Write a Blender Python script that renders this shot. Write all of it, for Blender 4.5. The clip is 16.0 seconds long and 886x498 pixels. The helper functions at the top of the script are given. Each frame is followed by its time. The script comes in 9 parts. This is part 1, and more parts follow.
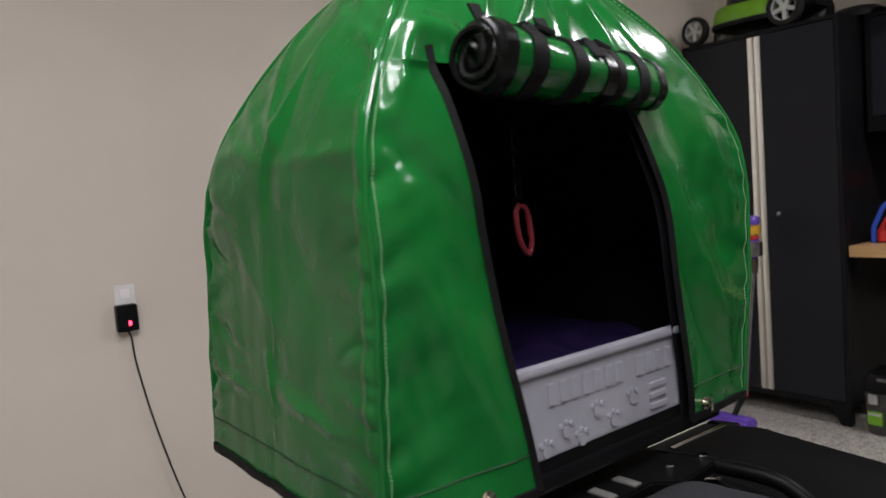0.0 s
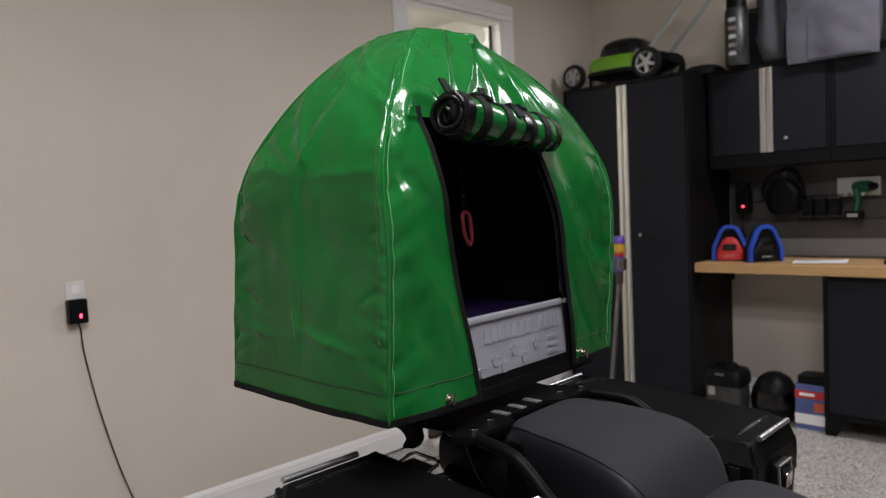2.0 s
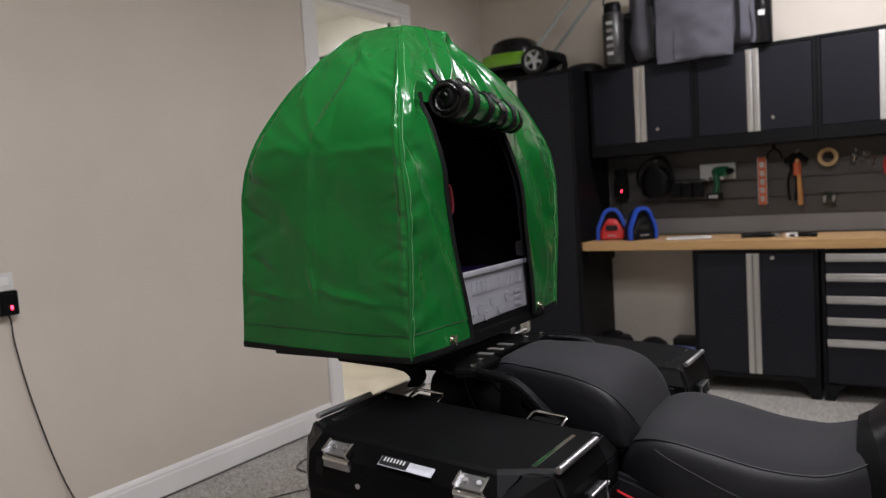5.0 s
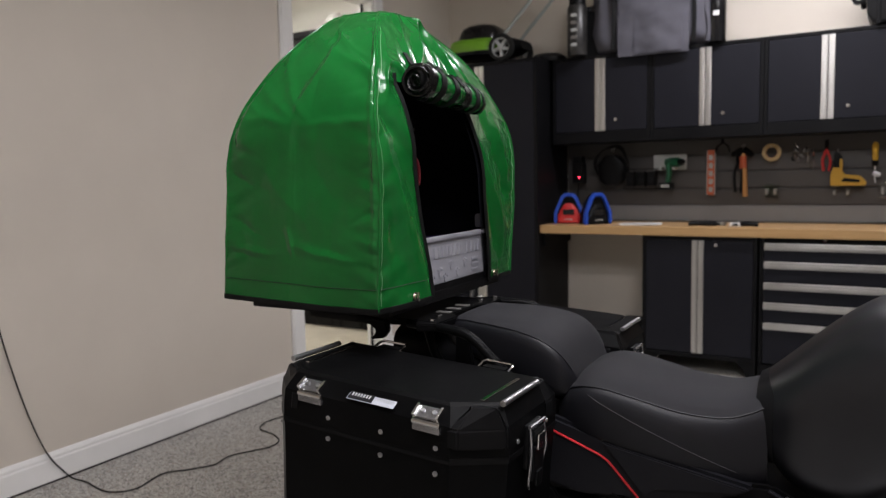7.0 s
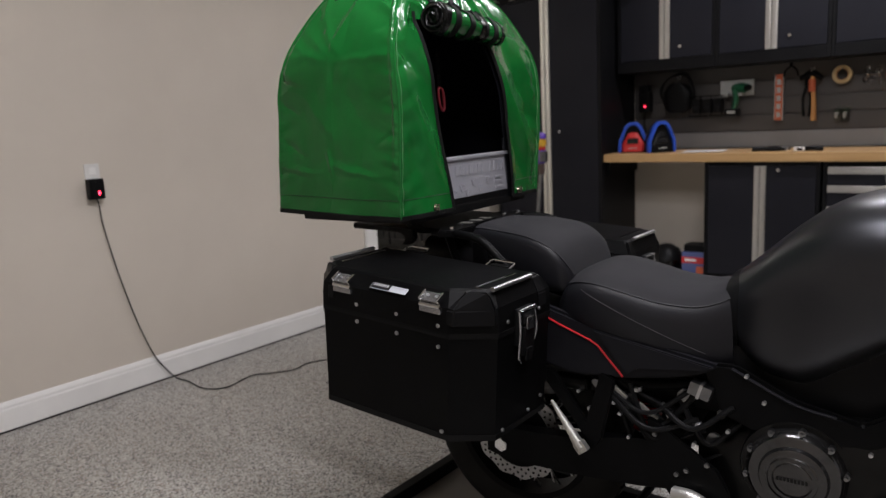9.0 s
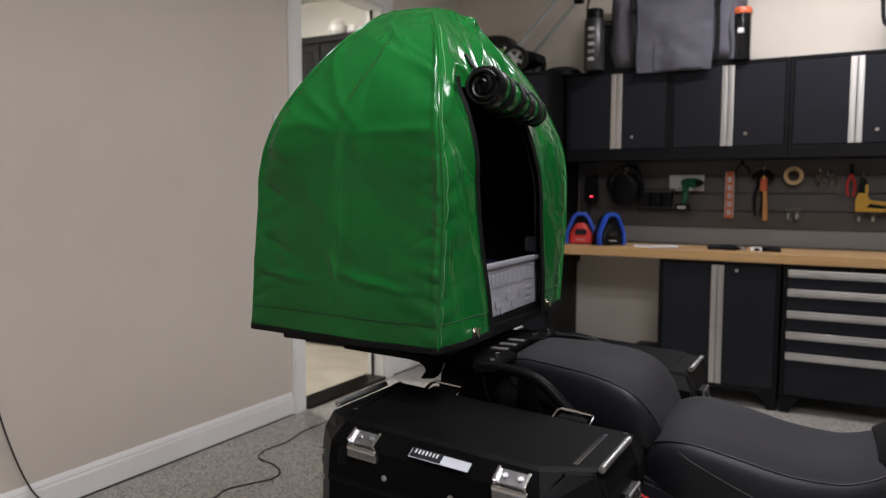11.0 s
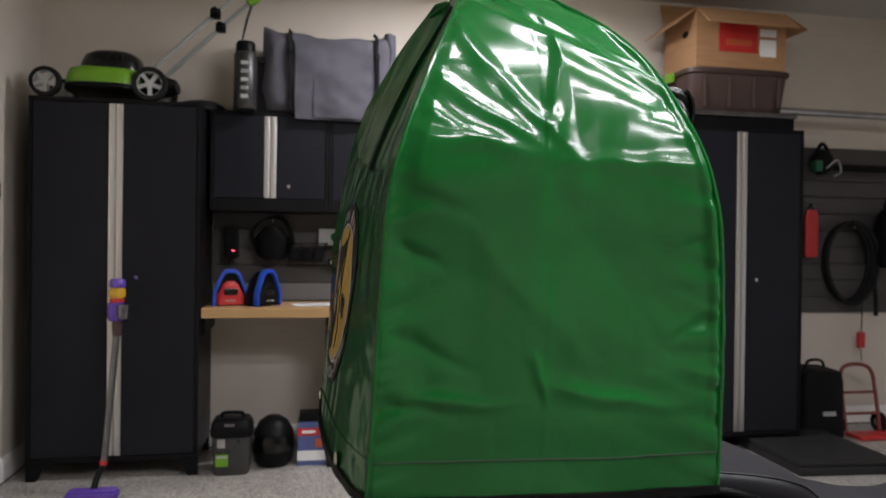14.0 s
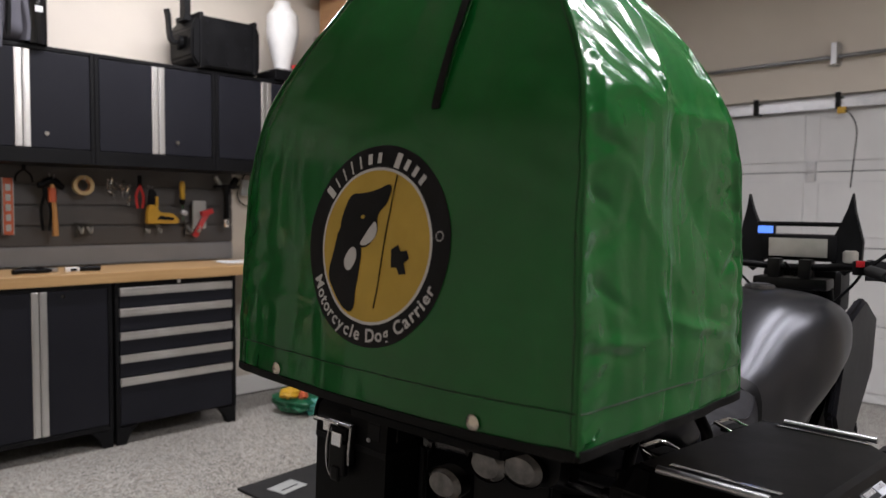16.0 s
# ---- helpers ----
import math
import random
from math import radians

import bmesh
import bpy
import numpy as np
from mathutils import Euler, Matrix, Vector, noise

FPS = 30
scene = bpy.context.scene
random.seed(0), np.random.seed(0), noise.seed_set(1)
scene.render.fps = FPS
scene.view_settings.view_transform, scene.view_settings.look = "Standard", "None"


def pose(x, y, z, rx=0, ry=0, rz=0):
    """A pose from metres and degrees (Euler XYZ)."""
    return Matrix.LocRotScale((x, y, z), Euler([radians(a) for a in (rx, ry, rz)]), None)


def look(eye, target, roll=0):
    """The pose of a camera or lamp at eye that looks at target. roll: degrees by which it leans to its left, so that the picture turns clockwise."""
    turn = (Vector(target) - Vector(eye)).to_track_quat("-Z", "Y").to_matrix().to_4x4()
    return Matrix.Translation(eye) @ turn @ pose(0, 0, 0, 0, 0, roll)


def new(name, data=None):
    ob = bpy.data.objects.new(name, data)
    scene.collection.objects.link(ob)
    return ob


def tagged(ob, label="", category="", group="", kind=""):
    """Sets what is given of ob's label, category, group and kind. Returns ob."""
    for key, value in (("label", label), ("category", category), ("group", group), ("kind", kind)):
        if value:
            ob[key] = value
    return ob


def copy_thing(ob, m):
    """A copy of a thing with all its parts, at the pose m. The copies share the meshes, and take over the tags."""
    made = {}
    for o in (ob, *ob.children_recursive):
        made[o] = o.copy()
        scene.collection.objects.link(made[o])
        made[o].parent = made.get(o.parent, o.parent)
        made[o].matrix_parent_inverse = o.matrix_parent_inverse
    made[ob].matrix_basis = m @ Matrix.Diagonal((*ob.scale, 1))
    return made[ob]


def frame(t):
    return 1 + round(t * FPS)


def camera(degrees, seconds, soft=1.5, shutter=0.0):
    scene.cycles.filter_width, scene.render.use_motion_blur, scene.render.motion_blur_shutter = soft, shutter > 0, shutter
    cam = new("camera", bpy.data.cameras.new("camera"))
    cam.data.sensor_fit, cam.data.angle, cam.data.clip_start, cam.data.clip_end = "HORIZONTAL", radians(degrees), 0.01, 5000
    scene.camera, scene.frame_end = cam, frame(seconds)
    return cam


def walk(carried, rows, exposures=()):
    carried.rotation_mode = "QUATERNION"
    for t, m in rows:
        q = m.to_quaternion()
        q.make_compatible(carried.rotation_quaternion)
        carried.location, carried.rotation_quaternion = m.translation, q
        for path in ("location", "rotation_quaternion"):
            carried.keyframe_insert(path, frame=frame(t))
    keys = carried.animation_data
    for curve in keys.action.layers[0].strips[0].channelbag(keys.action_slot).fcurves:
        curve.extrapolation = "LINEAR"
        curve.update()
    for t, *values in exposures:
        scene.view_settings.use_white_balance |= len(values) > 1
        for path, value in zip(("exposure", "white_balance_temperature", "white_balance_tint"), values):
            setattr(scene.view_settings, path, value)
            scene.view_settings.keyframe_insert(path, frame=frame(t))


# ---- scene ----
cam = camera(62.1, 16.0, soft=1.25)
cam.data.dof.use_dof, cam.data.dof.focus_distance, cam.data.dof.aperture_fstop = True, 1.55, 4.0
PATH = [
    (0, (1.453, 1.528, 1.398), (-0.154, 2.708, 1.242), -4.4),
    (0.5, (1.539, 1.428, 1.386), (-0.065, 2.614, 1.241), -3.4),
    (1, (1.58, 1.308, 1.392), (0.117, 2.667, 1.281), -1.7),
    (1.5, (1.627, 1.173, 1.367), (0.257, 2.62, 1.196), -2.9),
    (2, (1.723, 1.101, 1.386), (0.326, 2.527, 1.267), -2.6),
    (2.5, (1.86, 1.015, 1.376), (0.463, 2.441, 1.253), -2.1),
    (3, (1.882, 0.958, 1.376), (0.523, 2.418, 1.237), -1.8),
    (3.5, (1.782, 0.821, 1.361), (0.517, 2.364, 1.212), -2.4),
    (3.7, (1.741, 0.764, 1.352), (0.527, 2.347, 1.214), -2.5),
    (5.8, (1.663, 0.707, 1.341), (0.593, 2.389, 1.181), -2.8),
    (6, (1.684, 0.663, 1.334), (0.633, 2.357, 1.173), -2.3),
    (6.5, (1.714, 0.6, 1.334), (0.648, 2.287, 1.202), -1.3),
    (7, (1.765, 0.568, 1.32), (0.739, 2.273, 1.124), -1.3),
    (7.5, (1.844, 0.52, 1.302), (0.763, 2.18, 1.025), -0.6),
    (8, (2.004, 0.467, 1.271), (0.812, 2.022, 0.871), -2.8),
    (8.5, (2.1, 0.441, 1.259), (0.918, 1.999, 0.84), -2.6),
    (9, (2.096, 0.444, 1.277), (0.865, 1.981, 0.928), -2.9),
    (9.5, (2.033, 0.49, 1.313), (0.817, 2.054, 1.038), -2.6),
    (9.7, (1.972, 0.515, 1.323), (0.793, 2.116, 1.105), -2.3),
    (11.8, (1.139, 0.715, 1.34), (0.376, 2.561, 1.241), -1.0),
    (12, (1.047, 0.697, 1.348), (0.381, 2.582, 1.277), -2.2),
    (12.5, (0.876, 0.788, 1.324), (0.368, 2.719, 1.22), -2.4),
    (13, (0.677, 0.954, 1.341), (0.281, 2.914, 1.273), 0.3),
    (13.5, (0.428, 0.988, 1.326), (0.436, 2.987, 1.242), 1.2),
    (14, (0.226, 1.01, 1.337), (0.599, 2.975, 1.328), 0.7),
    (14.5, (0.046, 1.153, 1.342), (0.608, 3.073, 1.358), -1.8),
    (15, (-0.062, 1.272, 1.334), (0.75, 3.1, 1.305), 0.2),
    (15.5, (-0.262, 1.333, 1.314), (0.899, 2.955, 1.166), 1.1),
    (16, (-0.399, 1.407, 1.312), (1.001, 2.831, 1.203), 0.5),
]
walk(cam, [(t, look(eye, target, roll)) for t, eye, target, roll in PATH], [(0, 0.0), (0.5, -0.10), (1.5, -0.08), (2.5, -0.03), (6, -0.05), (8.5, -0.12), (12, -0.12), (12.5, -0.18), (13, -0.15), (14, 0.05), (14.5, -0.04), (15, -0.02), (16, 0.08)])

# ---- light ----
world = bpy.data.worlds.new("night")
world.use_nodes = True
world.node_tree.nodes["Background"].inputs[0].default_value = (0.5, 0.6, 0.8, 1)
world.node_tree.nodes["Background"].inputs[1].default_value = 0.02
scene.world = world
scene.view_settings.exposure = 0.0


def area_lamp(name, m, sx, sy, watts, colour):
    lamp = bpy.data.lights.new(name, "AREA")
    lamp.shape, lamp.size, lamp.size_y, lamp.energy, lamp.color = "RECTANGLE", sx, sy, watts, colour
    ob = new(name, lamp)
    ob.matrix_basis = m
    return ob


CEIL = 3.14
# x, y and length of the ceiling strips, and their watts
LAMPS = [(1.60, 1.30, 1.8), (1.55, 2.02, 1.8), (1.35, 4.90, 1.3), (2.4, 0.62, 1.2)]
LAMP_WATTS = [36, 34, 49, 28]
for (lx, ly, ll), watts in zip(LAMPS, LAMP_WATTS):
    area_lamp("ceiling_lamp_light", pose(lx, ly, CEIL - 0.10, 0, 0, 0), ll, 0.08, watts, (0.950, 0.930, 1.0))
area_lamp("kitchen_lamp_light", pose(-2.6, 4.6, 2.95), 0.5, 0.5, 58, (1.0, 0.96, 0.92))

# ---- materials ----


def material(name, colour, rough=0.5, metal=0.0, coat=0.0, spec=0.5):
    mat = bpy.data.materials.new(name)
    mat.use_nodes = True
    b = mat.node_tree.nodes["Principled BSDF"]
    b.inputs["Base Color"].default_value = (*colour, 1)
    b.inputs["Roughness"].default_value = rough
    b.inputs["Metallic"].default_value = metal
    b.inputs["Coat Weight"].default_value = coat
    b.inputs["Coat Roughness"].default_value = 0.12
    b.inputs["Specular IOR Level"].default_value = spec
    return mat


def link(mat, a, ao, b, bi):
    mat.node_tree.links.new(a.outputs[ao], b.inputs[bi])


def node(mat, kind, **values):
    n = mat.node_tree.nodes.new(kind)
    for key, value in values.items():
        n.inputs[key.replace("_", " ")].default_value = value
    return n


def coords(mat, scale=(1, 1, 1), space="Object"):
    tc = mat.node_tree.nodes.new("ShaderNodeTexCoord")
    mp = mat.node_tree.nodes.new("ShaderNodeMapping")
    mp.inputs["Scale"].default_value = scale
    link(mat, tc, space, mp, "Vector")
    return mp


def ramp(mat, stops):
    r = mat.node_tree.nodes.new("ShaderNodeValToRGB")
    while len(r.color_ramp.elements) < len(stops):
        r.color_ramp.elements.new(0.5)
    for e, (at, c) in zip(r.color_ramp.elements, stops):
        e.position, e.color = at, (*c, 1)
    return r


def varied(name, dark, light, rough=0.5, metal=0.0, scale=3.0, fine=80.0, bump=0.1, coat=0.0, spec=0.5, stretch=(1, 1, 1), distance=0.002, rough_swing=0.12):
    """A surface with broad tone variation, fine grain and roughness variation."""
    mat = material(name, light, rough, metal, coat, spec)
    b = mat.node_tree.nodes["Principled BSDF"]
    mp = coords(mat, stretch)
    broad = node(mat, "ShaderNodeTexNoise", Scale=scale, Detail=5.0, Roughness=0.6)
    grain = node(mat, "ShaderNodeTexNoise", Scale=fine, Detail=3.0)
    link(mat, mp, 0, broad, "Vector")
    link(mat, mp, 0, grain, "Vector")
    r = ramp(mat, [(0.3, dark), (0.7, light)])
    link(mat, broad, 0, r, 0)
    link(mat, r, 0, b, "Base Color")
    mr = node(mat, "ShaderNodeMapRange")
    mr.inputs["To Min"].default_value = max(0.02, rough - rough_swing)
    mr.inputs["To Max"].default_value = min(1.0, rough + rough_swing)
    link(mat, broad, 0, mr, 0)
    link(mat, mr, 0, b, "Roughness")
    if bump:
        bp = node(mat, "ShaderNodeBump", Strength=bump, Distance=distance)
        link(mat, grain, 0, bp, "Height")
        link(mat, bp, 0, b, "Normal")
    return mat


def speckled_floor():
    """Epoxy floor with colour flakes of two sizes under a clear coat."""
    mat = material("epoxy_flake_floor", (0.4, 0.4, 0.38), 0.42, 0, 0.25)
    b = mat.node_tree.nodes["Principled BSDF"]
    mp = coords(mat)
    flakes = ramp(mat, [(0.0, (0.09, 0.087, 0.085)), (0.10, (0.25, 0.24, 0.225)), (0.26, (0.40, 0.385, 0.355)), (0.52, (0.50, 0.49, 0.46)), (0.76, (0.64, 0.63, 0.60)), (0.92, (0.29, 0.23, 0.185))])
    flakes.color_ramp.interpolation = "CONSTANT"
    warp = node(mat, "ShaderNodeTexNoise", Scale=160.0, Detail=2.0)
    add = mat.node_tree.nodes.new("ShaderNodeMixRGB")
    add.inputs[0].default_value = 0.006
    link(mat, mp, 0, warp, "Vector")
    link(mat, mp, 0, add, 1)
    link(mat, warp, 1, add, 2)
    v = node(mat, "ShaderNodeTexVoronoi", Scale=165.0)
    link(mat, add, 0, v, "Vector")
    sep = mat.node_tree.nodes.new("ShaderNodeSeparateColor")
    link(mat, v, "Color", sep, 0)
    link(mat, sep, 0, flakes, 0)
    broad = node(mat, "ShaderNodeTexNoise", Scale=1.1, Detail=6.0)
    link(mat, mp, 0, broad, "Vector")
    tone = ramp(mat, [(0.3, (0.72, 0.705, 0.68)), (0.7, (0.92, 0.915, 0.90))])
    link(mat, broad, 0, tone, 0)
    mul = mat.node_tree.nodes.new("ShaderNodeMixRGB")
    mul.blend_type = "MULTIPLY"
    mul.inputs[0].default_value = 1.0
    link(mat, flakes, 0, mul, 1)
    link(mat, tone, 0, mul, 2)
    link(mat, mul, 0, b, "Base Color")
    bp = node(mat, "ShaderNodeBump", Strength=0.25, Distance=0.001)
    link(mat, v, "Distance", bp, "Height")
    link(mat, bp, 0, b, "Normal")
    return mat


def wood(name, dark, light, rough=0.4, along="x"):
    mat = material(name, light, rough)
    b = mat.node_tree.nodes["Principled BSDF"]
    mp = coords(mat, (1.2, 30, 30) if along == "x" else (30, 30, 1.2))
    grain = node(mat, "ShaderNodeTexNoise", Scale=2.2, Detail=8.0, Roughness=0.65)
    link(mat, mp, 0, grain, "Vector")
    r = ramp(mat, [(0.25, dark), (0.75, light)])
    link(mat, grain, 0, r, 0)
    link(mat, r, 0, b, "Base Color")
    bp = node(mat, "ShaderNodeBump", Strength=0.15, Distance=0.001)
    link(mat, grain, 0, bp, "Height")
    link(mat, bp, 0, b, "Normal")
    return mat


def vinyl():
    """Glossy green coated fabric: soft creases, scuffs and a faint woven grain."""
    mat = material("green_vinyl", (0.012, 0.19, 0.035), 0.27, 0, 0.0, 0.40)
    b = mat.node_tree.nodes["Principled BSDF"]
    mp = coords(mat)
    broad = node(mat, "ShaderNodeTexNoise", Scale=5.0, Detail=6.0, Roughness=0.6)
    link(mat, mp, 0, broad, "Vector")
    r = ramp(mat, [(0.25, (0.0048, 0.091, 0.0150)), (0.75, (0.0072, 0.132, 0.0235))])
    link(mat, broad, 0, r, 0)
    # dusty scuffs
    streak = coords(mat, (9, 9, 2.2))
    scuff = node(mat, "ShaderNodeTexNoise", Scale=1.3, Detail=7.0, Roughness=0.7)
    link(mat, streak, 0, scuff, "Vector")
    sr = ramp(mat, [(0.62, (0, 0, 0)), (0.80, (0.45, 0.45, 0.45))])
    link(mat, scuff, 0, sr, 0)
    mix = mat.node_tree.nodes.new("ShaderNodeMixRGB")
    mix.inputs[2].default_value = (0.04, 0.12, 0.04, 1)
    link(mat, sr, 0, mix, 0)
    link(mat, r, 0, mix, 1)
    link(mat, mix, 0, b, "Base Color")
    rr = node(mat, "ShaderNodeMapRange")
    rr.inputs["To Min"].default_value, rr.inputs["To Max"].default_value = 0.105, 0.21
    link(mat, scuff, 0, rr, 0)
    link(mat, rr, 0, b, "Roughness")
    wrinkle = node(mat, "ShaderNodeTexNoise", Scale=9.0, Detail=2.0, Roughness=0.4)
    wrinkle.inputs["Distortion"].default_value = 0.8
    link(mat, mp, 0, wrinkle, "Vector")
    weave = node(mat, "ShaderNodeTexNoise", Scale=420.0, Detail=1.0)
    link(mat, mp, 0, weave, "Vector")
    b1 = node(mat, "ShaderNodeBump", Strength=0.075, Distance=0.006)
    b2 = node(mat, "ShaderNodeBump", Strength=0.05, Distance=0.0006)
    link(mat, wrinkle, 0, b1, "Height")
    link(mat, weave, 0, b2, "Height")
    # crumple lines, only here and there
    warp = node(mat, "ShaderNodeTexNoise", Scale=3.5, Detail=2.0)
    shift = mat.node_tree.nodes.new("ShaderNodeMixRGB")
    shift.inputs[0].default_value = 0.12
    link(mat, mp, 0, warp, "Vector")
    link(mat, mp, 0, shift, 1)
    link(mat, warp, 1, shift, 2)
    lines = node(mat, "ShaderNodeTexVoronoi", Scale=8.5)
    lines.feature = "DISTANCE_TO_EDGE"
    link(mat, shift, 0, lines, "Vector")
    thin = node(mat, "ShaderNodeMapRange")
    thin.inputs["From Max"].default_value = 0.06
    link(mat, lines, 0, thin, 0)
    where = node(mat, "ShaderNodeTexNoise", Scale=4.0, Detail=1.0)
    link(mat, mp, 0, where, "Vector")
    mask = ramp(mat, [(0.46, (0, 0, 0)), (0.62, (1, 1, 1))])
    link(mat, where, 0, mask, 0)
    b3 = node(mat, "ShaderNodeBump", Distance=0.004)
    dim = node(mat, "ShaderNodeMath")
    dim.operation = "MULTIPLY"
    dim.inputs[1].default_value = 0.06
    link(mat, mask, 0, dim, 0)
    link(mat, dim, 0, b3, "Strength")
    link(mat, thin, 0, b3, "Height")
    link(mat, b1, 0, b3, "Normal")
    link(mat, b3, 0, b2, "Normal")
    link(mat, b2, 0, b, "Normal")
    return mat


def glowing(name, colour, strength):
    mat = material(name, colour, 0.4)
    b = mat.node_tree.nodes["Principled BSDF"]
    b.inputs["Emission Color"].default_value = (*colour, 1)
    b.inputs["Emission Strength"].default_value = strength
    return mat


def clear(name, colour=(1, 1, 1), rough=0.03):
    mat = material(name, colour, rough)
    mat.node_tree.nodes["Principled BSDF"].inputs["Transmission Weight"].default_value = 1.0
    return mat


M_WALL = varied("wall_paint", (0.585, 0.530, 0.458), (0.640, 0.582, 0.505), 0.62, scale=1.3, fine=260, bump=0.12, distance=0.001)
M_CEIL = varied("ceiling_paint", (0.52, 0.50, 0.47), (0.56, 0.54, 0.51), 0.8, scale=2, fine=220, bump=0.15)
M_TRIM = varied("white_trim_paint", (0.7844, 0.7738, 0.7526), (0.848, 0.8374, 0.8162), 0.35, scale=4, fine=120, bump=0.03)
M_FLOOR = speckled_floor()
M_KFLOOR = varied("kitchen_stone_tile", (0.36, 0.33, 0.26), (0.52, 0.48, 0.40), 0.35, scale=5, fine=60, bump=0.05)
M_GDOOR = varied("garage_door_steel", (0.60, 0.60, 0.60), (0.68, 0.68, 0.68), 0.45, scale=2, fine=160, bump=0.08)
M_CAB = varied("cabinet_door_paint", (0.0118, 0.0120, 0.0158), (0.0145, 0.0148, 0.0192), 0.44, scale=3, fine=400, bump=0.10, distance=0.0006, spec=0.11)
M_CABF = varied("cabinet_frame_paint", (0.0035, 0.0035, 0.0042), (0.0056, 0.0056, 0.0063), 0.45, scale=3, fine=350, bump=0.08, distance=0.0006, spec=0.14)
M_ALU = varied("brushed_aluminium", (0.55, 0.54, 0.52), (0.66, 0.65, 0.63), 0.34, 1.0, scale=6, fine=90, bump=0.05, stretch=(1, 1, 0.08), distance=0.0005)
M_CHROME = material("chrome", (0.75, 0.75, 0.75), 0.12, 1.0)
M_STEEL = varied("galvanised_steel", (0.42, 0.42, 0.43), (0.56, 0.56, 0.57), 0.38, 1.0, scale=12, fine=60, bump=0.04)
M_BAMBOO = wood("bamboo_worktop", (0.36, 0.205, 0.082), (0.52, 0.335, 0.155), 0.35)
M_SLAT = varied("slatwall_grey", (0.052, 0.0485, 0.047), (0.065, 0.060, 0.058), 0.5, scale=3, fine=200, bump=0.05)
M_SLATL = varied("slatwall_light_grey", (0.20, 0.20, 0.21), (0.24, 0.24, 0.25), 0.5, scale=3, fine=200, bump=0.05)
M_BLACK = varied("black_plastic", (0.0035, 0.0035, 0.00385), (0.0063, 0.0063, 0.007), 0.42, scale=8, fine=500, bump=0.12, distance=0.0006, spec=0.12)
M_POWDER = varied("black_powder_coat", (0.0021, 0.0021, 0.0023), (0.0036, 0.0036, 0.0039), 0.40, scale=6, fine=900, bump=0.22, distance=0.0004, spec=0.07)
M_RUBBER = varied("tyre_rubber", (0.010, 0.010, 0.010), (0.020, 0.020, 0.019), 0.75, scale=9, fine=200, bump=0.2, spec=0.12)
M_SEAT = varied("seat_fabric_top", (0.01032, 0.01012, 0.01222), (0.01349, 0.01309, 0.01571), 0.78, scale=5, fine=1100, bump=0.35, distance=0.0006, spec=0.3)
M_SEATS = varied("seat_vinyl_side", (0.0075, 0.0075, 0.0094), (0.0105, 0.0105, 0.0130), 0.42, scale=5, fine=700, bump=0.22, distance=0.0006, spec=0.24, rough_swing=0.05)
M_TANK = varied("matt_grey_tank_paint", (0.041, 0.042, 0.047), (0.052, 0.053, 0.058), 0.31, 0.85, scale=3, fine=1500, bump=0.03, distance=0.0003, rough_swing=0.05)
M_PANEL = varied("dark_grey_body_plastic", (0.007, 0.007, 0.0091), (0.0105, 0.0105, 0.0126), 0.40, scale=4, fine=600, bump=0.08, distance=0.0005, spec=0.12)
M_ENGINE = varied("dark_engine_alloy", (0.00504, 0.00483, 0.00483), (0.01008, 0.00966, 0.00924), 0.36, 0.7, scale=14, fine=160, bump=0.12)
M_COVER = varied("polished_dark_cover", (0.060, 0.059, 0.060), (0.085, 0.084, 0.085), 0.13, 0.9, scale=9, fine=300, bump=0.02)
M_CAST = varied("cast_aluminium", (0.42, 0.41, 0.38), (0.56, 0.55, 0.52), 0.42, 0.85, scale=10, fine=140, bump=0.10)
M_DULL = varied("dull_steel", (0.16, 0.16, 0.165), (0.24, 0.24, 0.245), 0.34, 1.0, scale=20, fine=90, bump=0.05)
M_SEATTHREAD = material("grey_seat_thread", (0.05, 0.05, 0.055), 0.6)
M_RED = varied("red_paint", (0.34, 0.008, 0.014), (0.42, 0.012, 0.018), 0.35, scale=20, fine=200, bump=0)
M_VINYL = vinyl()
M_BIND = varied("black_webbing", (0.0048, 0.0048, 0.0048), (0.0096, 0.0096, 0.0096), 0.62, scale=20, fine=900, bump=0.4, distance=0.0006, spec=0.12)
M_GLOSSBIND = varied("glossy_black_edging", (0.003, 0.003, 0.003), (0.006, 0.006, 0.006), 0.26, scale=20, fine=300, bump=0.2, spec=0.25)
M_LINING = varied("black_lining", (0.004, 0.004, 0.006), (0.007, 0.007, 0.010), 0.9, scale=8, fine=500, bump=0.2, spec=0.1)
M_TRAY = varied("grey_moulded_plastic", (0.24, 0.24, 0.27), (0.30, 0.30, 0.33), 0.45, scale=8, fine=500, bump=0.10, distance=0.0006)
M_PURPLE = varied("purple_fleece", (0.0075, 0.004, 0.025), (0.015, 0.007, 0.045), 0.95, scale=12, fine=300, bump=0.6, spec=0.1)
# clip red with the shade inside the carrier put into its colour
M_CLIPRED = varied("shade_dimmed_red", (0.15, 0.012, 0.020), (0.20, 0.020, 0.028), 0.4, 0.2, scale=20, fine=200, bump=0.02)
M_NICKEL = varied("nickel_snap", (0.50, 0.46, 0.38), (0.66, 0.62, 0.54), 0.25, 1.0, scale=30, fine=100, bump=0)
M_THREAD = material("pale_thread", (0.20, 0.36, 0.19), 0.7)
M_DTHREAD = material("dark_thread", (0.004, 0.03, 0.008), 0.7)
M_WHITE = varied("white_plastic", (0.66, 0.65, 0.63), (0.74, 0.73, 0.71), 0.4, scale=10, fine=200, bump=0.02)
M_PAPER = varied("white_paper", (0.74, 0.74, 0.73), (0.82, 0.82, 0.81), 0.8, scale=10, fine=200, bump=0.03)
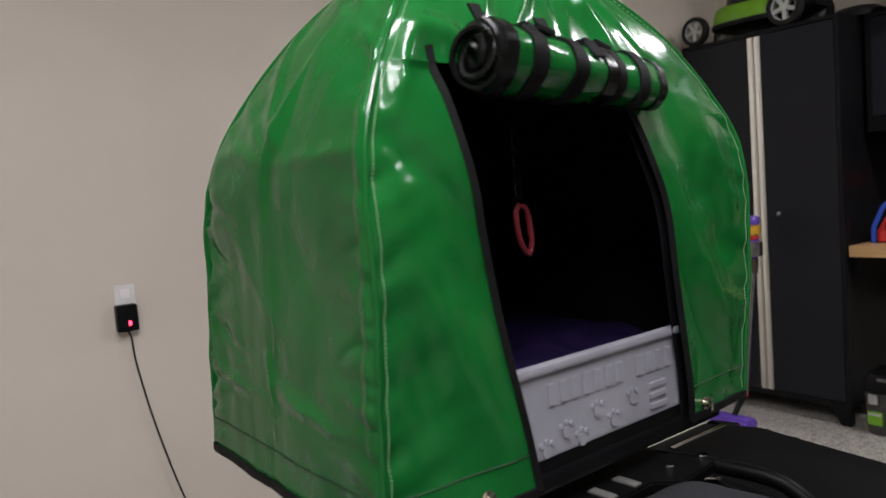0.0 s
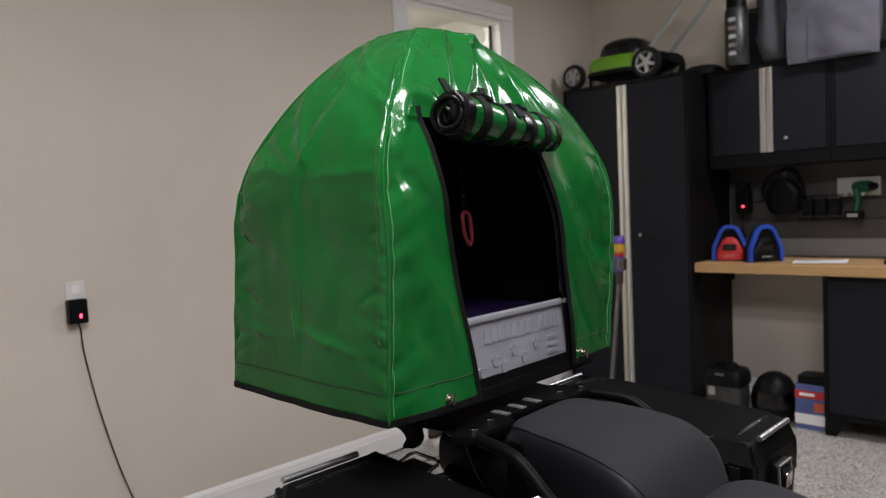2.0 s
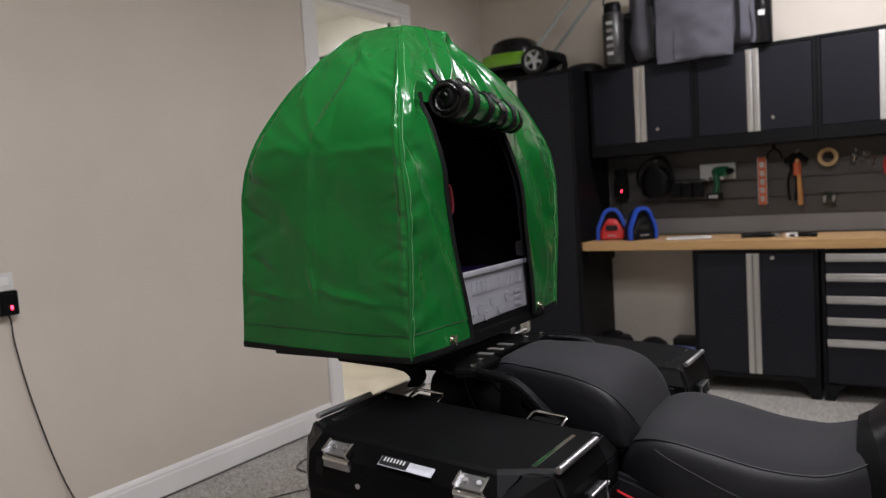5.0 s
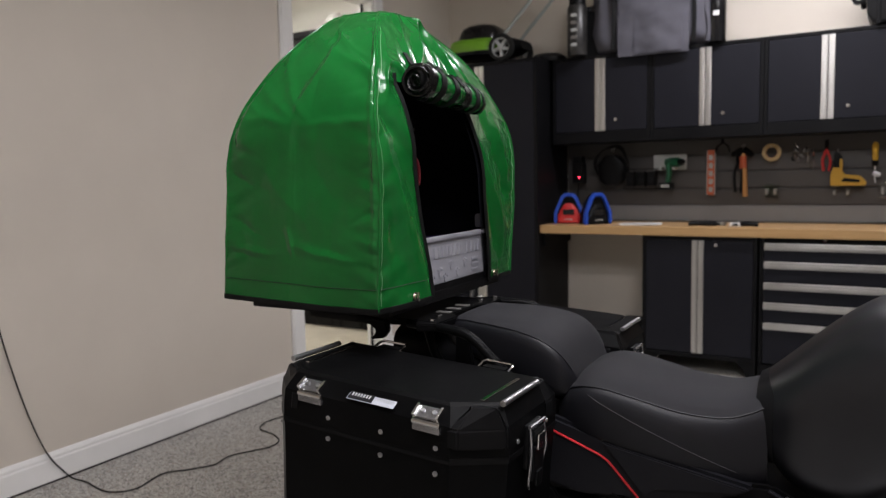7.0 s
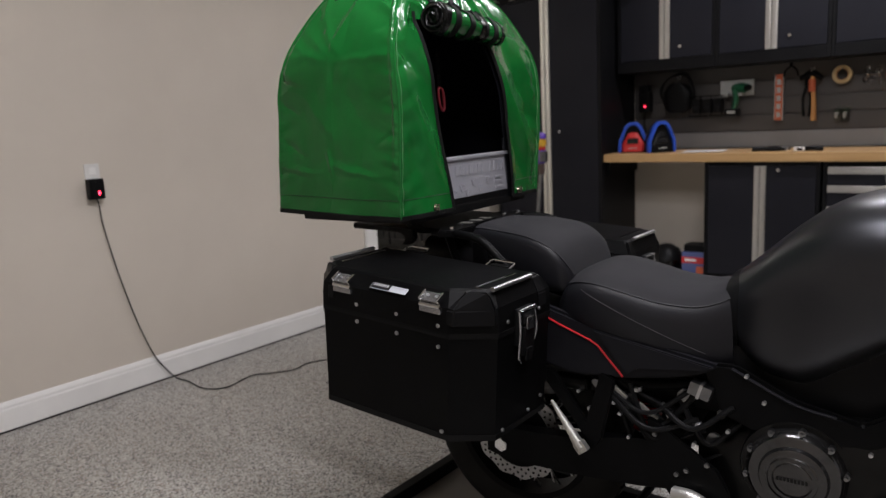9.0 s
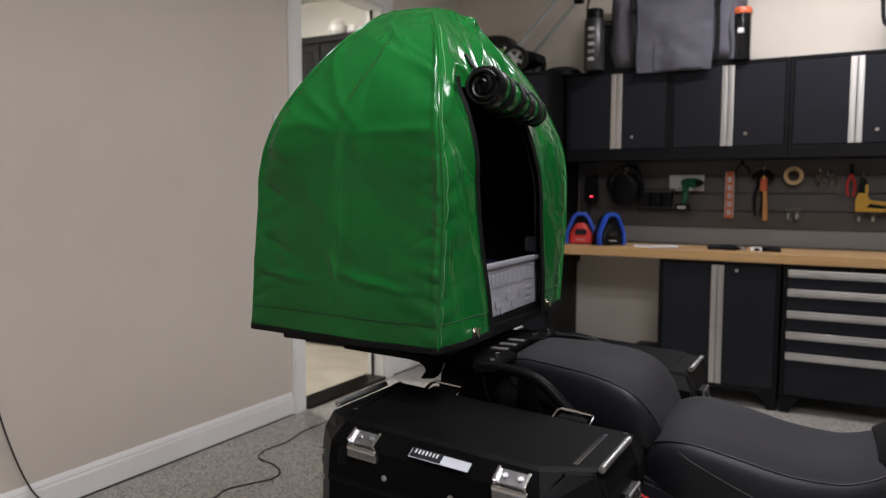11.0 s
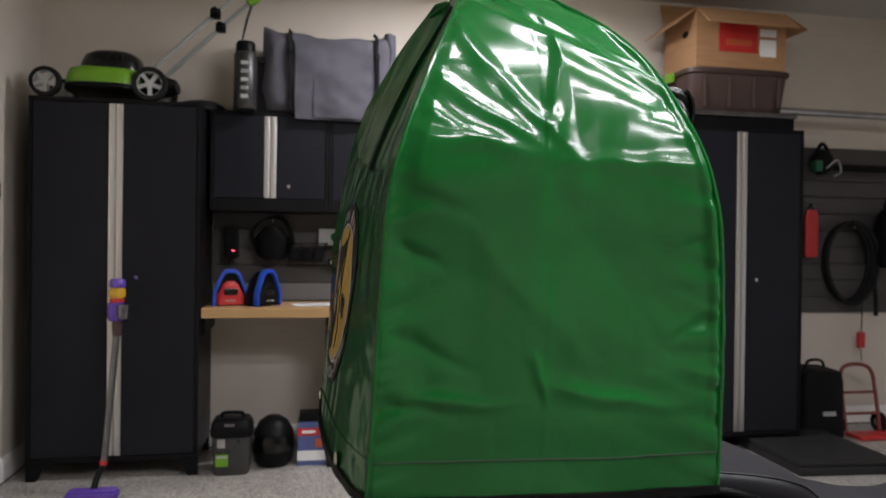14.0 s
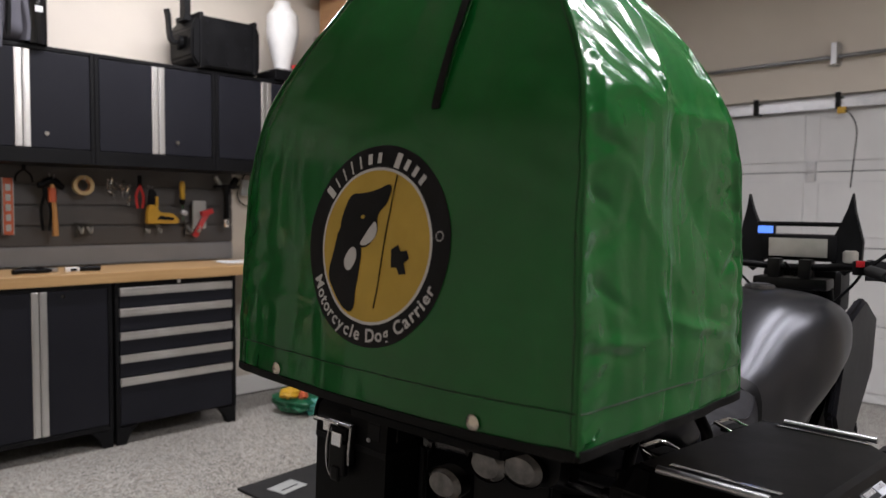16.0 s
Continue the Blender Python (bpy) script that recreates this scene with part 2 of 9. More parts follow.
M_BLUE = varied("blue_plastic", (0.0128, 0.0576, 0.3968), (0.0192, 0.0768, 0.4608), 0.4, scale=10, fine=200, bump=0.02)
M_REDP = varied("red_plastic", (0.45, 0.02, 0.02), (0.55, 0.03, 0.03), 0.4, scale=10, fine=200, bump=0.02)
M_ORANGE = varied("orange_plastic", (0.46, 0.085, 0.03), (0.52, 0.11, 0.04), 0.4, scale=10, fine=200, bump=0.02)
M_YELLOW = varied("yellow_plastic", (0.50, 0.28, 0.014), (0.57, 0.33, 0.028), 0.4, scale=10, fine=200, bump=0.02)
M_LIME = varied("lime_green_plastic", (0.1155, 0.2888, 0.0105), (0.147, 0.3412, 0.021), 0.35, scale=8, fine=200, bump=0.02)
M_GREENP = varied("dark_green_plastic", (0.006, 0.084, 0.036), (0.009, 0.108, 0.048), 0.4, scale=10, fine=200, bump=0.02)
M_GREYF = varied("grey_canvas", (0.0612, 0.0595, 0.0722), (0.09, 0.0875, 0.1064), 0.85, scale=6, fine=500, bump=0.35, distance=0.0008)
M_CARD = varied("brown_cardboard", (0.36, 0.19, 0.09), (0.44, 0.25, 0.12), 0.85, scale=5, fine=90, bump=0.08, stretch=(1, 1, 6))
M_BROWN = varied("brown_storage_plastic", (0.055, 0.032, 0.026), (0.075, 0.045, 0.036), 0.45, scale=6, fine=200, bump=0.03)
M_PURP = varied("purple_plastic", (0.09, 0.04, 0.30), (0.12, 0.06, 0.38), 0.35, scale=10, fine=200, bump=0.02)
M_KCAB = varied("dark_stained_cabinet", (0.0048, 0.0048, 0.006), (0.0108, 0.0102, 0.0114), 0.30, scale=5, fine=120, bump=0.05, stretch=(1, 1, 0.15), spec=0.15)
M_GRANITE = varied("speckled_counter_stone", (0.42, 0.36, 0.26), (0.62, 0.56, 0.44), 0.2, scale=60, fine=200, bump=0)
M_SPLASH = varied("tan_backsplash", (0.48, 0.36, 0.20), (0.58, 0.45, 0.27), 0.4, scale=8, fine=60, bump=0.05)
M_KWALL = varied("kitchen_wall_paint", (0.74, 0.73, 0.69), (0.80, 0.79, 0.75), 0.7, scale=2, fine=200, bump=0.05)
M_BRONZE = varied("oil_rubbed_bronze", (0.012, 0.009, 0.008), (0.025, 0.019, 0.016), 0.32, 0.6, scale=12, fine=200, bump=0.03)
M_LED = glowing("red_led", (1.0, 0.02, 0.05), 14.0)
M_TUBE = glowing("lamp_diffuser", (1.0, 0.95, 0.88), 9.0)
M_DISPLAY = glowing("blue_display", (0.10, 0.25, 0.9), 0.8)
M_MIRROR = material("mirror_glass", (0.85, 0.85, 0.85), 0.03, 1.0)
M_SMOKE = clear("clear_lens", (0.85, 0.85, 0.85), 0.12)
M_LATCH = varied("clear_coated_steel", (0.252, 0.252, 0.2604), (0.3864, 0.3864, 0.3948), 0.22, 0.85, scale=30, fine=200, bump=0.05, coat=0.5)
M_STICK = varied("sticker_paper", (0.42, 0.44, 0.48), (0.50, 0.52, 0.56), 0.6, scale=10, fine=200, bump=0.02, spec=0.2)
M_SHADE = clear("smoked_screen", (0.10, 0.10, 0.11), 0.08)
M_GOLD = varied("mustard_print", (0.50, 0.33, 0.04), (0.58, 0.39, 0.06), 0.5, scale=15, fine=300, bump=0.03)
M_INK = varied("black_print", (0.008, 0.008, 0.009), (0.014, 0.014, 0.016), 0.5, scale=15, fine=300, bump=0.03, spec=0.15)
M_PRINT = varied("white_print", (0.55, 0.55, 0.55), (0.65, 0.65, 0.65), 0.5, scale=15, fine=300, bump=0.02)
M_WOODH = wood("tool_handle_wood", (0.40, 0.18, 0.05), (0.58, 0.30, 0.10), 0.45, "z")

# ---- mesh helpers ----


def thing(name, m, label, category, group="", kind=""):
    ob = new(name)
    ob.matrix_basis = m
    ob.empty_display_size = 0.05
    return tagged(ob, label, category, group, kind)


def part(name, bm, mat, parent, label="", smooth=False):
    bm.normal_update()
    me = bpy.data.meshes.new(name)
    if smooth:
        for f in bm.faces:
            f.smooth = True
    bm.to_mesh(me)
    bm.free()
    me.materials.append(mat)
    ob = new(name, me)
    ob.parent = parent
    if smooth and smooth != "all":
        me.set_sharp_from_angle(angle=radians(38))
    return tagged(ob, label)


def solo(name, bm, mat, label="", category="", kind="", group="", smooth=False):
    return tagged(part(name, bm, mat, None, "", smooth), label, category, group, kind)


def xform(bm, m):
    bmesh.ops.transform(bm, matrix=m, verts=bm.verts)
    return bm


def join(*bms):
    out = bmesh.new()
    for b in bms:
        me = bpy.data.meshes.new("tmp")
        b.to_mesh(me)
        out.from_mesh(me)
        b.free()
        bpy.data.meshes.remove(me)
    return out


def rbox(x0, x1, y0, y1, z0, z1, r=0.0, seg=2):
    bm = bmesh.new()
    bmesh.ops.create_cube(bm, size=1.0)
    xform(bm, Matrix.Translation(((x0 + x1) / 2, (y0 + y1) / 2, (z0 + z1) / 2)) @ Matrix.Diagonal((abs(x1 - x0), abs(y1 - y0), abs(z1 - z0), 1)))
    if r > 0:
        bmesh.ops.bevel(bm, geom=bm.edges[:], offset=r, segments=seg, affect="EDGES", profile=0.7)
    return bm


AXIS = {"z": Matrix.Identity(4), "x": Matrix.Rotation(radians(90), 4, "Y"), "y": Matrix.Rotation(radians(-90), 4, "X")}


def cyl(r, h, at=(0, 0, 0), axis="z", seg=20, r2=None, bevel=0.0):
    bm = bmesh.new()
    bmesh.ops.create_cone(bm, cap_ends=True, segments=seg, radius1=r, radius2=r if r2 is None else r2, depth=h)
    if bevel:
        bmesh.ops.bevel(bm, geom=[e for e in bm.edges if abs(e.verts[0].co.z - e.verts[1].co.z) < 1e-6], offset=bevel, segments=2, affect="EDGES")
    return xform(bm, Matrix.Translation(at) @ AXIS[axis])


def lathe(profile, at=(0, 0, 0), axis="z", seg=32, close=False):
    """A turned shape from (radius, height) pairs."""
    bm = bmesh.new()
    rings = [[bm.verts.new((max(r, 1e-5) * math.cos(2 * math.pi * k / seg), max(r, 1e-5) * math.sin(2 * math.pi * k / seg), h)) for k in range(seg)] for r, h in profile]
    if close:
        rings.append(rings[0])
    for a, b in zip(rings, rings[1:]):
        for k in range(seg):
            bm.faces.new((a[k], a[(k + 1) % seg], b[(k + 1) % seg], b[k]))
    bmesh.ops.remove_doubles(bm, verts=bm.verts[:], dist=3e-5)
    bmesh.ops.recalc_face_normals(bm, faces=bm.faces[:])
    return xform(bm, Matrix.Translation(at) @ AXIS[axis])


def smooth_path(points, n=8):
    """A rounded line through the points."""
    p = [Vector(q) for q in points]
    if len(p) < 3:
        return p
    p = [2 * p[0] - p[1]] + p + [2 * p[-1] - p[-2]]
    out = []
    for a, b, c, d in zip(p, p[1:], p[2:], p[3:]):
        for k in range(n):
            t = k / n
            out.append(0.5 * (2 * b + (c - a) * t + (2 * a - 5 * b + 4 * c - d) * t * t + (3 * b - a - 3 * c + d) * t ** 3))
    out.append(p[-2])
    return out


def sweep(points, r, seg=8, flat=None, rounded=True):
    """A tube along a line; flat = (width, height) gives a strap."""
    pts = smooth_path(points) if rounded else [Vector(q) for q in points]
    bm = bmesh.new()
    rings, ref = [], None
    for i, p in enumerate(pts):
        d = (pts[min(i + 1, len(pts) - 1)] - pts[max(i - 1, 0)]).normalized()
        if ref is None:
            ref = d.orthogonal().normalized() if abs(d.z) > 0.95 else d.cross(Vector((0, 0, 1))).normalized()
        ref = (ref - d * ref.dot(d)).normalized()
        up = d.cross(ref)
        if flat:
            w, h = flat
            ring = [p + ref * a * w / 2 + up * b * h / 2 for a, b in ((1, 1), (-1, 1), (-1, -1), (1, -1))]
        else:
            rr = r(i / (len(pts) - 1)) if callable(r) else r
            ring = [p + (ref * math.cos(2 * math.pi * k / seg) + up * math.sin(2 * math.pi * k / seg)) * rr for k in range(seg)]
        rings.append([bm.verts.new(q) for q in ring])
    for a, b in zip(rings, rings[1:]):
        n = len(a)
        for k in range(n):
            bm.faces.new((a[k], a[(k + 1) % n], b[(k + 1) % n], b[k]))
    bm.faces.new(rings[0][::-1])
    bm.faces.new(rings[-1])
    bmesh.ops.recalc_face_normals(bm, faces=bm.faces[:])
    return bm


def loft(rings, caps=True):
    """A skin over rings of points, each with as many points as the first."""
    bm = bmesh.new()
    vs = [[bm.verts.new(p) for p in ring] for ring in rings]
    n = len(vs[0])
    for a, b in zip(vs, vs[1:]):
        for k in range(n):
            bm.faces.new((a[k], a[(k + 1) % n], b[(k + 1) % n], b[k]))
    if caps:
        bm.faces.new(vs[0][::-1])
        bm.faces.new(vs[-1])
    bmesh.ops.recalc_face_normals(bm, faces=bm.faces[:])
    return bm


def plate(outline, lo, hi, axis="y", bevel=0.0):
    """A flat plate: an outline in the plane across axis, from lo to hi along it."""
    put = {"y": lambda a, b, c: (a, c, b), "x": lambda a, b, c: (c, a, b), "z": lambda a, b, c: (a, b, c)}[axis]
    bm = bmesh.new()
    low = [bm.verts.new(put(a, b, lo)) for a, b in outline]
    high = [bm.verts.new(put(a, b, hi)) for a, b in outline]
    n = len(outline)
    bm.faces.new(low)
    bm.faces.new(high[::-1])
    for k in range(n):
        bm.faces.new((low[k], high[k], high[(k + 1) % n], low[(k + 1) % n]))
    bmesh.ops.recalc_face_normals(bm, faces=bm.faces[:])
    if bevel:
        bmesh.ops.bevel(bm, geom=bm.edges[:], offset=bevel, segments=2, affect="EDGES")
    return bm


def grid(f, nu, nv):
    """A sheet f(u, v) over the unit square."""
    bm = bmesh.new()
    vs = [[bm.verts.new(f(i / nu, j / nv)) for i in range(nu + 1)] for j in range(nv + 1)]
    for j in range(nv):
        for i in range(nu):
            bm.faces.new((vs[j][i], vs[j][i + 1], vs[j + 1][i + 1], vs[j + 1][i]))
    return bm


def oval(cx, cy, rx, ry, n=24, power=2.0):
    return [(cx + rx * math.copysign(abs(math.cos(t)) ** (2 / power), math.cos(t)), cy + ry * math.copysign(abs(math.sin(t)) ** (2 / power), math.sin(t))) for t in (2 * math.pi * k / n for k in range(n))]


def lerp_table(x, table):
    """Smooth value at x from a few (x, value) pairs."""
    if x <= table[0][0]:
        return table[0][1]
    n = len(table)
    slope = [(table[k + 1][1] - table[k][1]) / (table[k + 1][0] - table[k][0]) for k in range(n - 1)]
    rate = [slope[0]] + [0.5 * (slope[k - 1] + slope[k]) if slope[k - 1] * slope[k] > 0 else 0.0 for k in range(1, n - 1)] + [slope[-1]]
    for k in range(n - 1):
        if x <= table[k + 1][0]:
            w = table[k + 1][0] - table[k][0]
            t = (x - table[k][0]) / w
            va, vb = table[k][1], table[k + 1][1]
            return (2 * t ** 3 - 3 * t * t + 1) * va + (t ** 3 - 2 * t * t + t) * w * rate[k] + (3 * t * t - 2 * t ** 3) * vb + (t ** 3 - t * t) * w * rate[k + 1]
    return table[-1][1]


def letters(text, size, depth, m):
    """A word as a mesh, in the built-in font."""
    cu = bpy.data.curves.new("word", "FONT")
    cu.body, cu.size, cu.extrude, cu.align_x, cu.resolution_u, cu.offset = text, size, depth, "CENTER", 3, size * 0.02
    ob = bpy.data.objects.new("word", cu)
    scene.collection.objects.link(ob)
    me = bpy.data.meshes.new_from_object(ob.evaluated_get(bpy.context.evaluated_depsgraph_get()))
    bm = bmesh.new()
    bm.from_mesh(me)
    bpy.data.objects.remove(ob)
    bpy.data.curves.remove(cu)
    bpy.data.meshes.remove(me)
    return xform(bm, m)

# ---- the garage shell ----
LX, RX, BY, FY = -1.40, 5.15, 6.02, -1.30
DOOR_A, DOOR_B, DOOR_H = 4.07, 4.93, 2.575

solo("floor", rbox(LX - 0.001, RX + 0.2, FY - 0.1, BY + 0.1, -0.12, 0.0), M_FLOOR, "grey speckled epoxy flake garage floor", "floor", "structure")
solo("ceiling", rbox(LX - 0.12, RX + 0.2, FY - 0.12, BY + 0.12, CEIL, CEIL + 0.1), M_CEIL, "pale painted garage ceiling", "ceiling", "structure")
solo("wall_left", join(rbox(LX - 0.12, LX, FY - 0.12, DOOR_A, -0.1, CEIL), rbox(LX - 0.12, LX, DOOR_B, BY + 0.12, -0.1, CEIL), rbox(LX - 0.12, LX, DOOR_A, DOOR_B, DOOR_H, CEIL)),
     M_WALL, "beige painted wall with a doorway", "wall", "structure")
solo("wall_back", rbox(LX, RX + 0.2, BY, BY + 0.12, -0.1, CEIL), M_WALL, "beige painted wall behind the cabinets", "wall", "structure")
# never in view: added to close the room, its place and finish assumed
solo("wall_front", rbox(LX, RX + 0.2, FY - 0.12, FY, -0.1, CEIL), M_WALL, "plain beige wall added to close the unseen side", "wall", "structure")
GD_A, GD_B, GD_H = 0.95, 5.72, 2.13
solo("wall_right", join(rbox(RX, RX + 0.12, FY, GD_A, -0.1, CEIL), rbox(RX, RX + 0.12, GD_B, BY, -0.1, CEIL), rbox(RX, RX + 0.12, GD_A, GD_B, GD_H, CEIL)),
     M_WALL, "beige wall with the garage door opening", "wall", "structure")


def baseboard(along, a, b, at, face):
    """A moulded board on a wall: face is the way it sticks out."""
    prof = [(0, 0.007), (0.015, 0.007), (0.015, 0.098), (0.012, 0.106), (0.012, 0.116), (0.008, 0.126), (0.004, 0.134), (0, 0.135)]
    ends = []
    for t in (a, b):
        ends.append([((at + face * d, t, h) if along == "y" else (t, at + face * d, h)) for d, h in prof])
    lo, hi = sorted((at, at + face * 0.019))
    seam = rbox(lo, hi, a, b, 0.0, 0.005) if along == "y" else rbox(a, b, lo, hi, 0.0, 0.005)
    solo("floor_joint", seam, M_BLACK, "dark open joint below the baseboard", "joint", "structure")
    return solo("baseboard", loft(ends), M_TRIM, "white moulded baseboard along the wall", "baseboard", "structure")


baseboard("y", FY, DOOR_A - 0.11, LX, 1)
baseboard("y", DOOR_B + 0.11, BY, LX, 1)
baseboard("x", LX + 0.015, RX - 0.015, BY, -1)
baseboard("y", GD_B + 0.1, BY - 0.015, RX, -1)
baseboard("x", LX + 0.015, RX, FY, 1)

# door trim
casing = thing("door_trim", pose(0, 0, 0), "white painted door casing round an open doorway", "trim", kind="structure")
CASE = 0.108


def casing_board(y0, y1, z0, z1):
    return join(rbox(LX, LX + 0.016, y0, y1, z0, z1, 0.003), rbox(LX + 0.016, LX + 0.022, y0 + 0.012, y1 - 0.03 if y1 - y0 < z1 - z0 else y1 - 0.012, z0 + (0 if z1 - z0 > y1 - y0 else 0.03), z1 - 0.012, 0.002))


part("casing_board", casing_board(DOOR_A - CASE, DOOR_A - 0.004, 0, DOOR_H + 0.004), M_TRIM, casing)
part("casing_board", casing_board(DOOR_B + 0.004, DOOR_B + CASE, 0, DOOR_H + 0.004), M_TRIM, casing)
part("head_board", casing_board(DOOR_A - CASE, DOOR_B + CASE, DOOR_H + 0.006, DOOR_H + CASE), M_TRIM, casing)
part("jamb", rbox(LX - 0.122, LX + 0.002, DOOR_A, DOOR_A + 0.018, 0, DOOR_H), M_TRIM, casing)
part("jamb", rbox(LX - 0.122, LX + 0.002, DOOR_B - 0.018, DOOR_B, 0, DOOR_H), M_TRIM, casing)
part("head_jamb", rbox(LX - 0.122, LX + 0.002, DOOR_A + 0.018, DOOR_B - 0.018, DOOR_H - 0.018, DOOR_H), M_TRIM, casing)
for yy in (DOOR_A + 0.018, DOOR_B - 0.030):
    part("weather_strip", rbox(LX - 0.085, LX - 0.070, yy, yy + 0.012, 0.02, DOOR_H - 0.02), M_BLACK, casing, "dark weather strip")
part("threshold", rbox(LX - 0.135, LX + 0.035, DOOR_A + 0.02, DOOR_B - 0.02, 0.0, 0.022, 0.006), M_BRONZE, casing, "dark bronze threshold")
for zz in (1.04, 1.16):
    part("strike_plate", rbox(LX - 0.066, LX - 0.030, DOOR_B - 0.0215, DOOR_B - 0.018, zz - 0.03, zz + 0.03, 0.002), M_BRONZE, casing, "dark bronze strike plate")

# garage door: four sections with pressed fields
gdoor = thing("garage_door", pose(0, 0, 0), "white sectional steel garage door, closed", "garage door", kind="structure")
for k in range(4):
    z0 = 0.005 + k * 0.532
    sec = [rbox(RX + 0.045, RX + 0.085, GD_A + 0.01, GD_B - 0.01, z0, z0 + 0.526, 0.004)]
    for c in range(8):
        w = (GD_B - GD_A) / 8
        y0 = GD_A + c * w
        sec.append(rbox(RX + 0.036, RX + 0.046, y0 + 0.05, y0 + w - 0.05, z0 + 0.07, z0 + 0.456, 0.008))
    s = part("door_section", join(*sec), M_GDOOR, gdoor)
    for c in range(5):
        yh = GD_A + 0.08 + c * (GD_B - GD_A - 0.16) / 4
        if k < 3:
            part("hinge", join(rbox(RX + 0.022, RX + 0.045, yh - 0.03, yh + 0.03, z0 + 0.46, z0 + 0.60, 0.003), cyl(0.009, 0.075, (RX + 0.022, yh, z0 + 0.53), "y", 10)), M_STEEL, s)
part("strut", join(rbox(RX - 0.035, RX + 0.03, GD_A + 0.02, GD_B - 0.02, 2.055, 2.062), rbox(RX - 0.035, RX - 0.030, GD_A + 0.02, GD_B - 0.02, 2.03, 2.09), rbox(RX + 0.025, RX + 0.040, GD_A + 0.02, GD_B - 0.02, 2.02, 2.10)), M_STEEL, gdoor, "bright steel stiffening strut")
for yy in (1.9, 2.55, 3.15, 3.71, 4.4, 5.2):
    part("strut_clip", join(rbox(RX - 0.055, RX + 0.035, yy - 0.016, yy + 0.016, 2.02, 2.11, 0.006), cyl(0.018, 0.04, (RX - 0.045, yy, 2.115), "z", 12)), M_BLACK, gdoor, "black clip on the strut")
part("clip_tag", rbox(RX - 0.075, RX - 0.05, 3.09, 3.145, 1.985, 2.03, 0.006), M_YELLOW, gdoor, "yellow tag on the strut")
part("pull_cord", sweep([(RX - 0.06, 3.12, 2.02), (RX - 0.10, 3.05, 1.97), (RX - 0.08, 3.015, 1.87), (RX - 0.06, 3.03, 1.70), (RX - 0.05, 3.05, 1.48)], 0.004, 6), M_BLACK, gdoor, "thin black cord")
hardware = thing("garage_door_track", pose(0, 0, 0), "galvanised garage door track and torsion tube", "door track", kind="structure")
part("torsion_tube", cyl(0.014, GD_B - GD_A + 0.3, (RX - 0.06, (GD_A + GD_B) / 2, 2.375), "y", 14), M_DULL, hardware)
part("tube_bracket", rbox(RX - 0.10, RX, 3.15, 3.19, 2.32, 2.47, 0.004), M_STEEL, hardware)
for yt in (GD_A - 0.04, GD_B + 0.04):
    part("vertical_track", join(rbox(RX - 0.055, RX - 0.051, yt - 0.03, yt + 0.03, 0.02, 2.05), rbox(RX - 0.055, RX - 0.015, yt - 0.032, yt - 0.028, 0.02, 2.05), rbox(RX - 0.012, RX - 0.002, yt - 0.045, yt + 0.045, 0.0, 2.2)), M_STEEL, hardware)
    part("horizontal_track", sweep([(RX - 0.035, yt, 2.03), (RX - 0.06, yt, 2.12), (RX - 0.16, yt, 2.25), (RX - 0.36, yt, 2.32), (RX - 1.2, yt, 2.335), (RX - 2.4, yt, 2.34)], 0.026, 8), M_STEEL, hardware)
part("warning_label", rbox(RX - 0.060, RX - 0.057, GD_B + 0.012, GD_B + 0.068, 1.10, 1.32), M_YELLOW, hardware, "yellow warning label")

# ceiling lamps
for lx, ly, ll in LAMPS:
    lamp = thing("ceiling_lamp", pose(lx, ly, CEIL), "long white ceiling strip light, switched on", "ceiling light", "ceiling strip lights")
    part("housing", rbox(-ll / 2 - 0.02, ll / 2 + 0.02, -0.085, 0.085, -0.035, 0.0, 0.006), M_WHITE, lamp)
    part("diffuser", rbox(-ll / 2, ll / 2, -0.04, 0.04, -0.085, -0.035, 0.015), M_TUBE, lamp, "glowing lamp diffuser")

# ---- kitchen seen through the doorway ----
KX, KY0, KY1 = -3.4, 3.2, 6.12
solo("kitchen_floor", rbox(KX, LX - 0.135, KY0, KY1, -0.1, 0.0), M_KFLOOR, "tan stone floor of the room beyond", "floor", "structure")
solo("kitchen_ceiling", rbox(KX - 0.1, LX - 0.12, KY0 - 0.1, KY1 + 0.1, 3.05, 3.12), M_KWALL, "pale kitchen ceiling", "ceiling", "structure")
solo("kitchen_wall", rbox(KX, LX - 0.12, KY1, KY1 + 0.1, -0.1, 3.05), M_KWALL, "cream kitchen wall", "wall", "structure")
solo("kitchen_wall", rbox(KX - 0.1, KX, KY0 - 0.1, KY1 + 0.1, -0.1, 3.05), M_KWALL, "cream kitchen wall", "wall", "structure")
solo("kitchen_wall", rbox(KX, LX - 0.12, KY0 - 0.1, KY0, -0.1, 3.05), M_KWALL, "cream kitchen wall", "wall", "structure")
solo("backsplash", rbox(KX + 0.01, LX - 0.125, KY1 - 0.010, KY1, 0.97, 1.52), M_SPLASH, "tan tiled backsplash over the counter", "backsplash", "structure")


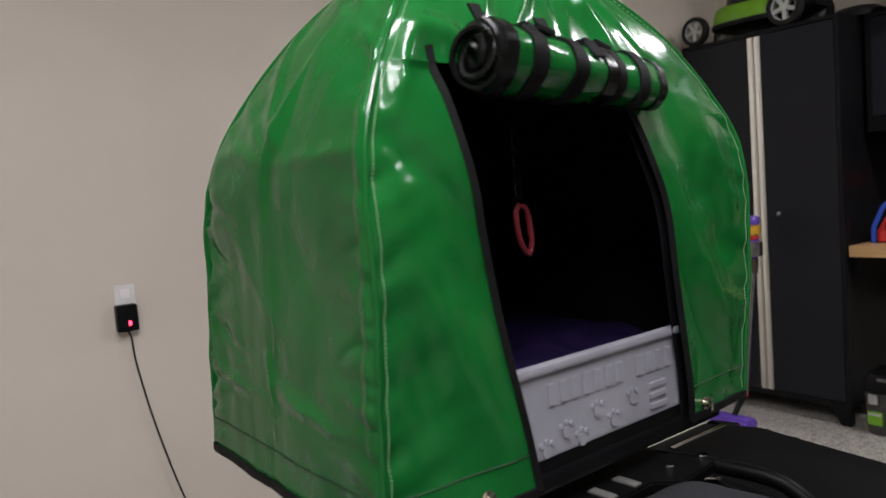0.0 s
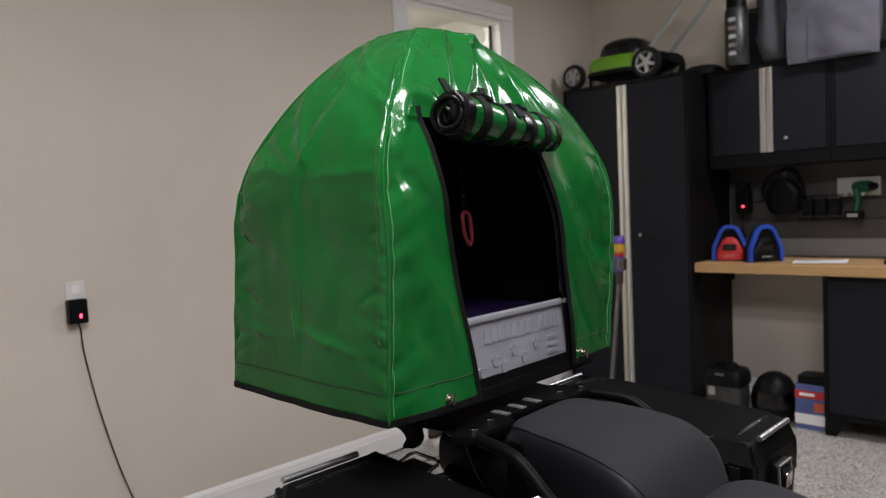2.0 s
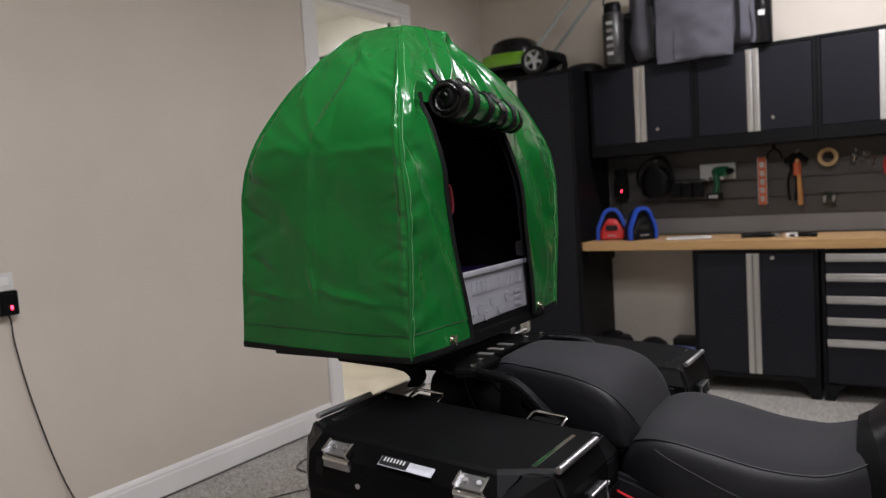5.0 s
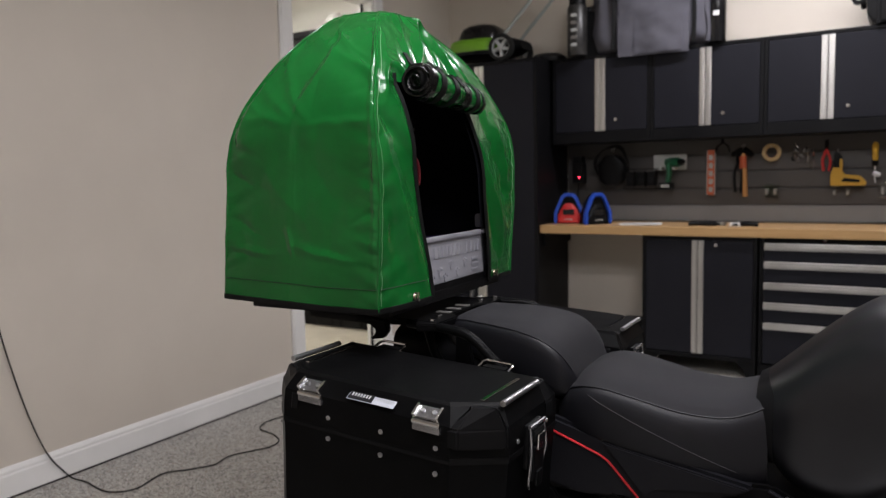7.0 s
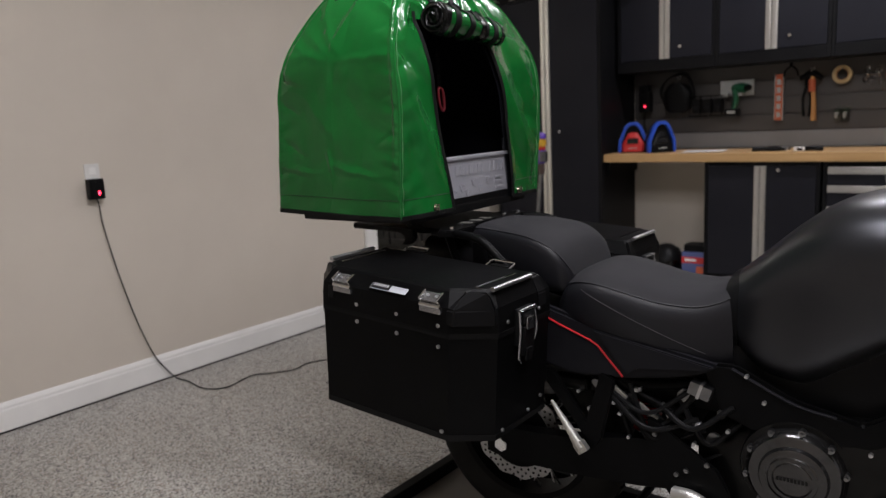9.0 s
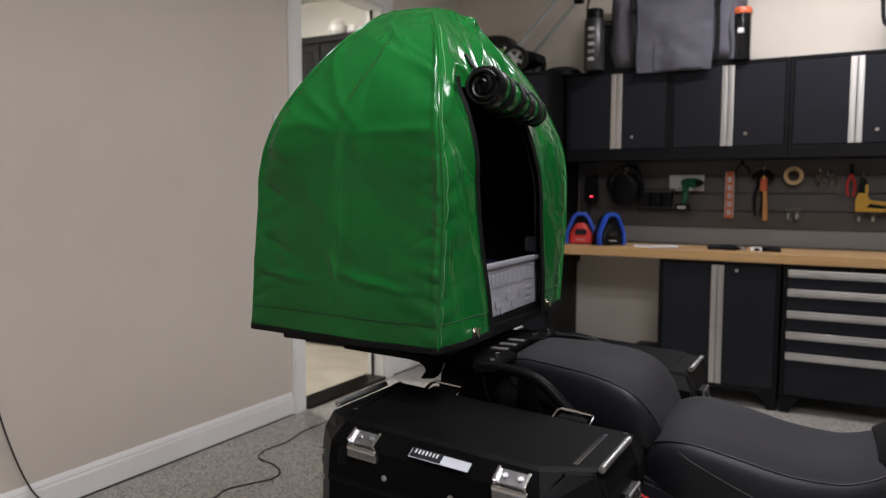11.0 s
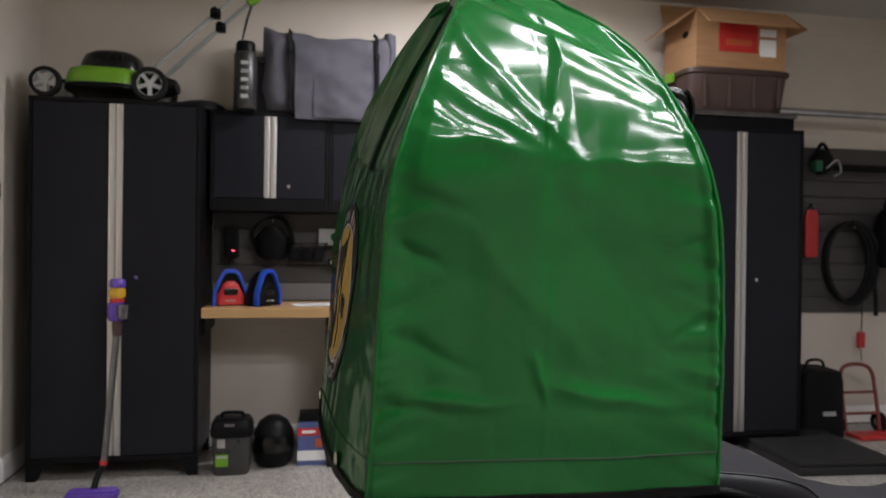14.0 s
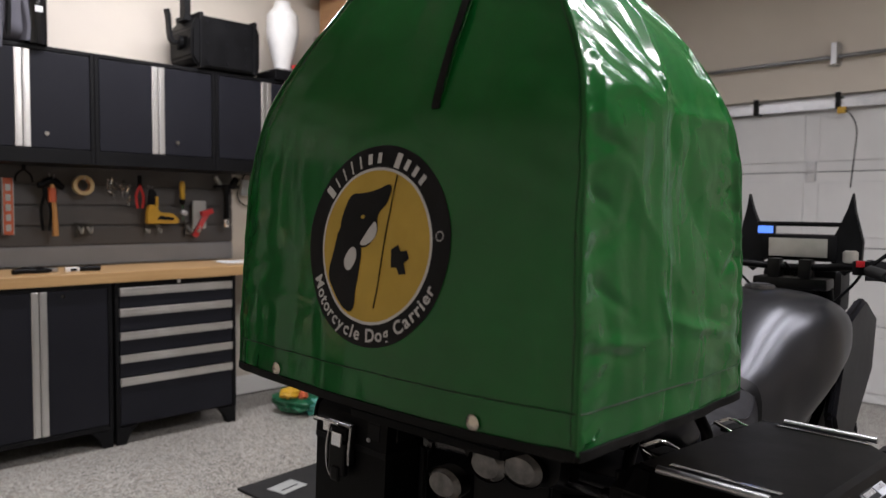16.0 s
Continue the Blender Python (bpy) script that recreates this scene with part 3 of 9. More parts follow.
def raised_door(x0, x1, z0, z1, y, parent):
    """A cabinet door: two rails, two stiles and a raised field."""
    t = 0.055
    door = part("door", rbox(x0 + t - 0.004, x1 - t + 0.004, y + 0.010, y + 0.018, z0 + t - 0.004, z1 - t + 0.004), M_KCAB, parent)
    for a, b in ((z0, z0 + t), (z1 - t, z1)):
        part("rail", rbox(x0, x1, y, y + 0.02, a, b, 0.004), M_KCAB, door)
    for a, b in ((x0, x0 + t), (x1 - t, x1)):
        part("stile", rbox(a, b, y + 0.0008, y + 0.019, z0 + t, z1 - t), M_KCAB, door)
    part("field", rbox(x0 + t + 0.02, x1 - t - 0.02, y + 0.002, y + 0.0098, z0 + t + 0.02, z1 - t - 0.02, 0.004), M_KCAB, door)


for k, x0 in enumerate((-3.32, -2.645, -1.97)):
    x1 = x0 + 0.67 if k < 2 else -1.54
    up = thing("wall_cabinet", pose(0, 0, 0), "dark stained kitchen wall cabinet with raised doors", "cabinet", "kitchen wall cabinets")
    part("body", join(rbox(x0, x1, 5.822, KY1 - 0.012, 1.525, 2.60), rbox(x0 - 0.002, x1 + 0.002, 5.79, KY1 - 0.012, 2.60, 2.66, 0.012)), M_KCAB, up)
    mid = (x0 + x1) / 2
    for a, b in ((x0 + 0.006, mid - 0.003), (mid + 0.003, x1 - 0.006)):
        raised_door(a, b, 1.535, 2.59, 5.80, up)
    low = thing("base_cabinet", pose(0, 0, 0), "dark stained kitchen base cabinet with a drawer", "cabinet", "kitchen base cabinets")
    part("body", join(rbox(x0, x1, 5.582, KY1 - 0.012, 0.10, 0.92), rbox(x0, x1, 5.64, KY1 - 0.012, 0.0, 0.10)), M_KCAB, low)
    for a, b in ((x0 + 0.006, mid - 0.003), (mid + 0.003, x1 - 0.006)):
        raised_door(a, b, 0.115, 0.70, 5.56, low)
        part("drawer_front", rbox(a, b, 5.56, 5.58, 0.715, 0.905, 0.005), M_KCAB, low)
solo("worktop", rbox(KX + 0.02, LX - 0.13, 5.53, KY1 - 0.011, 0.922, 0.962, 0.006), M_GRANITE, "beige speckled stone kitchen worktop", "worktop")
tap = thing("tap", pose(-2.46, 5.88, 0.962), "dark bronze gooseneck kitchen tap on the worktop", "tap")
part("base", lathe([(0.0, 0), (0.032, 0), (0.032, 0.02), (0.02, 0.05), (0.02, 0.14), (0.0, 0.15)], seg=20), M_BRONZE, tap, smooth=True)
part("spout", sweep([(0, 0, 0.13), (0, 0, 0.34), (-0.02, -0.05, 0.42), (-0.05, -0.12, 0.42), (-0.065, -0.16, 0.36), (-0.066, -0.165, 0.30)], 0.013, 12), M_BRONZE, tap, smooth=True)
part("lever", sweep([(0.02, 0, 0.11), (0.05, -0.01, 0.13), (0.075, -0.015, 0.18)], 0.008, 8), M_BRONZE, tap, smooth=True)
roll = thing("paper_towel", pose(-2.22, 5.80, 0.962), "white paper towel roll standing on the worktop", "paper towel")
part("roll", lathe([(0.018, 0.006), (0.072, 0.006), (0.074, 0.02), (0.074, 0.27), (0.072, 0.285), (0.018, 0.285)], seg=36, close=True), M_PAPER, roll, smooth=True)
part("holder", join(cyl(0.06, 0.006, (0, 0, 0.003), seg=28), cyl(0.008, 0.33, (0, 0, 0.165), seg=12)), M_STEEL, roll, "steel holder")
# stand-in for a blue bag; bottle form and pump are made up
blue_bag = thing("blue_bag_standin", pose(-2.06, 5.86, 0.962), "blue bottle shape standing in for a blue bag on the worktop", "bottle")
part("bottle", lathe([(0.0, 0), (0.034, 0), (0.036, 0.03), (0.036, 0.2), (0.022, 0.25), (0.012, 0.26), (0.012, 0.30), (0, 0.30)], seg=24), M_BLUE, blue_bag, smooth=True)
part("pump", join(cyl(0.005, 0.05, (0, 0, 0.32), seg=10), rbox(-0.035, 0.01, -0.008, 0.008, 0.34, 0.352, 0.003)), M_WHITE, blue_bag)
# an orange bag, simplified to a jar shape
jar = thing("orange_bag_standin", pose(-2.10, 5.74, 0.962), "small orange jar shape standing in for an orange bag on the worktop", "jar")
part("jar", lathe([(0.0, 0), (0.03, 0), (0.032, 0.02), (0.032, 0.10), (0.024, 0.12), (0.024, 0.14), (0, 0.14)], seg=22), M_ORANGE, jar, smooth=True)
pot = thing("white_vase", pose(-2.56, 5.95, 2.66), "white ceramic pots on top of the wall cabinet", "pot")
part("pot", lathe([(0.0, 0), (0.05, 0), (0.085, 0.05), (0.08, 0.10), (0.05, 0.13), (0.055, 0.15), (0.045, 0.15), (0.0, 0.12)], seg=28), M_WHITE, pot, smooth=True)
part("pot", lathe([(0.0, 0), (0.04, 0), (0.07, 0.04), (0.06, 0.09), (0.0, 0.10)], (0.17, 0.02, 0), seg=28), M_WHITE, pot, smooth=True)
klamp = thing("ceiling_lamp", pose(-2.6, 4.6, 3.05), "square white kitchen ceiling light, switched on", "ceiling light")
part("housing", rbox(-0.28, 0.28, -0.28, 0.28, -0.03, 0.0, 0.006), M_WHITE, klamp)
part("diffuser", rbox(-0.26, 0.26, -0.26, 0.26, -0.07, -0.03, 0.015), M_TUBE, klamp, "glowing lamp diffuser")

# ---- wall fittings ----
out = thing("wall_socket", pose(LX, 2.165, 1.090), "white wall socket plate on the beige wall", "socket")
part("plate", rbox(0, 0.006, -0.036, 0.036, -0.058, 0.058, 0.003), M_WHITE, out)
part("outlet", rbox(0.006, 0.009, -0.017, 0.017, 0.008, 0.042, 0.002), M_TRIM, out)
charger = thing("battery_charger", pose(LX, 2.158, 1.036), "black plug-in battery charger with red light and cable", "charger")
part("body", rbox(0.010, 0.052, -0.036, 0.036, -0.055, 0.042, 0.010, 3), M_BLACK, charger)
part("ridge", rbox(0.052, 0.056, -0.026, 0.026, -0.042, 0.030, 0.003), M_BLACK, charger)
part("indicator", rbox(0.0555, 0.0575, 0.001, 0.009, -0.032, -0.016), M_LED, charger, "glowing red indicator")
CABLE = [(0.03, 2.158, 0.981), (0.026, 2.168, 0.952), (0.020, 2.178, 0.848), (0.021, 2.219, 0.618), (0.020, 2.287, 0.343), (0.022, 2.355, 0.146), (0.030, 2.420, 0.040), (0.075, 2.440, 0.005), (0.16, 2.446, 0.004), (0.33, 2.425, 0.004), (0.418, 2.501, 0.004), (0.385, 2.670, 0.004), (0.45, 2.755, 0.004),
         (0.515, 2.860, 0.004), (0.495, 2.960, 0.004), (0.55, 3.080, 0.004), (0.585, 3.150, 0.004), (0.565, 3.230, 0.004), (0.47, 3.290, 0.004), (0.345, 3.320, 0.004), (0.295, 3.425, 0.004), (0.31, 3.560, 0.004), (0.27, 3.74, 0.004), (0.275, 3.86, 0.004), (0.285, 4.04, 0.004), (0.36, 4.17, 0.004), (0.40, 4.21, 0.004)]
part("cable", sweep([(x, y - 2.158, z - 1.036) for x, y, z in CABLE], 0.0033, 6), M_BLACK, charger, "thin black cable", smooth=True)
key = thing("wall_remote", pose(LX, 3.865, 1.672), "white wall-mounted control on the beige wall", "wall control")
part("body", rbox(0, 0.02, -0.032, 0.032, -0.082, 0.082, 0.008, 3), M_WHITE, key)
part("button", rbox(0.02, 0.023, -0.016, 0.016, 0.02, 0.055, 0.003), M_BLACK, key, "dark button")
opener = thing("door_opener_button", pose(LX, 5.235, 1.60), "black wall-mounted opener panel beside the doorway", "wall control")
part("body", plate([(-0.07, -0.075), (0.05, -0.075), (0.085, -0.03), (0.085, 0.03), (0.05, 0.075), (-0.07, 0.075)], 0.0, 0.035, "x", 0.006), M_BLACK, opener)
part("key_pad", rbox(0.035, 0.039, -0.04, 0.04, -0.04, 0.04, 0.003), M_POWDER, opener)

# ---- workshop cabinets ----


def grooved_strip(x0, x1, y, z0, z1):
    """A pair of aluminium door pulls, each with a shallow groove."""
    mid = (x0 + x1) / 2
    bms = []
    for a, b in ((x0, mid - 0.002), (mid + 0.002, x1)):
        bms += [rbox(a, b, y, y + 0.014, z0, z1, 0.003), rbox(a + 0.008, b - 0.008, y - 0.004, y + 0.004, z0 + 0.002, z1 - 0.002, 0.002)]
    return bms


def lock(parent, x, y, z):
    part("lock", join(cyl(0.011, 0.010, (x, y - 0.004, z), "y", 18, bevel=0.002), rbox(x - 0.0015, x + 0.0015, y - 0.0105, y - 0.008, z - 0.006, z + 0.006)), M_CHROME, parent, "small chrome lock")


def foot(x, y, left):
    s = 1 if left else -1
    return plate([(x, 0), (x + s * 0.055, 0), (x + s * 0.075, 0.055), (x + s * 0.12, 0.10), (x, 0.10)], y, y + 0.05, "y", 0.003)


def two_door_cabinet(name, x0, w, y0, y1, z0, z1, label, group, feet=True, lock_z=None, door_bottom=None):
    """A steel cabinet: carcase with a proud rim, two doors with pulls between them, and a lock."""
    cab = thing(name, pose(x0, y0, 0), label, "cabinet", group)
    zb = z0 if not feet else 0.10
    rim = 0.022
    db = door_bottom if door_bottom else zb + 0.03
    part("carcase", rbox(0.001, w - 0.001, 0.02, y1 - y0, zb, z1), M_CABF, cab)
    for a, b in ((0.001, rim), (w - rim, w - 0.001)):
        part("side_rim", rbox(a, b, 0, 0.0195, zb, z1, 0.003), M_CABF, cab)
    for a, b in ((z1 - rim, z1), (zb, db - 0.004)):
        part("cross_rim", rbox(rim, w - rim, 0.001, 0.0195, a, b, 0.003), M_CABF, cab)
    mid = w / 2
    d0, d1 = db, z1 - rim - 0.004
    hw = 0.037
    for n, (a, b) in enumerate(((rim + 0.003, mid - hw - 0.001), (mid + hw + 0.001, w - rim - 0.003))):
        d = part("door", rbox(a, b, 0.002, 0.019, d0, d1, 0.004), M_CAB, cab)
    strips = grooved_strip(mid - hw, mid + hw, 0.0, d0, d1)
    for n in range(2):
        part("door_pull", join(strips[2 * n], strips[2 * n + 1]), M_ALU, cab, "brushed aluminium door pull")
    if lock_z:
        lock(cab, mid + hw + 0.075, 0.002, lock_z)
    if feet:
        for xx, left in ((0.002, True), (w - 0.002, False)):
            part("foot", foot(xx, 0.004, left), M_CABF, cab)
            part("foot", foot(xx, y1 - y0 - 0.06, left), M_CABF, cab)
    return cab


def drawer_cabinet(x0, w, y0, y1, z1):
    cab = thing("drawer_cabinet", pose(x0, y0, 0), "charcoal steel drawer cabinet with aluminium pulls", "cabinet", "base cabinets")
    part("carcase", rbox(0.001, w - 0.001, 0.02, y1 - y0, 0.10, z1), M_CABF, cab)
    for a, b in ((0.001, 0.022), (w - 0.022, w - 0.001)):
        part("side_rim", rbox(a, b, 0, 0.0195, 0.10, z1, 0.003), M_CABF, cab)
    tops = [0.866, 0.752, 0.622, 0.496, 0.370]
    lows = [0.758, 0.628, 0.502, 0.376, 0.110]
    for top, low in zip(tops, lows):
        d = part("drawer", rbox(0.026, w - 0.026, 0.003, 0.019, low, top - 0.044, 0.003), M_CAB, cab)
        part("drawer_pull", join(rbox(0.026, w - 0.026, -0.004, 0.014, top - 0.044, top, 0.004), rbox(0.026, w - 0.026, -0.009, -0.003, top - 0.036, top - 0.020, 0.002), rbox(0.026, w - 0.026, -0.007, -0.003, top - 0.012, top - 0.004, 0.001)), M_ALU, d, "brushed aluminium drawer pull")
    lock(cab, w / 2, 0.002, 0.886)
    for xx, left in ((0.002, True), (w - 0.002, False)):
        part("foot", foot(xx, 0.004, left), M_CABF, cab)
        part("foot", foot(xx, y1 - y0 - 0.06, left), M_CABF, cab)
    return cab


two_door_cabinet("tall_locker", -1.272, 0.914, 5.42, BY - 0.016, 0, 2.14, "tall charcoal steel locker with aluminium pulls, mower on top", "tall lockers", lock_z=1.135)
two_door_cabinet("tall_locker", 2.612, 0.914, 5.42, BY - 0.016, 0, 2.14, "tall charcoal steel locker with boxes stacked on top", "tall lockers", lock_z=1.135)
for k in range(4):
    two_door_cabinet("wall_cabinet", -0.336 + 0.7125 * k, 0.7125, 5.655, BY - 0.001, 1.535, 2.145, "charcoal steel wall cabinet over the workbench", "wall cabinets", feet=False, lock_z=1.69, door_bottom=1.615)
two_door_cabinet("base_cabinet", 0.378, 0.718, 5.465, BY - 0.016, 0, 0.898, "charcoal steel base cabinet under the worktop", "base cabinets", lock_z=0.845)
drawer_cabinet(1.108, 0.718, 5.465, BY - 0.016, 0.898)
bench = thing("workbench_top", pose(0, 0, 0), "bamboo workbench top on charcoal cabinets", "worktop")
part("slab", rbox(-0.352, 2.605, 5.44, BY - 0.034, 0.90, 0.958, 0.005), M_BAMBOO, bench)
part("bracket", rbox(-0.353, -0.335, 5.50, BY - 0.02, 0.80, 0.899), M_CABF, bench)
part("bracket", rbox(2.585, 2.604, 5.50, BY - 0.02, 0.80, 0.899), M_CABF, bench)


def slat_wall(name, x0, x1, z0, rows, pitch, label, bottom_light):
    wall = thing(name, pose(0, 0, 0), label, "slatwall", kind="structure")
    part("backing", rbox(x0, x1, BY - 0.012, BY - 0.0005, z0, z0 + rows * pitch), M_SLAT, wall)
    for r in range(rows):
        z = z0 + r * pitch
        part("slat", join(rbox(x0, x1, BY - 0.030, BY - 0.013, z + 0.004, z + pitch - 0.010, 0.003), rbox(x0, x1, BY - 0.024, BY - 0.012, z + pitch - 0.0105, z + pitch - 0.002)), M_SLATL if r == 0 and bottom_light else M_SLAT, wall)


slat_wall("slatwall_1", -0.35, 2.09, 0.96, 5, 0.118, "grey slatwall with tools hanging over the workbench", True)
slat_wall("slatwall_2", 3.535, 4.80, 0.86, 10, 0.126, "dark grey slatwall beside the tall locker", False)

# ---- dog carrier on the rear rack ----
carrier = thing("dog_carrier", pose(0.522, 2.268, 1.014, 0, 0, 2.2), "glossy green vinyl dog carrier tent with rolled-up front flap", "dog carrier")
TOP = 0.747


def clamp01(t):
    return min(1.0, max(0.0, t))


ARCH = [(0.0, 0.363), (0.12, 0.360), (0.30, 0.354), (0.36, 0.353), (0.42, 0.345), (0.48, 0.326), (0.54, 0.293), (0.60, 0.251), (0.66, 0.196), (0.70, 0.146), (0.73, 0.100), (0.742, 0.066), (0.747, 0.0)]
FRONT = [(0.0, 0.242), (0.12, 0.247), (0.24, 0.251), (0.36, 0.248), (0.42, 0.240), (0.48, 0.226), (0.54, 0.208), (0.60, 0.186), (0.66, 0.151), (0.70, 0.118), (0.747, 0.080)]
REAR = [(0.0, -0.232), (0.12, -0.225), (0.24, -0.218), (0.36, -0.209), (0.42, -0.197), (0.48, -0.178), (0.54, -0.153), (0.60, -0.125), (0.66, -0.093), (0.70, -0.071), (0.747, -0.050)]


def half_width(z):
    return max(0.0, lerp_table(z, ARCH))


def front_x(z):
    return lerp_table(z, FRONT)


def back_x(z):
    return lerp_table(z, REAR)


def rise(v):
    """Height at v from hem to ridge, with rows close together where the roof flattens."""
    if v < 0.4:
        return v / 0.4 * 0.315
    return 0.315 + (TOP - 0.315) * math.sin((v - 0.4) / 0.6 * math.pi / 2)


def edge_fade(a, width=0.05):
    t = clamp01(min(a, 1 - a) / width)
    return t * t * (3 - 2 * t)


def folds(p, k):
    """Broad soft bulges and small puckers of the loose cloth."""
    q = Vector(p)
    s = noise.noise(q * 3.1 + Vector((k, 0, 0))) * 0.015
    s += noise.noise(Vector((q.x * 9, q.y * 9, q.z * 5)) + Vector((0, k, 3))) * 0.0045
    return s + crumple(q, k)


def crumple(q, k):
    """Flat facets that meet in sharp creases, as stiff coated cloth takes them."""
    warp = Vector((noise.noise(q * 7 + Vector((k, 1, 0))), noise.noise(q * 7 + Vector((4, k, 0))), noise.noise(q * 7 + Vector((0, 2, k))))) * 0.022
    p = q + warp
    far = noise.voronoi(Vector((p.x * 5.5, p.y * 5.5, p.z * 4.5 + k)))[0]
    near = noise.voronoi(Vector((p.x * 13, p.y * 13, p.z * 11 - k)))[0]
    patch = clamp01(0.5 + 1.6 * noise.noise(q * 4.5 + Vector((k, 3, 7))))
    return 0.010 * (min(far[1] - far[0], 0.45) - 0.2) + 0.0030 * patch * (min(near[1] - near[0], 0.4) - 0.15)


def pucker(u, z, k):
    """Irregular sharp creases along the two lines where the cloth was folded away."""
    zz = z + 0.022 * noise.noise(Vector((u * 5, k, 0.3)))
    upper, lower = (zz - 0.455) / 0.05, (zz - 0.14) / 0.05
    near = 0.35 * math.exp(-upper * upper) + math.exp(-lower * lower)
    sharp = 1 - abs(noise.noise(Vector((u * 6 + z * 4, z * 13 - u * 3, k))))
    fine = 1 - abs(noise.noise(Vector((u * 13, z * 19 + u * 4, k + 5))))
    edge_near = clamp01((u + 0.22) / 0.12) if k in (-1, 1) else 1.0
    step = -0.0035 * math.tanh(lower * 3.5) * math.exp(-lower * lower * 0.25) * clamp01(0.6 + noise.noise(Vector((u * 7, k, 9))))
    return edge_near * near * (0.005 * sharp ** 5 + 0.0025 * fine ** 5 - 0.002) + edge_near * step


# how far the rear arch on the wall's side is set back and drawn in, by height
FAR_BACK = [(0.36, 0.0), (0.42, 0.004), (0.48, 0.016), (0.54, 0.028), (0.60, 0.036), (0.66, 0.036), (0.70, 0.034), (0.747, 0.020)]
FAR_IN = [(0.24, 0.0), (0.36, 0.012), (0.42, 0.017), (0.48, 0.026), (0.54, 0.043), (0.60, 0.058), (0.66, 0.040), (0.70, 0.026), (0.747, 0.0)]


def bend(p):
    """The uneven set of the frame: one side leans out at the hem and the rear hem rides up."""
    f = clamp01(abs(p.y) / 0.37)
    g = clamp01((0.10 - p.x) / 0.34)
    waist = math.sin(math.pi * clamp01(p.z / 0.6))
    x, y = p.x, p.y
    if p.y > 0:
        y += (0.024 + 0.030 * clamp01(p.z / 0.45)) * f * clamp01((p.x + 0.12) / 0.36) + 0.016 * f * clamp01(p.z / 0.4)
        rear = clamp01((front_x(p.z) - p.x) / (front_x(p.z) - back_x(p.z))) * clamp01(p.y / max(half_width(p.z), 0.02))
        if p.z > 0.24:
            x -= lerp_table(p.z, FAR_BACK) * rear if p.z > 0.36 else 0.0
            y -= lerp_table(p.z, FAR_IN) * rear * rear
    wave = noise.noise(Vector((p.z * 17, 3 if p.x > 0 else 8, 2 if p.y > 0 else 6))) + 0.5 * noise.noise(Vector((p.z * 41, 5 if p.x > 0 else 1, 9 if p.y > 0 else 4)))
    y += (1 if p.y > 0 else -1) * 0.0034 * wave * f ** 3 * clamp01((abs(p.x) - 0.10) / 0.10) ** 2 * clamp01(p.z / 0.06)
    return Vector((x, y, p.z + 0.011 * g * (1 - clamp01(p.z / 0.5))))


def hem_pucker(p):
    return 0.002 * noise.noise(Vector((p[0] * 26, p[1] * 26, p[2] * 6)))


def crease(u, z, u0, z0, u1, z1, width, height):
    """A sharp-crested fold from one point of a panel to another, fading towards its far end."""
    du, dz = u1 - u0, z1 - z0
    n = du * du + dz * dz
    t = ((u - u0) * du + (z - z0) * dz) / n
    if t < -0.15 or t > 1.0:
        return 0.0
    d = abs((u - u0) * dz - (z - z0) * du) / math.sqrt(n)
    w = width * (1 - 0.5 * clamp01(t))
    if d >= w:
        return 0.0
    return height * (1 - d / w) ** 2 * (1 + d / w) * clamp01((t + 0.15) / 0.2) * clamp01((1 - t) / 0.55)


def seam_folds(e, z, k):
    """Gathers that run in from a stitched seam; e is the distance to the seam."""
    wave = noise.noise(Vector((z * 34 - e * 14, k, 0.5)))
    fine = noise.noise(Vector((z * 92 - e * 20, k, 7.5)))
    return (0.0065 * wave * math.exp(-e / 0.055) + 0.0035 * fine * math.exp(-e / 0.014)) * clamp01(0.25 + (0.62 - z) / 0.25)


# folds of the side cloth: from (along, height) to (along, height), width and depth
SIDE_FOLDS = [
    (0.02, 0.462, 0.24, 0.436, 0.030, 0.0060), (0.46, 0.440, 0.20, 0.432, 0.026, 0.0050), (0.215, 0.78, 0.222, 0.28, 0.009, 0.0007), (0.222, 0.02, 0.222, 0.42, 0.009, 0.0010),
    (0.0, 0.405, 0.13, 0.345, 0.024, -0.0042), (0.0, 0.335, 0.09, 0.285, 0.020, -0.0038), (0.0, 0.215, 0.15, 0.155, 0.024, -0.0042), (0.0, 0.130, 0.11, 0.105, 0.020, -0.0040),
    (0.48, 0.345, 0.40, 0.315, 0.018, -0.0036), (0.48, 0.225, 0.39, 0.200, 0.020, -0.0040), (0.48, 0.520, 0.36, 0.500, 0.024, -0.0040),
    (0.205, 0.178, 0.232, 0.100, 0.014, 0.0036), (0.235, 0.138, 0.455, 0.108, 0.024, 0.0048), (0.03, 0.128, 0.215, 0.120, 0.022, 0.0040),
    (0.02, 0.44, 0.33, 0.115, 0.095, 0.0055), (0.215, 0.425, 0.44, 0.130, 0.085, -0.0040),
]
# long taut folds of the roof, from the rear seam down to the front shoulder
ROOF_FOLDS = [
    (0.02, 0.700, 0.86, 0.420, 0.034, 0.0070), (0.26, 0.665, 0.70, 0.410, 0.026, 0.0050), (0.02, 0.640, 0.40, 0.330, 0.030, 0.0066), (-0.03, 0.570, 0.36, 0.375, 0.026, 0.0055), (-0.03, 0.520, 0.20, 0.415, 0.022, 0.0045), (0.10, 0.735, 0.70, 0.480, 0.024, 0.0045),
]


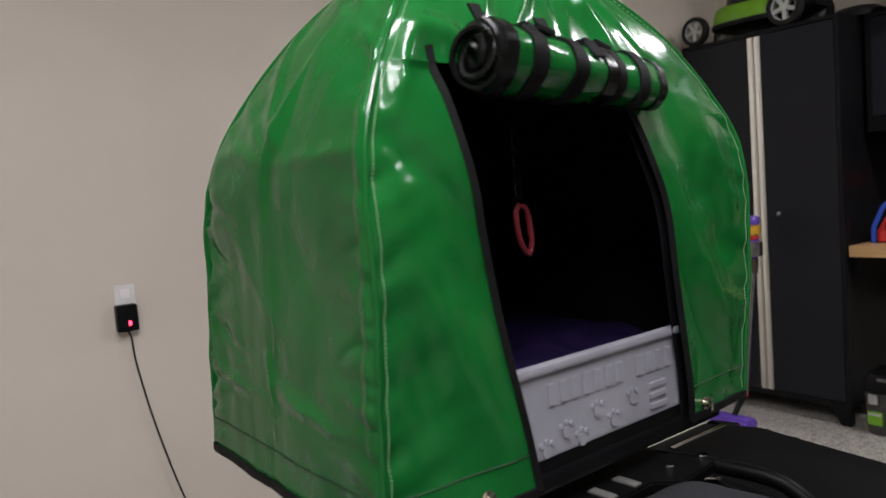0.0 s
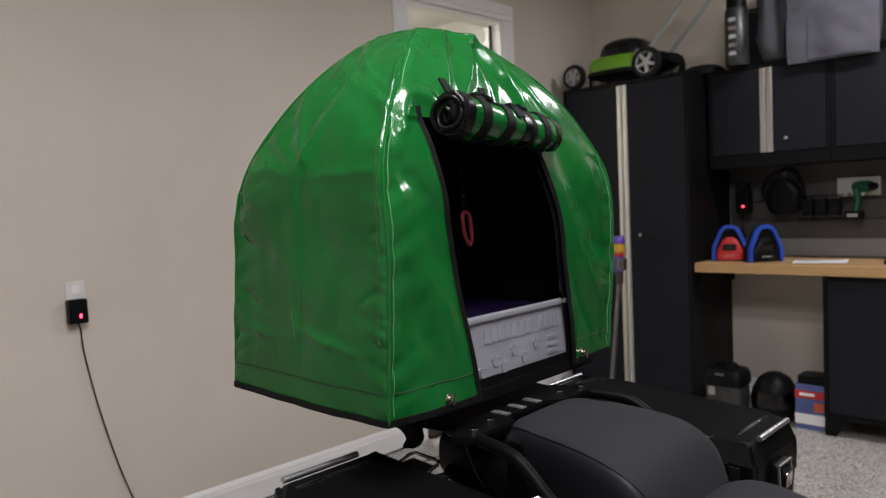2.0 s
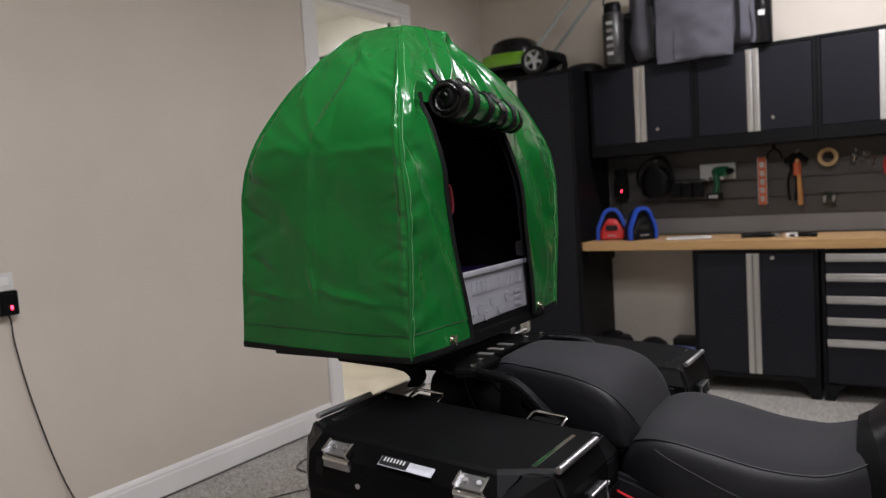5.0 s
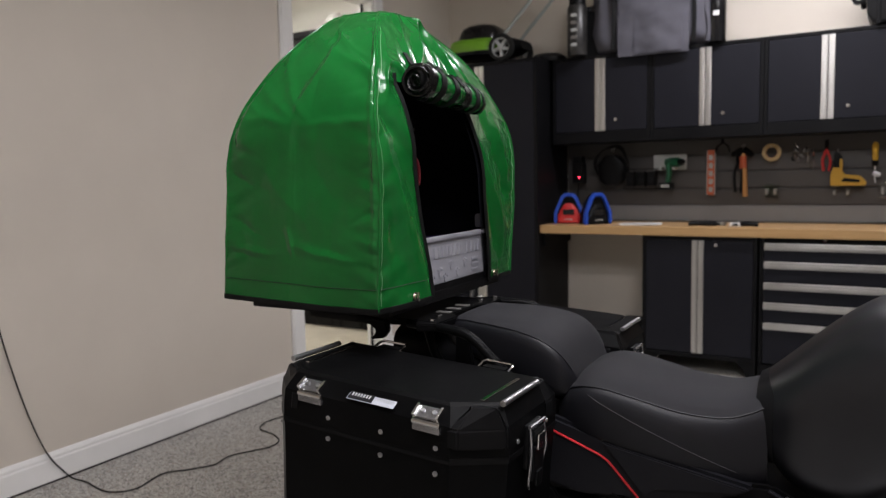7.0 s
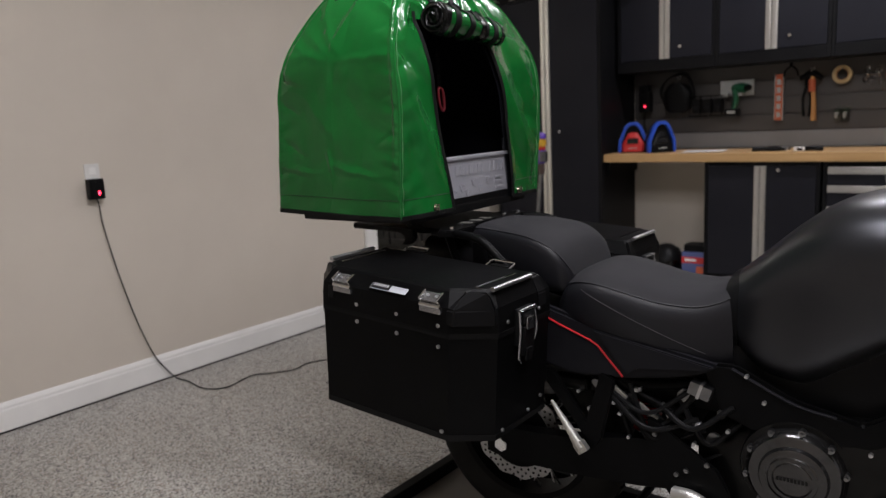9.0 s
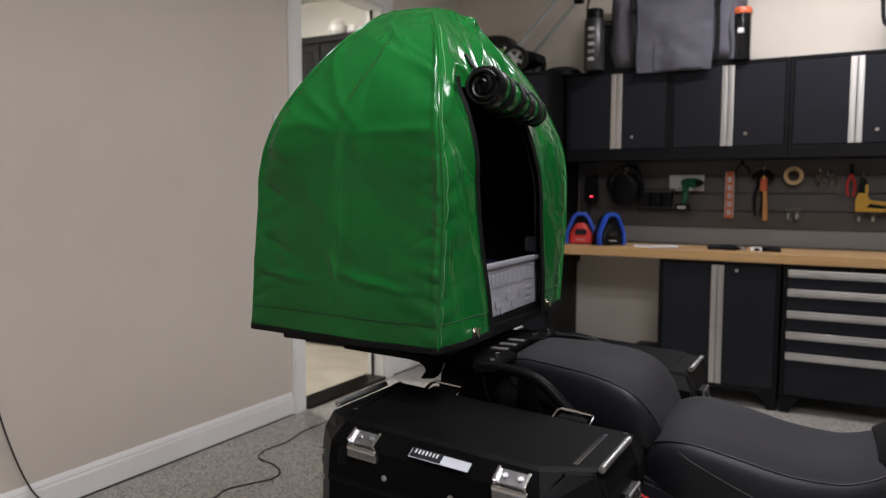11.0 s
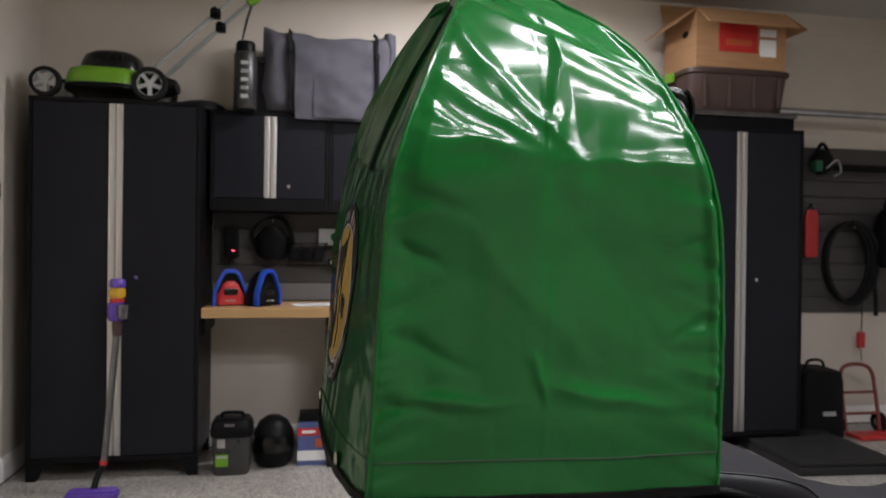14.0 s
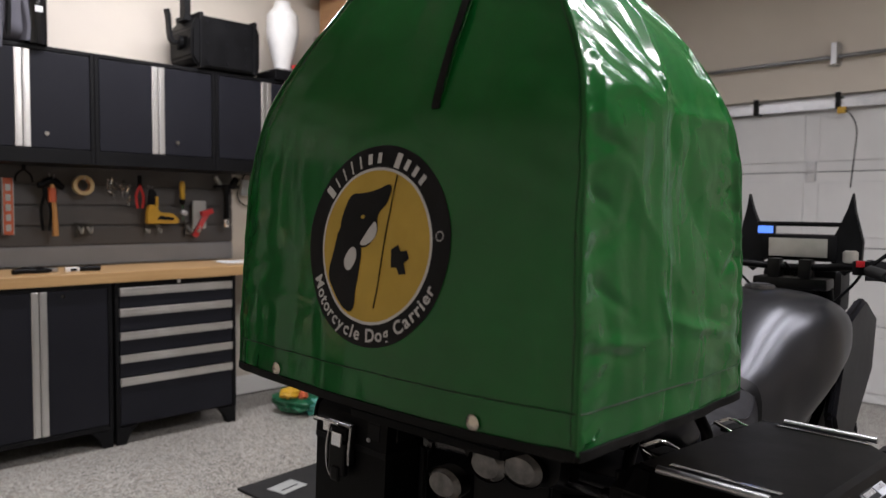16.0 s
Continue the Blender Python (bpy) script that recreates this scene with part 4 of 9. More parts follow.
def side_point(a, z, sgn, off=0.0):
    w = half_width(z)
    x = back_x(z) + (front_x(z) - back_x(z)) * a
    u = a * 0.48
    q = a if sgn < 0 else a + 0.03
    g = u + 0.010 * noise.noise(Vector((a * 5, z * 9, sgn)))
    h = z + 0.010 * noise.noise(Vector((a * 7, z * 5, sgn + 4)))
    half = clamp01((a - 0.44) / 0.12)
    crest = (0.425 + 0.05 * a) * (1 - half) + (0.585 - 0.085 * clamp01((a - 0.45) / 0.5)) * half
    pillow = (0.010 + 0.007 * half) * math.exp(-((z - crest) / (0.058 - 0.004 * half)) ** 2) - 0.007 * math.exp(-((z - 0.31) / 0.09) ** 2) + 0.004 * math.exp(-((z - 0.10) / 0.04) ** 2)
    f = edge_fade(a, 0.07)
    made = sum(crease(g, h, *fold) for fold in SIDE_FOLDS) * clamp01((z - 0.045) / 0.03) + sum(crease(u + 0.3 * (g - u), z + 0.3 * (h - z), *fold) for fold in ROOF_FOLDS) * clamp01((z - 0.43) / 0.05)
    loose = noise.noise(Vector((x * 3.1 + 1.7 * sgn, w * 3, z * 3.1))) * 0.006 + 0.55 * crumple(Vector((x, sgn * w, z)), 1.7 * sgn) * clamp01(0.06 + (0.47 - z) / 0.10)
    e = min(a, 1 - a) * 0.48
    gather = seam_folds(e, z, sgn * 3.0 + (4.0 if a > 0.5 else 0.0))
    # the cloth rolls over beside the front seam
    if a > 0.5:
        gather += (0.0062 + 0.0022 * noise.noise(Vector((z * 15, sgn * 4, 2.5)))) * math.exp(-((e - 0.013) / 0.0085) ** 2) * clamp01((z - 0.06) / 0.1) * clamp01((0.70 - z) / 0.08)
    t = clamp01((z - 0.3) / 0.40)
    d = f * (0.004 * math.sin(math.pi * q) + pillow * math.sin(math.pi * a) ** 0.7 + made + loose) + edge_fade(a, 0.012) * gather + hem_pucker((x, w, z)) + off
    # outward way tilts up as the wall turns into the roof
    tilt = math.sin(t * math.pi / 2) ** 2
    return bend(Vector((x, sgn * (w + d * (1 - tilt)), z + d * tilt * 0.9)))


def panel_half(z, front):
    return half_width(z)


def back_point(a, z, off=0.0):
    w = panel_half(z, False)
    y = (2 * a - 1) * w
    belly = (0.024 - 0.046 * min(z, 0.5)) * (1 - abs(2 * a - 1) ** 2.2) if z < 0.5 else 0.001
    d = belly + edge_fade(a, 0.07) * (0.003 + folds((back_x(z), y, z), 4.4) * 0.45 + 0.4 * pucker(y, z, 9) + seam_folds(min(a, 1 - a) * 2 * w, z, 6.0 if a > 0.5 else 9.0)) + hem_pucker((0.4, y, z)) + off
    return bend(Vector((back_x(z) - d, y, z)))


def back_at(y, z, off):
    w = max(panel_half(z, False), 1e-3)
    return back_point((y / w + 1) / 2, z, off)


def gap_left(z):
    return -0.138 - 0.084 * z / 0.5


def gap_right(z):
    return lerp_table(z, [(0.0, 0.196), (0.16, 0.168), (0.34, 0.138), (0.42, 0.116), (0.54, 0.085)])


GAP_TOP = 0.535


def front_point(y, z, off=0.0):
    w = max(panel_half(z, True), 1e-3)
    a = (y / w + 1) / 2
    near_gap = 1.0
    if z < GAP_TOP:
        near_gap = 0.45 + 0.55 * clamp01(min(abs(y - gap_left(z)), abs(y - gap_right(z))) / 0.08)
    inward = -0.014 * math.sin(math.pi * clamp01(z / 0.56)) * math.exp(-abs(y - gap_left(z)) / 0.05) if z < GAP_TOP and y < 0 else 0.0
    slant = (z - 0.40) - (y + 0.26) * -1.0
    fold = -0.006 * math.exp(-(slant / 0.025) ** 2) * clamp01((-y - 0.15) / 0.05) + 0.007 * clamp01(slant / 0.08) * clamp01((-y - 0.12) / 0.1) * clamp01((0.6 - z) / 0.1)
    round_corner = math.hypot(y - gap_left(0.53), z - 0.530)
    arc = 0.010 * math.exp(-((round_corner - 0.055) / 0.018) ** 2) * clamp01((z - 0.49) / 0.05) - 0.004 * math.exp(-(round_corner / 0.03) ** 2)
    drape = 0.010 * math.sin((y + 0.6 * z) * 38) * clamp01(1 - abs(z - 0.25) / 0.3) * edge_fade(a, 0.12)
    d = edge_fade(a, 0.012) * seam_folds(min(a, 1 - a) * 2 * w, z, 12.0 if a > 0.5 else 15.0) * near_gap + edge_fade(a, 0.06) * (0.004 + 0.008 * (1 - abs(2 * a - 1) ** 3) + folds((front_x(z), y, z), 8.8) * 0.9 * near_gap + (drape + fold) * near_gap + arc) + inward + hem_pucker((0.8, y, z)) + off
    return bend(Vector((front_x(z) + d, y, z)))


def skin(f, nu, nv, thick=0.003):
    bm = grid(f, nu, nv)
    bmesh.ops.remove_doubles(bm, verts=bm.verts[:], dist=1e-5)
    bmesh.ops.recalc_face_normals(bm, faces=bm.faces[:])
    return bm


for sgn in (-1, 1):
    part("side_panel", skin(lambda u, v: side_point(u, rise(v), sgn), 190, 220), M_VINYL, carrier, "glossy creased green vinyl side", "all")
part("back_panel", skin(lambda u, v: back_point(u, rise(v)), 90, 120), M_VINYL, carrier, "green vinyl back with a round printed badge", "all")
part("front_panel", skin(lambda u, v: front_point(-panel_half(v * GAP_TOP, True) + u * (gap_left(v * GAP_TOP) + panel_half(v * GAP_TOP, True)), v * GAP_TOP), 36, 80), M_VINYL, carrier, "glossy green front flap", "all")
part("front_panel", skin(lambda u, v: front_point(gap_right(v * GAP_TOP) + u * (panel_half(v * GAP_TOP, True) - gap_right(v * GAP_TOP)), v * GAP_TOP), 36, 80), M_VINYL, carrier, "glossy green front flap", "all")


# pleats that fan out from the ridge to the straps
TOP_FOLDS = [(0.050, 0.748, -0.095, 0.555, 0.036, 0.015), (0.050, 0.748, 0.125, 0.520, 0.036, 0.016), (0.050, 0.720, 0.020, 0.560, 0.026, -0.007), (-0.030, 0.742, -0.150, 0.560, 0.026, 0.008), (0.100, 0.690, 0.190, 0.555, 0.026, 0.007)]


def upper(u, v):
    z = GAP_TOP + (TOP - GAP_TOP) * math.sin(v * math.pi / 2)
    gather = 0.005 * noise.noise(Vector((u * 11 + z * 6, z * 9 - u * 3, 4))) + 0.003 * (1 - abs(noise.noise(Vector((u * 7 - z * 5, z * 5, 2))))) ** 4
    y = (2 * u - 1) * panel_half(z, True)
    pleat = sum(crease(y, z, *fold) for fold in TOP_FOLDS)
    return front_point(y, z, (gather * 0.6 + pleat) * edge_fade(u, 0.10) * clamp01((z - GAP_TOP) / 0.04))


part("front_top_panel", skin(upper, 100, 70), M_VINYL, carrier, "glossy green panel above the opening", "all")


def lining_point(p):
    return Vector((p.x * 0.955, p.y * 0.955, p.z * 0.975 + 0.004))


lin = []
for sgn in (-1, 1):
    lin.append(grid(lambda u, v: lining_point(side_point(u, rise(v), sgn)), 16, 24))
lin.append(grid(lambda u, v: lining_point(back_point(u, rise(v))), 12, 24))
lin.append(grid(lambda u, v: lining_point(front_point(-panel_half(v * GAP_TOP, True) + u * (gap_left(v * GAP_TOP) + panel_half(v * GAP_TOP, True)), v * GAP_TOP)), 8, 20))
lin.append(grid(lambda u, v: lining_point(front_point(gap_right(v * GAP_TOP) + u * (panel_half(v * GAP_TOP, True) - gap_right(v * GAP_TOP)), v * GAP_TOP)), 8, 20))
lin.append(grid(lambda u, v: lining_point(upper(u, v)), 16, 12))
part("lining", join(*lin), M_LINING, carrier, "black cloth lining", "all")

# corner piping, stitching and the black hem
CORNERS = [(-1, True), (1, True), (-1, False), (1, False)]


def corner(sgn, front, z, out=0.0):
    x = front_x(z) + out if front else back_x(z) - out
    return bend(Vector((x + hem_pucker((0.8, sgn, z)), sgn * (half_width(z) + out), z)))


for sgn, front in CORNERS:
    part("piping", sweep([corner(sgn, front, rise(k / 60), 0.0) for k in range(60)], 0.0036 if front else 0.0028, 8, rounded=False), M_VINYL, carrier, "stitched green corner seam", smooth=True)
    bms = []
    for k in range(130):
        z = 0.012 + k * 0.0052
        if z > 0.68:
            break
        bms.append(sweep([front_point(sgn * (panel_half(z, True) - 0.010), z, 0.0012), front_point(sgn * (panel_half(z + 0.0034, True) - 0.010), z + 0.0034, 0.0012)] if front else [back_point(0.5 + sgn * (0.5 - 0.012), z, 0.001), back_point(0.5 + sgn * (0.5 - 0.012), z + 0.0034, 0.001)], 0.0008, 4, rounded=False))
    part("stitching", join(*bms), M_THREAD if front else M_DTHREAD, carrier, "row of stitches along the seam")
part("ridge_piping", sweep([Vector((back_x(TOP) + (front_x(TOP) - back_x(TOP)) * k / 10, 0, TOP + 0.002)) for k in range(11)], 0.004, 8), M_BIND, carrier, "dark ridge seam")


def hem_line(z, off):
    pts = []
    for k in range(49):
        pts.append(side_point(k / 48, z, -1, off))
    for k in range(1, 17):
        pts.append(front_point(-half_width(z) + k / 16 * (gap_left(z) + half_width(z)), z, off))
    rest = []
    for k in range(17):
        rest.append(front_point(gap_right(z) + k / 16 * (half_width(z) - gap_right(z)), z, off))
    for k in range(1, 49):
        rest.append(side_point(1 - k / 48, z, 1, off))
    for k in range(1, 49):
        rest.append(back_point(1 - k / 48, z, off))
    return pts, rest


for pts in hem_line(0.0, 0.0015):
    part("hem_binding", sweep(pts, 0, flat=(0.005, 0.012), rounded=False), M_BIND, carrier, "black webbing hem binding")
for pts in hem_line(0.050, 0.0006):
    part("hem_stitch", sweep(pts, 0.0009, 4, rounded=False), M_DTHREAD, carrier, "dark hem stitch line")
zs = [k / 30 * 0.53 for k in range(31)]
part("opening_binding", sweep([front_point(gap_left(z), z, 0.003) for z in zs] + [front_point(gap_left(0.53) - 0.002, 0.555, 0.003)], 0, flat=(0.009, 0.007), rounded=False), M_BIND, carrier, "black zip binding of the opening")
part("opening_binding", sweep([front_point(gap_right(z), z, 0.003) for z in zs], 0, flat=(0.009, 0.007), rounded=False), M_BIND, carrier, "black zip binding of the opening")

# rolled-up door flap with straps
RA, RB = Vector((0.262, -0.186, 0.537)), Vector((0.246, 0.150, 0.513))


def roll_ring(t, r, n=28):
    c = RA.lerp(RB, t)
    out = []
    for k in range(n):
        an = 2 * math.pi * k / n
        rr = r * (1 + 0.045 * math.sin(3 * an + t * 4) + 0.018 * math.sin(7 * an - t * 9))
        out.append(Vector((c.x + rr * math.cos(an), c.y, c.z + rr * math.sin(an))))
    return out


def roll_radius(t):
    return 0.041 - 0.007 * t + 0.0015 * math.sin(t * 17)


flap = part("rolled_flap", loft([roll_ring(k / 30, roll_radius(k / 30)) for k in range(31)]), M_VINYL, carrier, "green door flap rolled up with black edging", True)
spiral = []
for k in range(90):
    an = k / 90 * 6.4 * math.pi
    r = 0.008 + 0.034 * k / 90
    spiral.append(Vector((RA.x + r * math.cos(an), RA.y - 0.011 - 0.006 * math.sin(an * 1.3), RA.z + r * math.sin(an))))
part("flap_edging", sweep(spiral, 0.0045, 6, rounded=False), M_GLOSSBIND, flap, "glossy black zip edging in a spiral", smooth=True)
part("flap_edging", sweep([Vector((RB.x + (0.006 + 0.027 * k / 60) * math.cos(k * 0.3), RB.y + 0.004, RB.z + (0.006 + 0.027 * k / 60) * math.sin(k * 0.3))) for k in range(60)], 0.004, 6, rounded=False), M_GLOSSBIND, flap, smooth=True)
part("flap_edging", loft([roll_ring(t, roll_radius(clamp01(t)) + h) for t, h in ((-0.022, -0.012), (-0.02, -0.003), (-0.008, 0.0035), (0.05, 0.0035), (0.055, 0.0005))]), M_GLOSSBIND, flap, "glossy black rolled end", True)
part("flap_edging", loft([roll_ring(t, roll_radius(clamp01(t)) + h) for t, h in ((0.95, 0.0005), (0.955, 0.003), (1.006, 0.002), (1.012, -0.006))]), M_GLOSSBIND, flap, "glossy black rolled end", True)
for t, w in ((0.17, 0.026), (0.40, 0.024), (0.60, 0.022), (0.67, 0.016), (0.82, 0.022)):
    rings = [roll_ring(t + d * w / 0.33, roll_radius(t) + h) for d, h in ((-0.5, 0.0005), (-0.5, 0.0035), (0.5, 0.0035), (0.5, 0.0005))]
    part("band", loft(rings), M_GLOSSBIND if t == 0.60 else M_BIND, flap, "black band round the roll", True)
for t in (0.17, 0.52):
    c = RA.lerp(RB, t)
    r = roll_radius(t) + 0.004
    pts = [front_point(c.y, c.z + 0.085, 0.003), front_point(c.y, c.z + 0.062, 0.005)] + [Vector((c.x + r * math.cos(an), c.y, c.z + r * math.sin(an))) for an in (radians(q) for q in (130, 100, 60, 20))]
    part("strap", sweep(pts, 0, flat=(0.022, 0.003), rounded=False), M_BIND, flap, "black webbing strap")
for t in (0.33, 0.68):
    c = RA.lerp(RB, t)
    r = roll_radius(t) + 0.001
    buckle = join(rbox(-0.012, 0.012, -0.022, 0.022, 0.0, 0.009, 0.003), rbox(-0.009, 0.009, -0.030, -0.018, 0.002, 0.012, 0.003), rbox(-0.015, -0.009, -0.016, 0.018, 0.004, 0.013, 0.002), rbox(0.009, 0.015, -0.016, 0.018, 0.004, 0.013, 0.002))
    part("buckle", xform(buckle, Matrix.Translation((c.x - 0.012, c.y, c.z + r)) @ Matrix.Rotation(radians(-14), 4, "X")), M_BLACK, flap, "black plastic buckle")


def turn_button(at, way):
    s = join(cyl(0.011, 0.003, (0, 0, 0.0015), "z", 20, bevel=0.001), cyl(0.006, 0.008, (0, 0, 0.006), "z", 14), rbox(-0.011, 0.011, -0.0035, 0.0035, 0.009, 0.013, 0.0015))
    return xform(s, Matrix.Translation(at) @ Vector((0, 0, 1)).rotation_difference(Vector(way)).to_matrix().to_4x4())


for y in (-0.224, 0.236):
    part("turn_button", turn_button(front_point(y, 0.016, 0.001), (1, 0, 0)), M_NICKEL, carrier, "small nickel turn button", True)
for y in (-0.222, 0.220):
    part("stud", xform(lathe([(0, 0), (0.010, 0), (0.011, 0.002), (0.007, 0.005), (0, 0.0055)], seg=20), Matrix.Translation(back_at(y, 0.016, 0.001)) @ Vector((0, 0, 1)).rotation_difference(Vector((-1, 0, 0))).to_matrix().to_4x4()), M_NICKEL, carrier, "small round nickel stud", True)

# zipped vent in the back
vz = [0.438 + k / 24 * 0.27 for k in range(25)]
part("vent_zip", sweep([back_at(-0.098 + 0.012 * (z - 0.438) / 0.27, z, 0.002) for z in vz], 0, flat=(0.013, 0.005), rounded=False), M_BIND, carrier, "black zipped slit")
part("vent_flap", grid(lambda u, v: back_at(-0.104 + 0.012 * v - 0.012 * u * math.sin(math.pi * v) ** 0.7, 0.438 + v * 0.27, 0.002 + 0.006 * u * math.sin(math.pi * v)), 6, 30), M_VINYL, carrier, "raised green flap edge", "all")

# round badge, seen from behind: right-hand way is -y
LC = Vector((-0.006, 0.237))
LR = 0.161
BADGE = 0.945


def badge_at(right, up, off):
    return back_at(LC.x - BADGE * right, LC.y + BADGE * up, off)


def badge_ring(r0, r1, off, n=72):
    def f(u, v):
        an = 2 * math.pi * u
        r = r0 + (r1 - r0) * v
        return badge_at(r * math.cos(an), r * math.sin(an), off)
    bm = grid(f, n, 10)
    bmesh.ops.remove_doubles(bm, verts=bm.verts[:], dist=1e-5)
    return bm


def badge_shape(outline, off):
    """A flat printed shape on the badge, outline in right/up metres from its centre."""
    bm = bmesh.new()
    c = [sum(p[k] for p in outline) / len(outline) for k in (0, 1)]
    rings = []
    for s in (0.05, 0.35, 0.7, 1.0):
        rings.append([bm.verts.new(badge_at(c[0] + (p[0] - c[0]) * s, c[1] + (p[1] - c[1]) * s, off)) for p in outline])
    n = len(outline)
    for a, b in zip(rings, rings[1:]):
        for k in range(n):
            bm.faces.new((a[k], a[(k + 1) % n], b[(k + 1) % n], b[k]))
    bm.faces.new(rings[0])
    bmesh.ops.recalc_face_normals(bm, faces=bm.faces[:])
    return bm


badge = part("badge", badge_ring(0.0, LR, 0.0012), M_INK, carrier, "round black and mustard printed badge", "all")
part("badge_field", badge_ring(0.0, 0.121, 0.0020), M_GOLD, badge, "mustard field", "all")
part("badge_line", badge_ring(0.121, 0.1255, 0.0021), M_PRINT, badge, "thin white ring", "all")
for k in range(14):
    q0, q1 = 2 * math.pi * k / 14, 2 * math.pi * (k + 0.98) / 14
    mark = [(0.1405 * math.cos(0.14) + r * math.cos(q), 0.1405 * math.sin(0.14) + r * math.sin(q)) for r, q in ((0.0062, q0), (0.0078, q0), (0.0078, q1), (0.0062, q1))]
    part("badge_mark", badge_shape(mark, 0.003), M_PRINT, badge)
def rounded(outline, n=3):
    """The outline with its corners cut smooth."""
    pts = outline
    for _ in range(n - 1):
        pts = [q for a, b in zip(pts, pts[1:] + pts[:1]) for q in ((a[0] * 0.75 + b[0] * 0.25, a[1] * 0.75 + b[1] * 0.25), (a[0] * 0.25 + b[0] * 0.75, a[1] * 0.25 + b[1] * 0.75))]
    return pts


head = [(-0.073, 0.058), (-0.058, 0.084), (-0.030, 0.084), (0.004, 0.090), (0.036, 0.102), (0.029, 0.068), (0.010, 0.054), (0.008, 0.040), (0.013, 0.021), (-0.010, -0.004), (-0.036, -0.004), (-0.072, 0.004), (-0.084, 0.030)]
trunk = [(-0.084, 0.034), (-0.040, 0.030), (-0.022, -0.008), (-0.026, -0.034), (-0.031, -0.060), (-0.030, -0.112), (-0.058, -0.104), (-0.086, -0.080), (-0.106, -0.052), (-0.094, -0.010)]
part("badge_print", badge_shape(rounded(head), 0.0030), M_INK, badge, "plain dark printed shape", "all")
part("badge_print", badge_shape(rounded(trunk), 0.0031), M_INK, badge, "plain dark printed shape", "all")
part("badge_print", badge_shape(rounded([(0.006, 0.042), (0.012, 0.023), (0.003, 0.008), (-0.016, -0.001), (-0.031, 0.001), (-0.019, 0.015), (-0.006, 0.031)]), 0.0038), M_PRINT, badge, "plain white printed patch", "all")
part("badge_print", badge_shape(rounded([(-0.048, 0.0), (-0.032, -0.011), (-0.039, -0.033), (-0.054, -0.046), (-0.069, -0.029)]), 0.0038), M_PRINT, badge, "plain white printed patch", "all")
part("badge_print", badge_shape(rounded([(-0.034, 0.046), (-0.026, 0.050), (-0.020, 0.046), (-0.027, 0.042)]), 0.0038), M_GOLD, badge, "small mustard dot", "all")
part("badge_print", badge_shape([(0.044, -0.004), (0.058, 0.004), (0.064, -0.006), (0.076, -0.004), (0.082, -0.016), (0.072, -0.024), (0.078, -0.040), (0.064, -0.042), (0.058, -0.032), (0.046, -0.032)], 0.0030), M_INK, badge, "small dark printed shape", "all")
part("badge_line", sweep([badge_at(x, z, 0.003) for x, z in [(0.042, 0.112 - 0.0) if k == 0 else (0.042 - 0.0014 * k, 0.112 - 0.0105 * k) for k in range(21)]], 0.0009, 4, rounded=False), M_INK, badge, "thin dark line")
# the maker's name as plain bars
for k in range(12):
    if k == 7:
        continue
    an = radians(142 - k * 8.6)
    w, h = (0.0115, 0.0035, 0.0035, 0.0035, 0.0035, 0.009, 0.009, 0, 0.0115, 0.009, 0.009, 0.009)[k], (0.024, 0.021, 0.024, 0.024, 0.021, 0.017, 0.017, 0, 0.024, 0.017, 0.017, 0.017)[k]
    out = []
    for du, dv in ((-w / 2, -h / 2), (w / 2, -h / 2), (w / 2, h / 2), (-w / 2, h / 2)):
        r = 0.1405 + dv
        out.append((r * math.cos(an) + du * math.sin(an), r * math.sin(an) - du * math.cos(an)))
    part("badge_bar", badge_shape(out, 0.0030), M_PRINT, badge, "plain white bar")
words = "Motorcycle Dog Carrier"
ADVANCE = {"M": 0.9, "D": 0.8, "C": 0.78, "l": 0.3, "i": 0.3, "t": 0.42, "r": 0.46, " ": 0.4}
span = sum(ADVANCE.get(c, 0.64) for c in words)
run = 0.0
for k, ch in enumerate(words):
    step = ADVANCE.get(ch, 0.64)
    run += step
    if ch == " ":
        continue
    an = radians(203 + (run - step / 2) * 134 / span)
    bm = letters(ch, 0.0292, 0.0, Matrix.Identity(4))
    turn = an + math.pi / 2
    for v in bm.verts:
        u0, v0 = v.co.x, v.co.y - 0.011
        cx, cz = 0.1405 * math.cos(an), 0.1405 * math.sin(an)
        u1, v1 = cx + u0 * math.cos(turn) - v0 * math.sin(turn), cz + u0 * math.sin(turn) + v0 * math.cos(turn)
        v.co = badge_at(u1, v1, 0.0030)
    part("badge_letter", bm, M_PRINT, badge, "white printed letter")

# moulded tray inside, with raised marks on its front
tray = part("tray", join(rbox(-0.175, 0.205, -0.305, 0.305, 0.008, 0.02), rbox(0.192, 0.21, -0.305, 0.305, 0.024, 0.142, 0.004), rbox(-0.178, -0.165, -0.305, 0.305, 0.008, 0.090, 0.004), rbox(0.200, 0.216, -0.308, 0.308, 0.138, 0.150, 0.004),
                     rbox(-0.175, 0.2, -0.308, -0.296, 0.02, 0.100, 0.004), rbox(-0.175, 0.2, 0.296, 0.308, 0.02, 0.100, 0.004), plate([(0.216, 0.15), (0.216, 0.175), (0.19, 0.19), (0.15, 0.19), (0.15, 0.15)], 0.272, 0.302, "y", 0.003)), M_TRAY, carrier, "pale grey moulded plastic tray")
tray.location.x = 0.028
for k in range(12):
    if k == 7:
        continue
    y = -0.085 + k * 0.0235
    part("raised_bar", rbox(0.209, 0.2125, y - 0.007, y + 0.007, 0.092, 0.122, 0.0015), M_TRAY, tray)
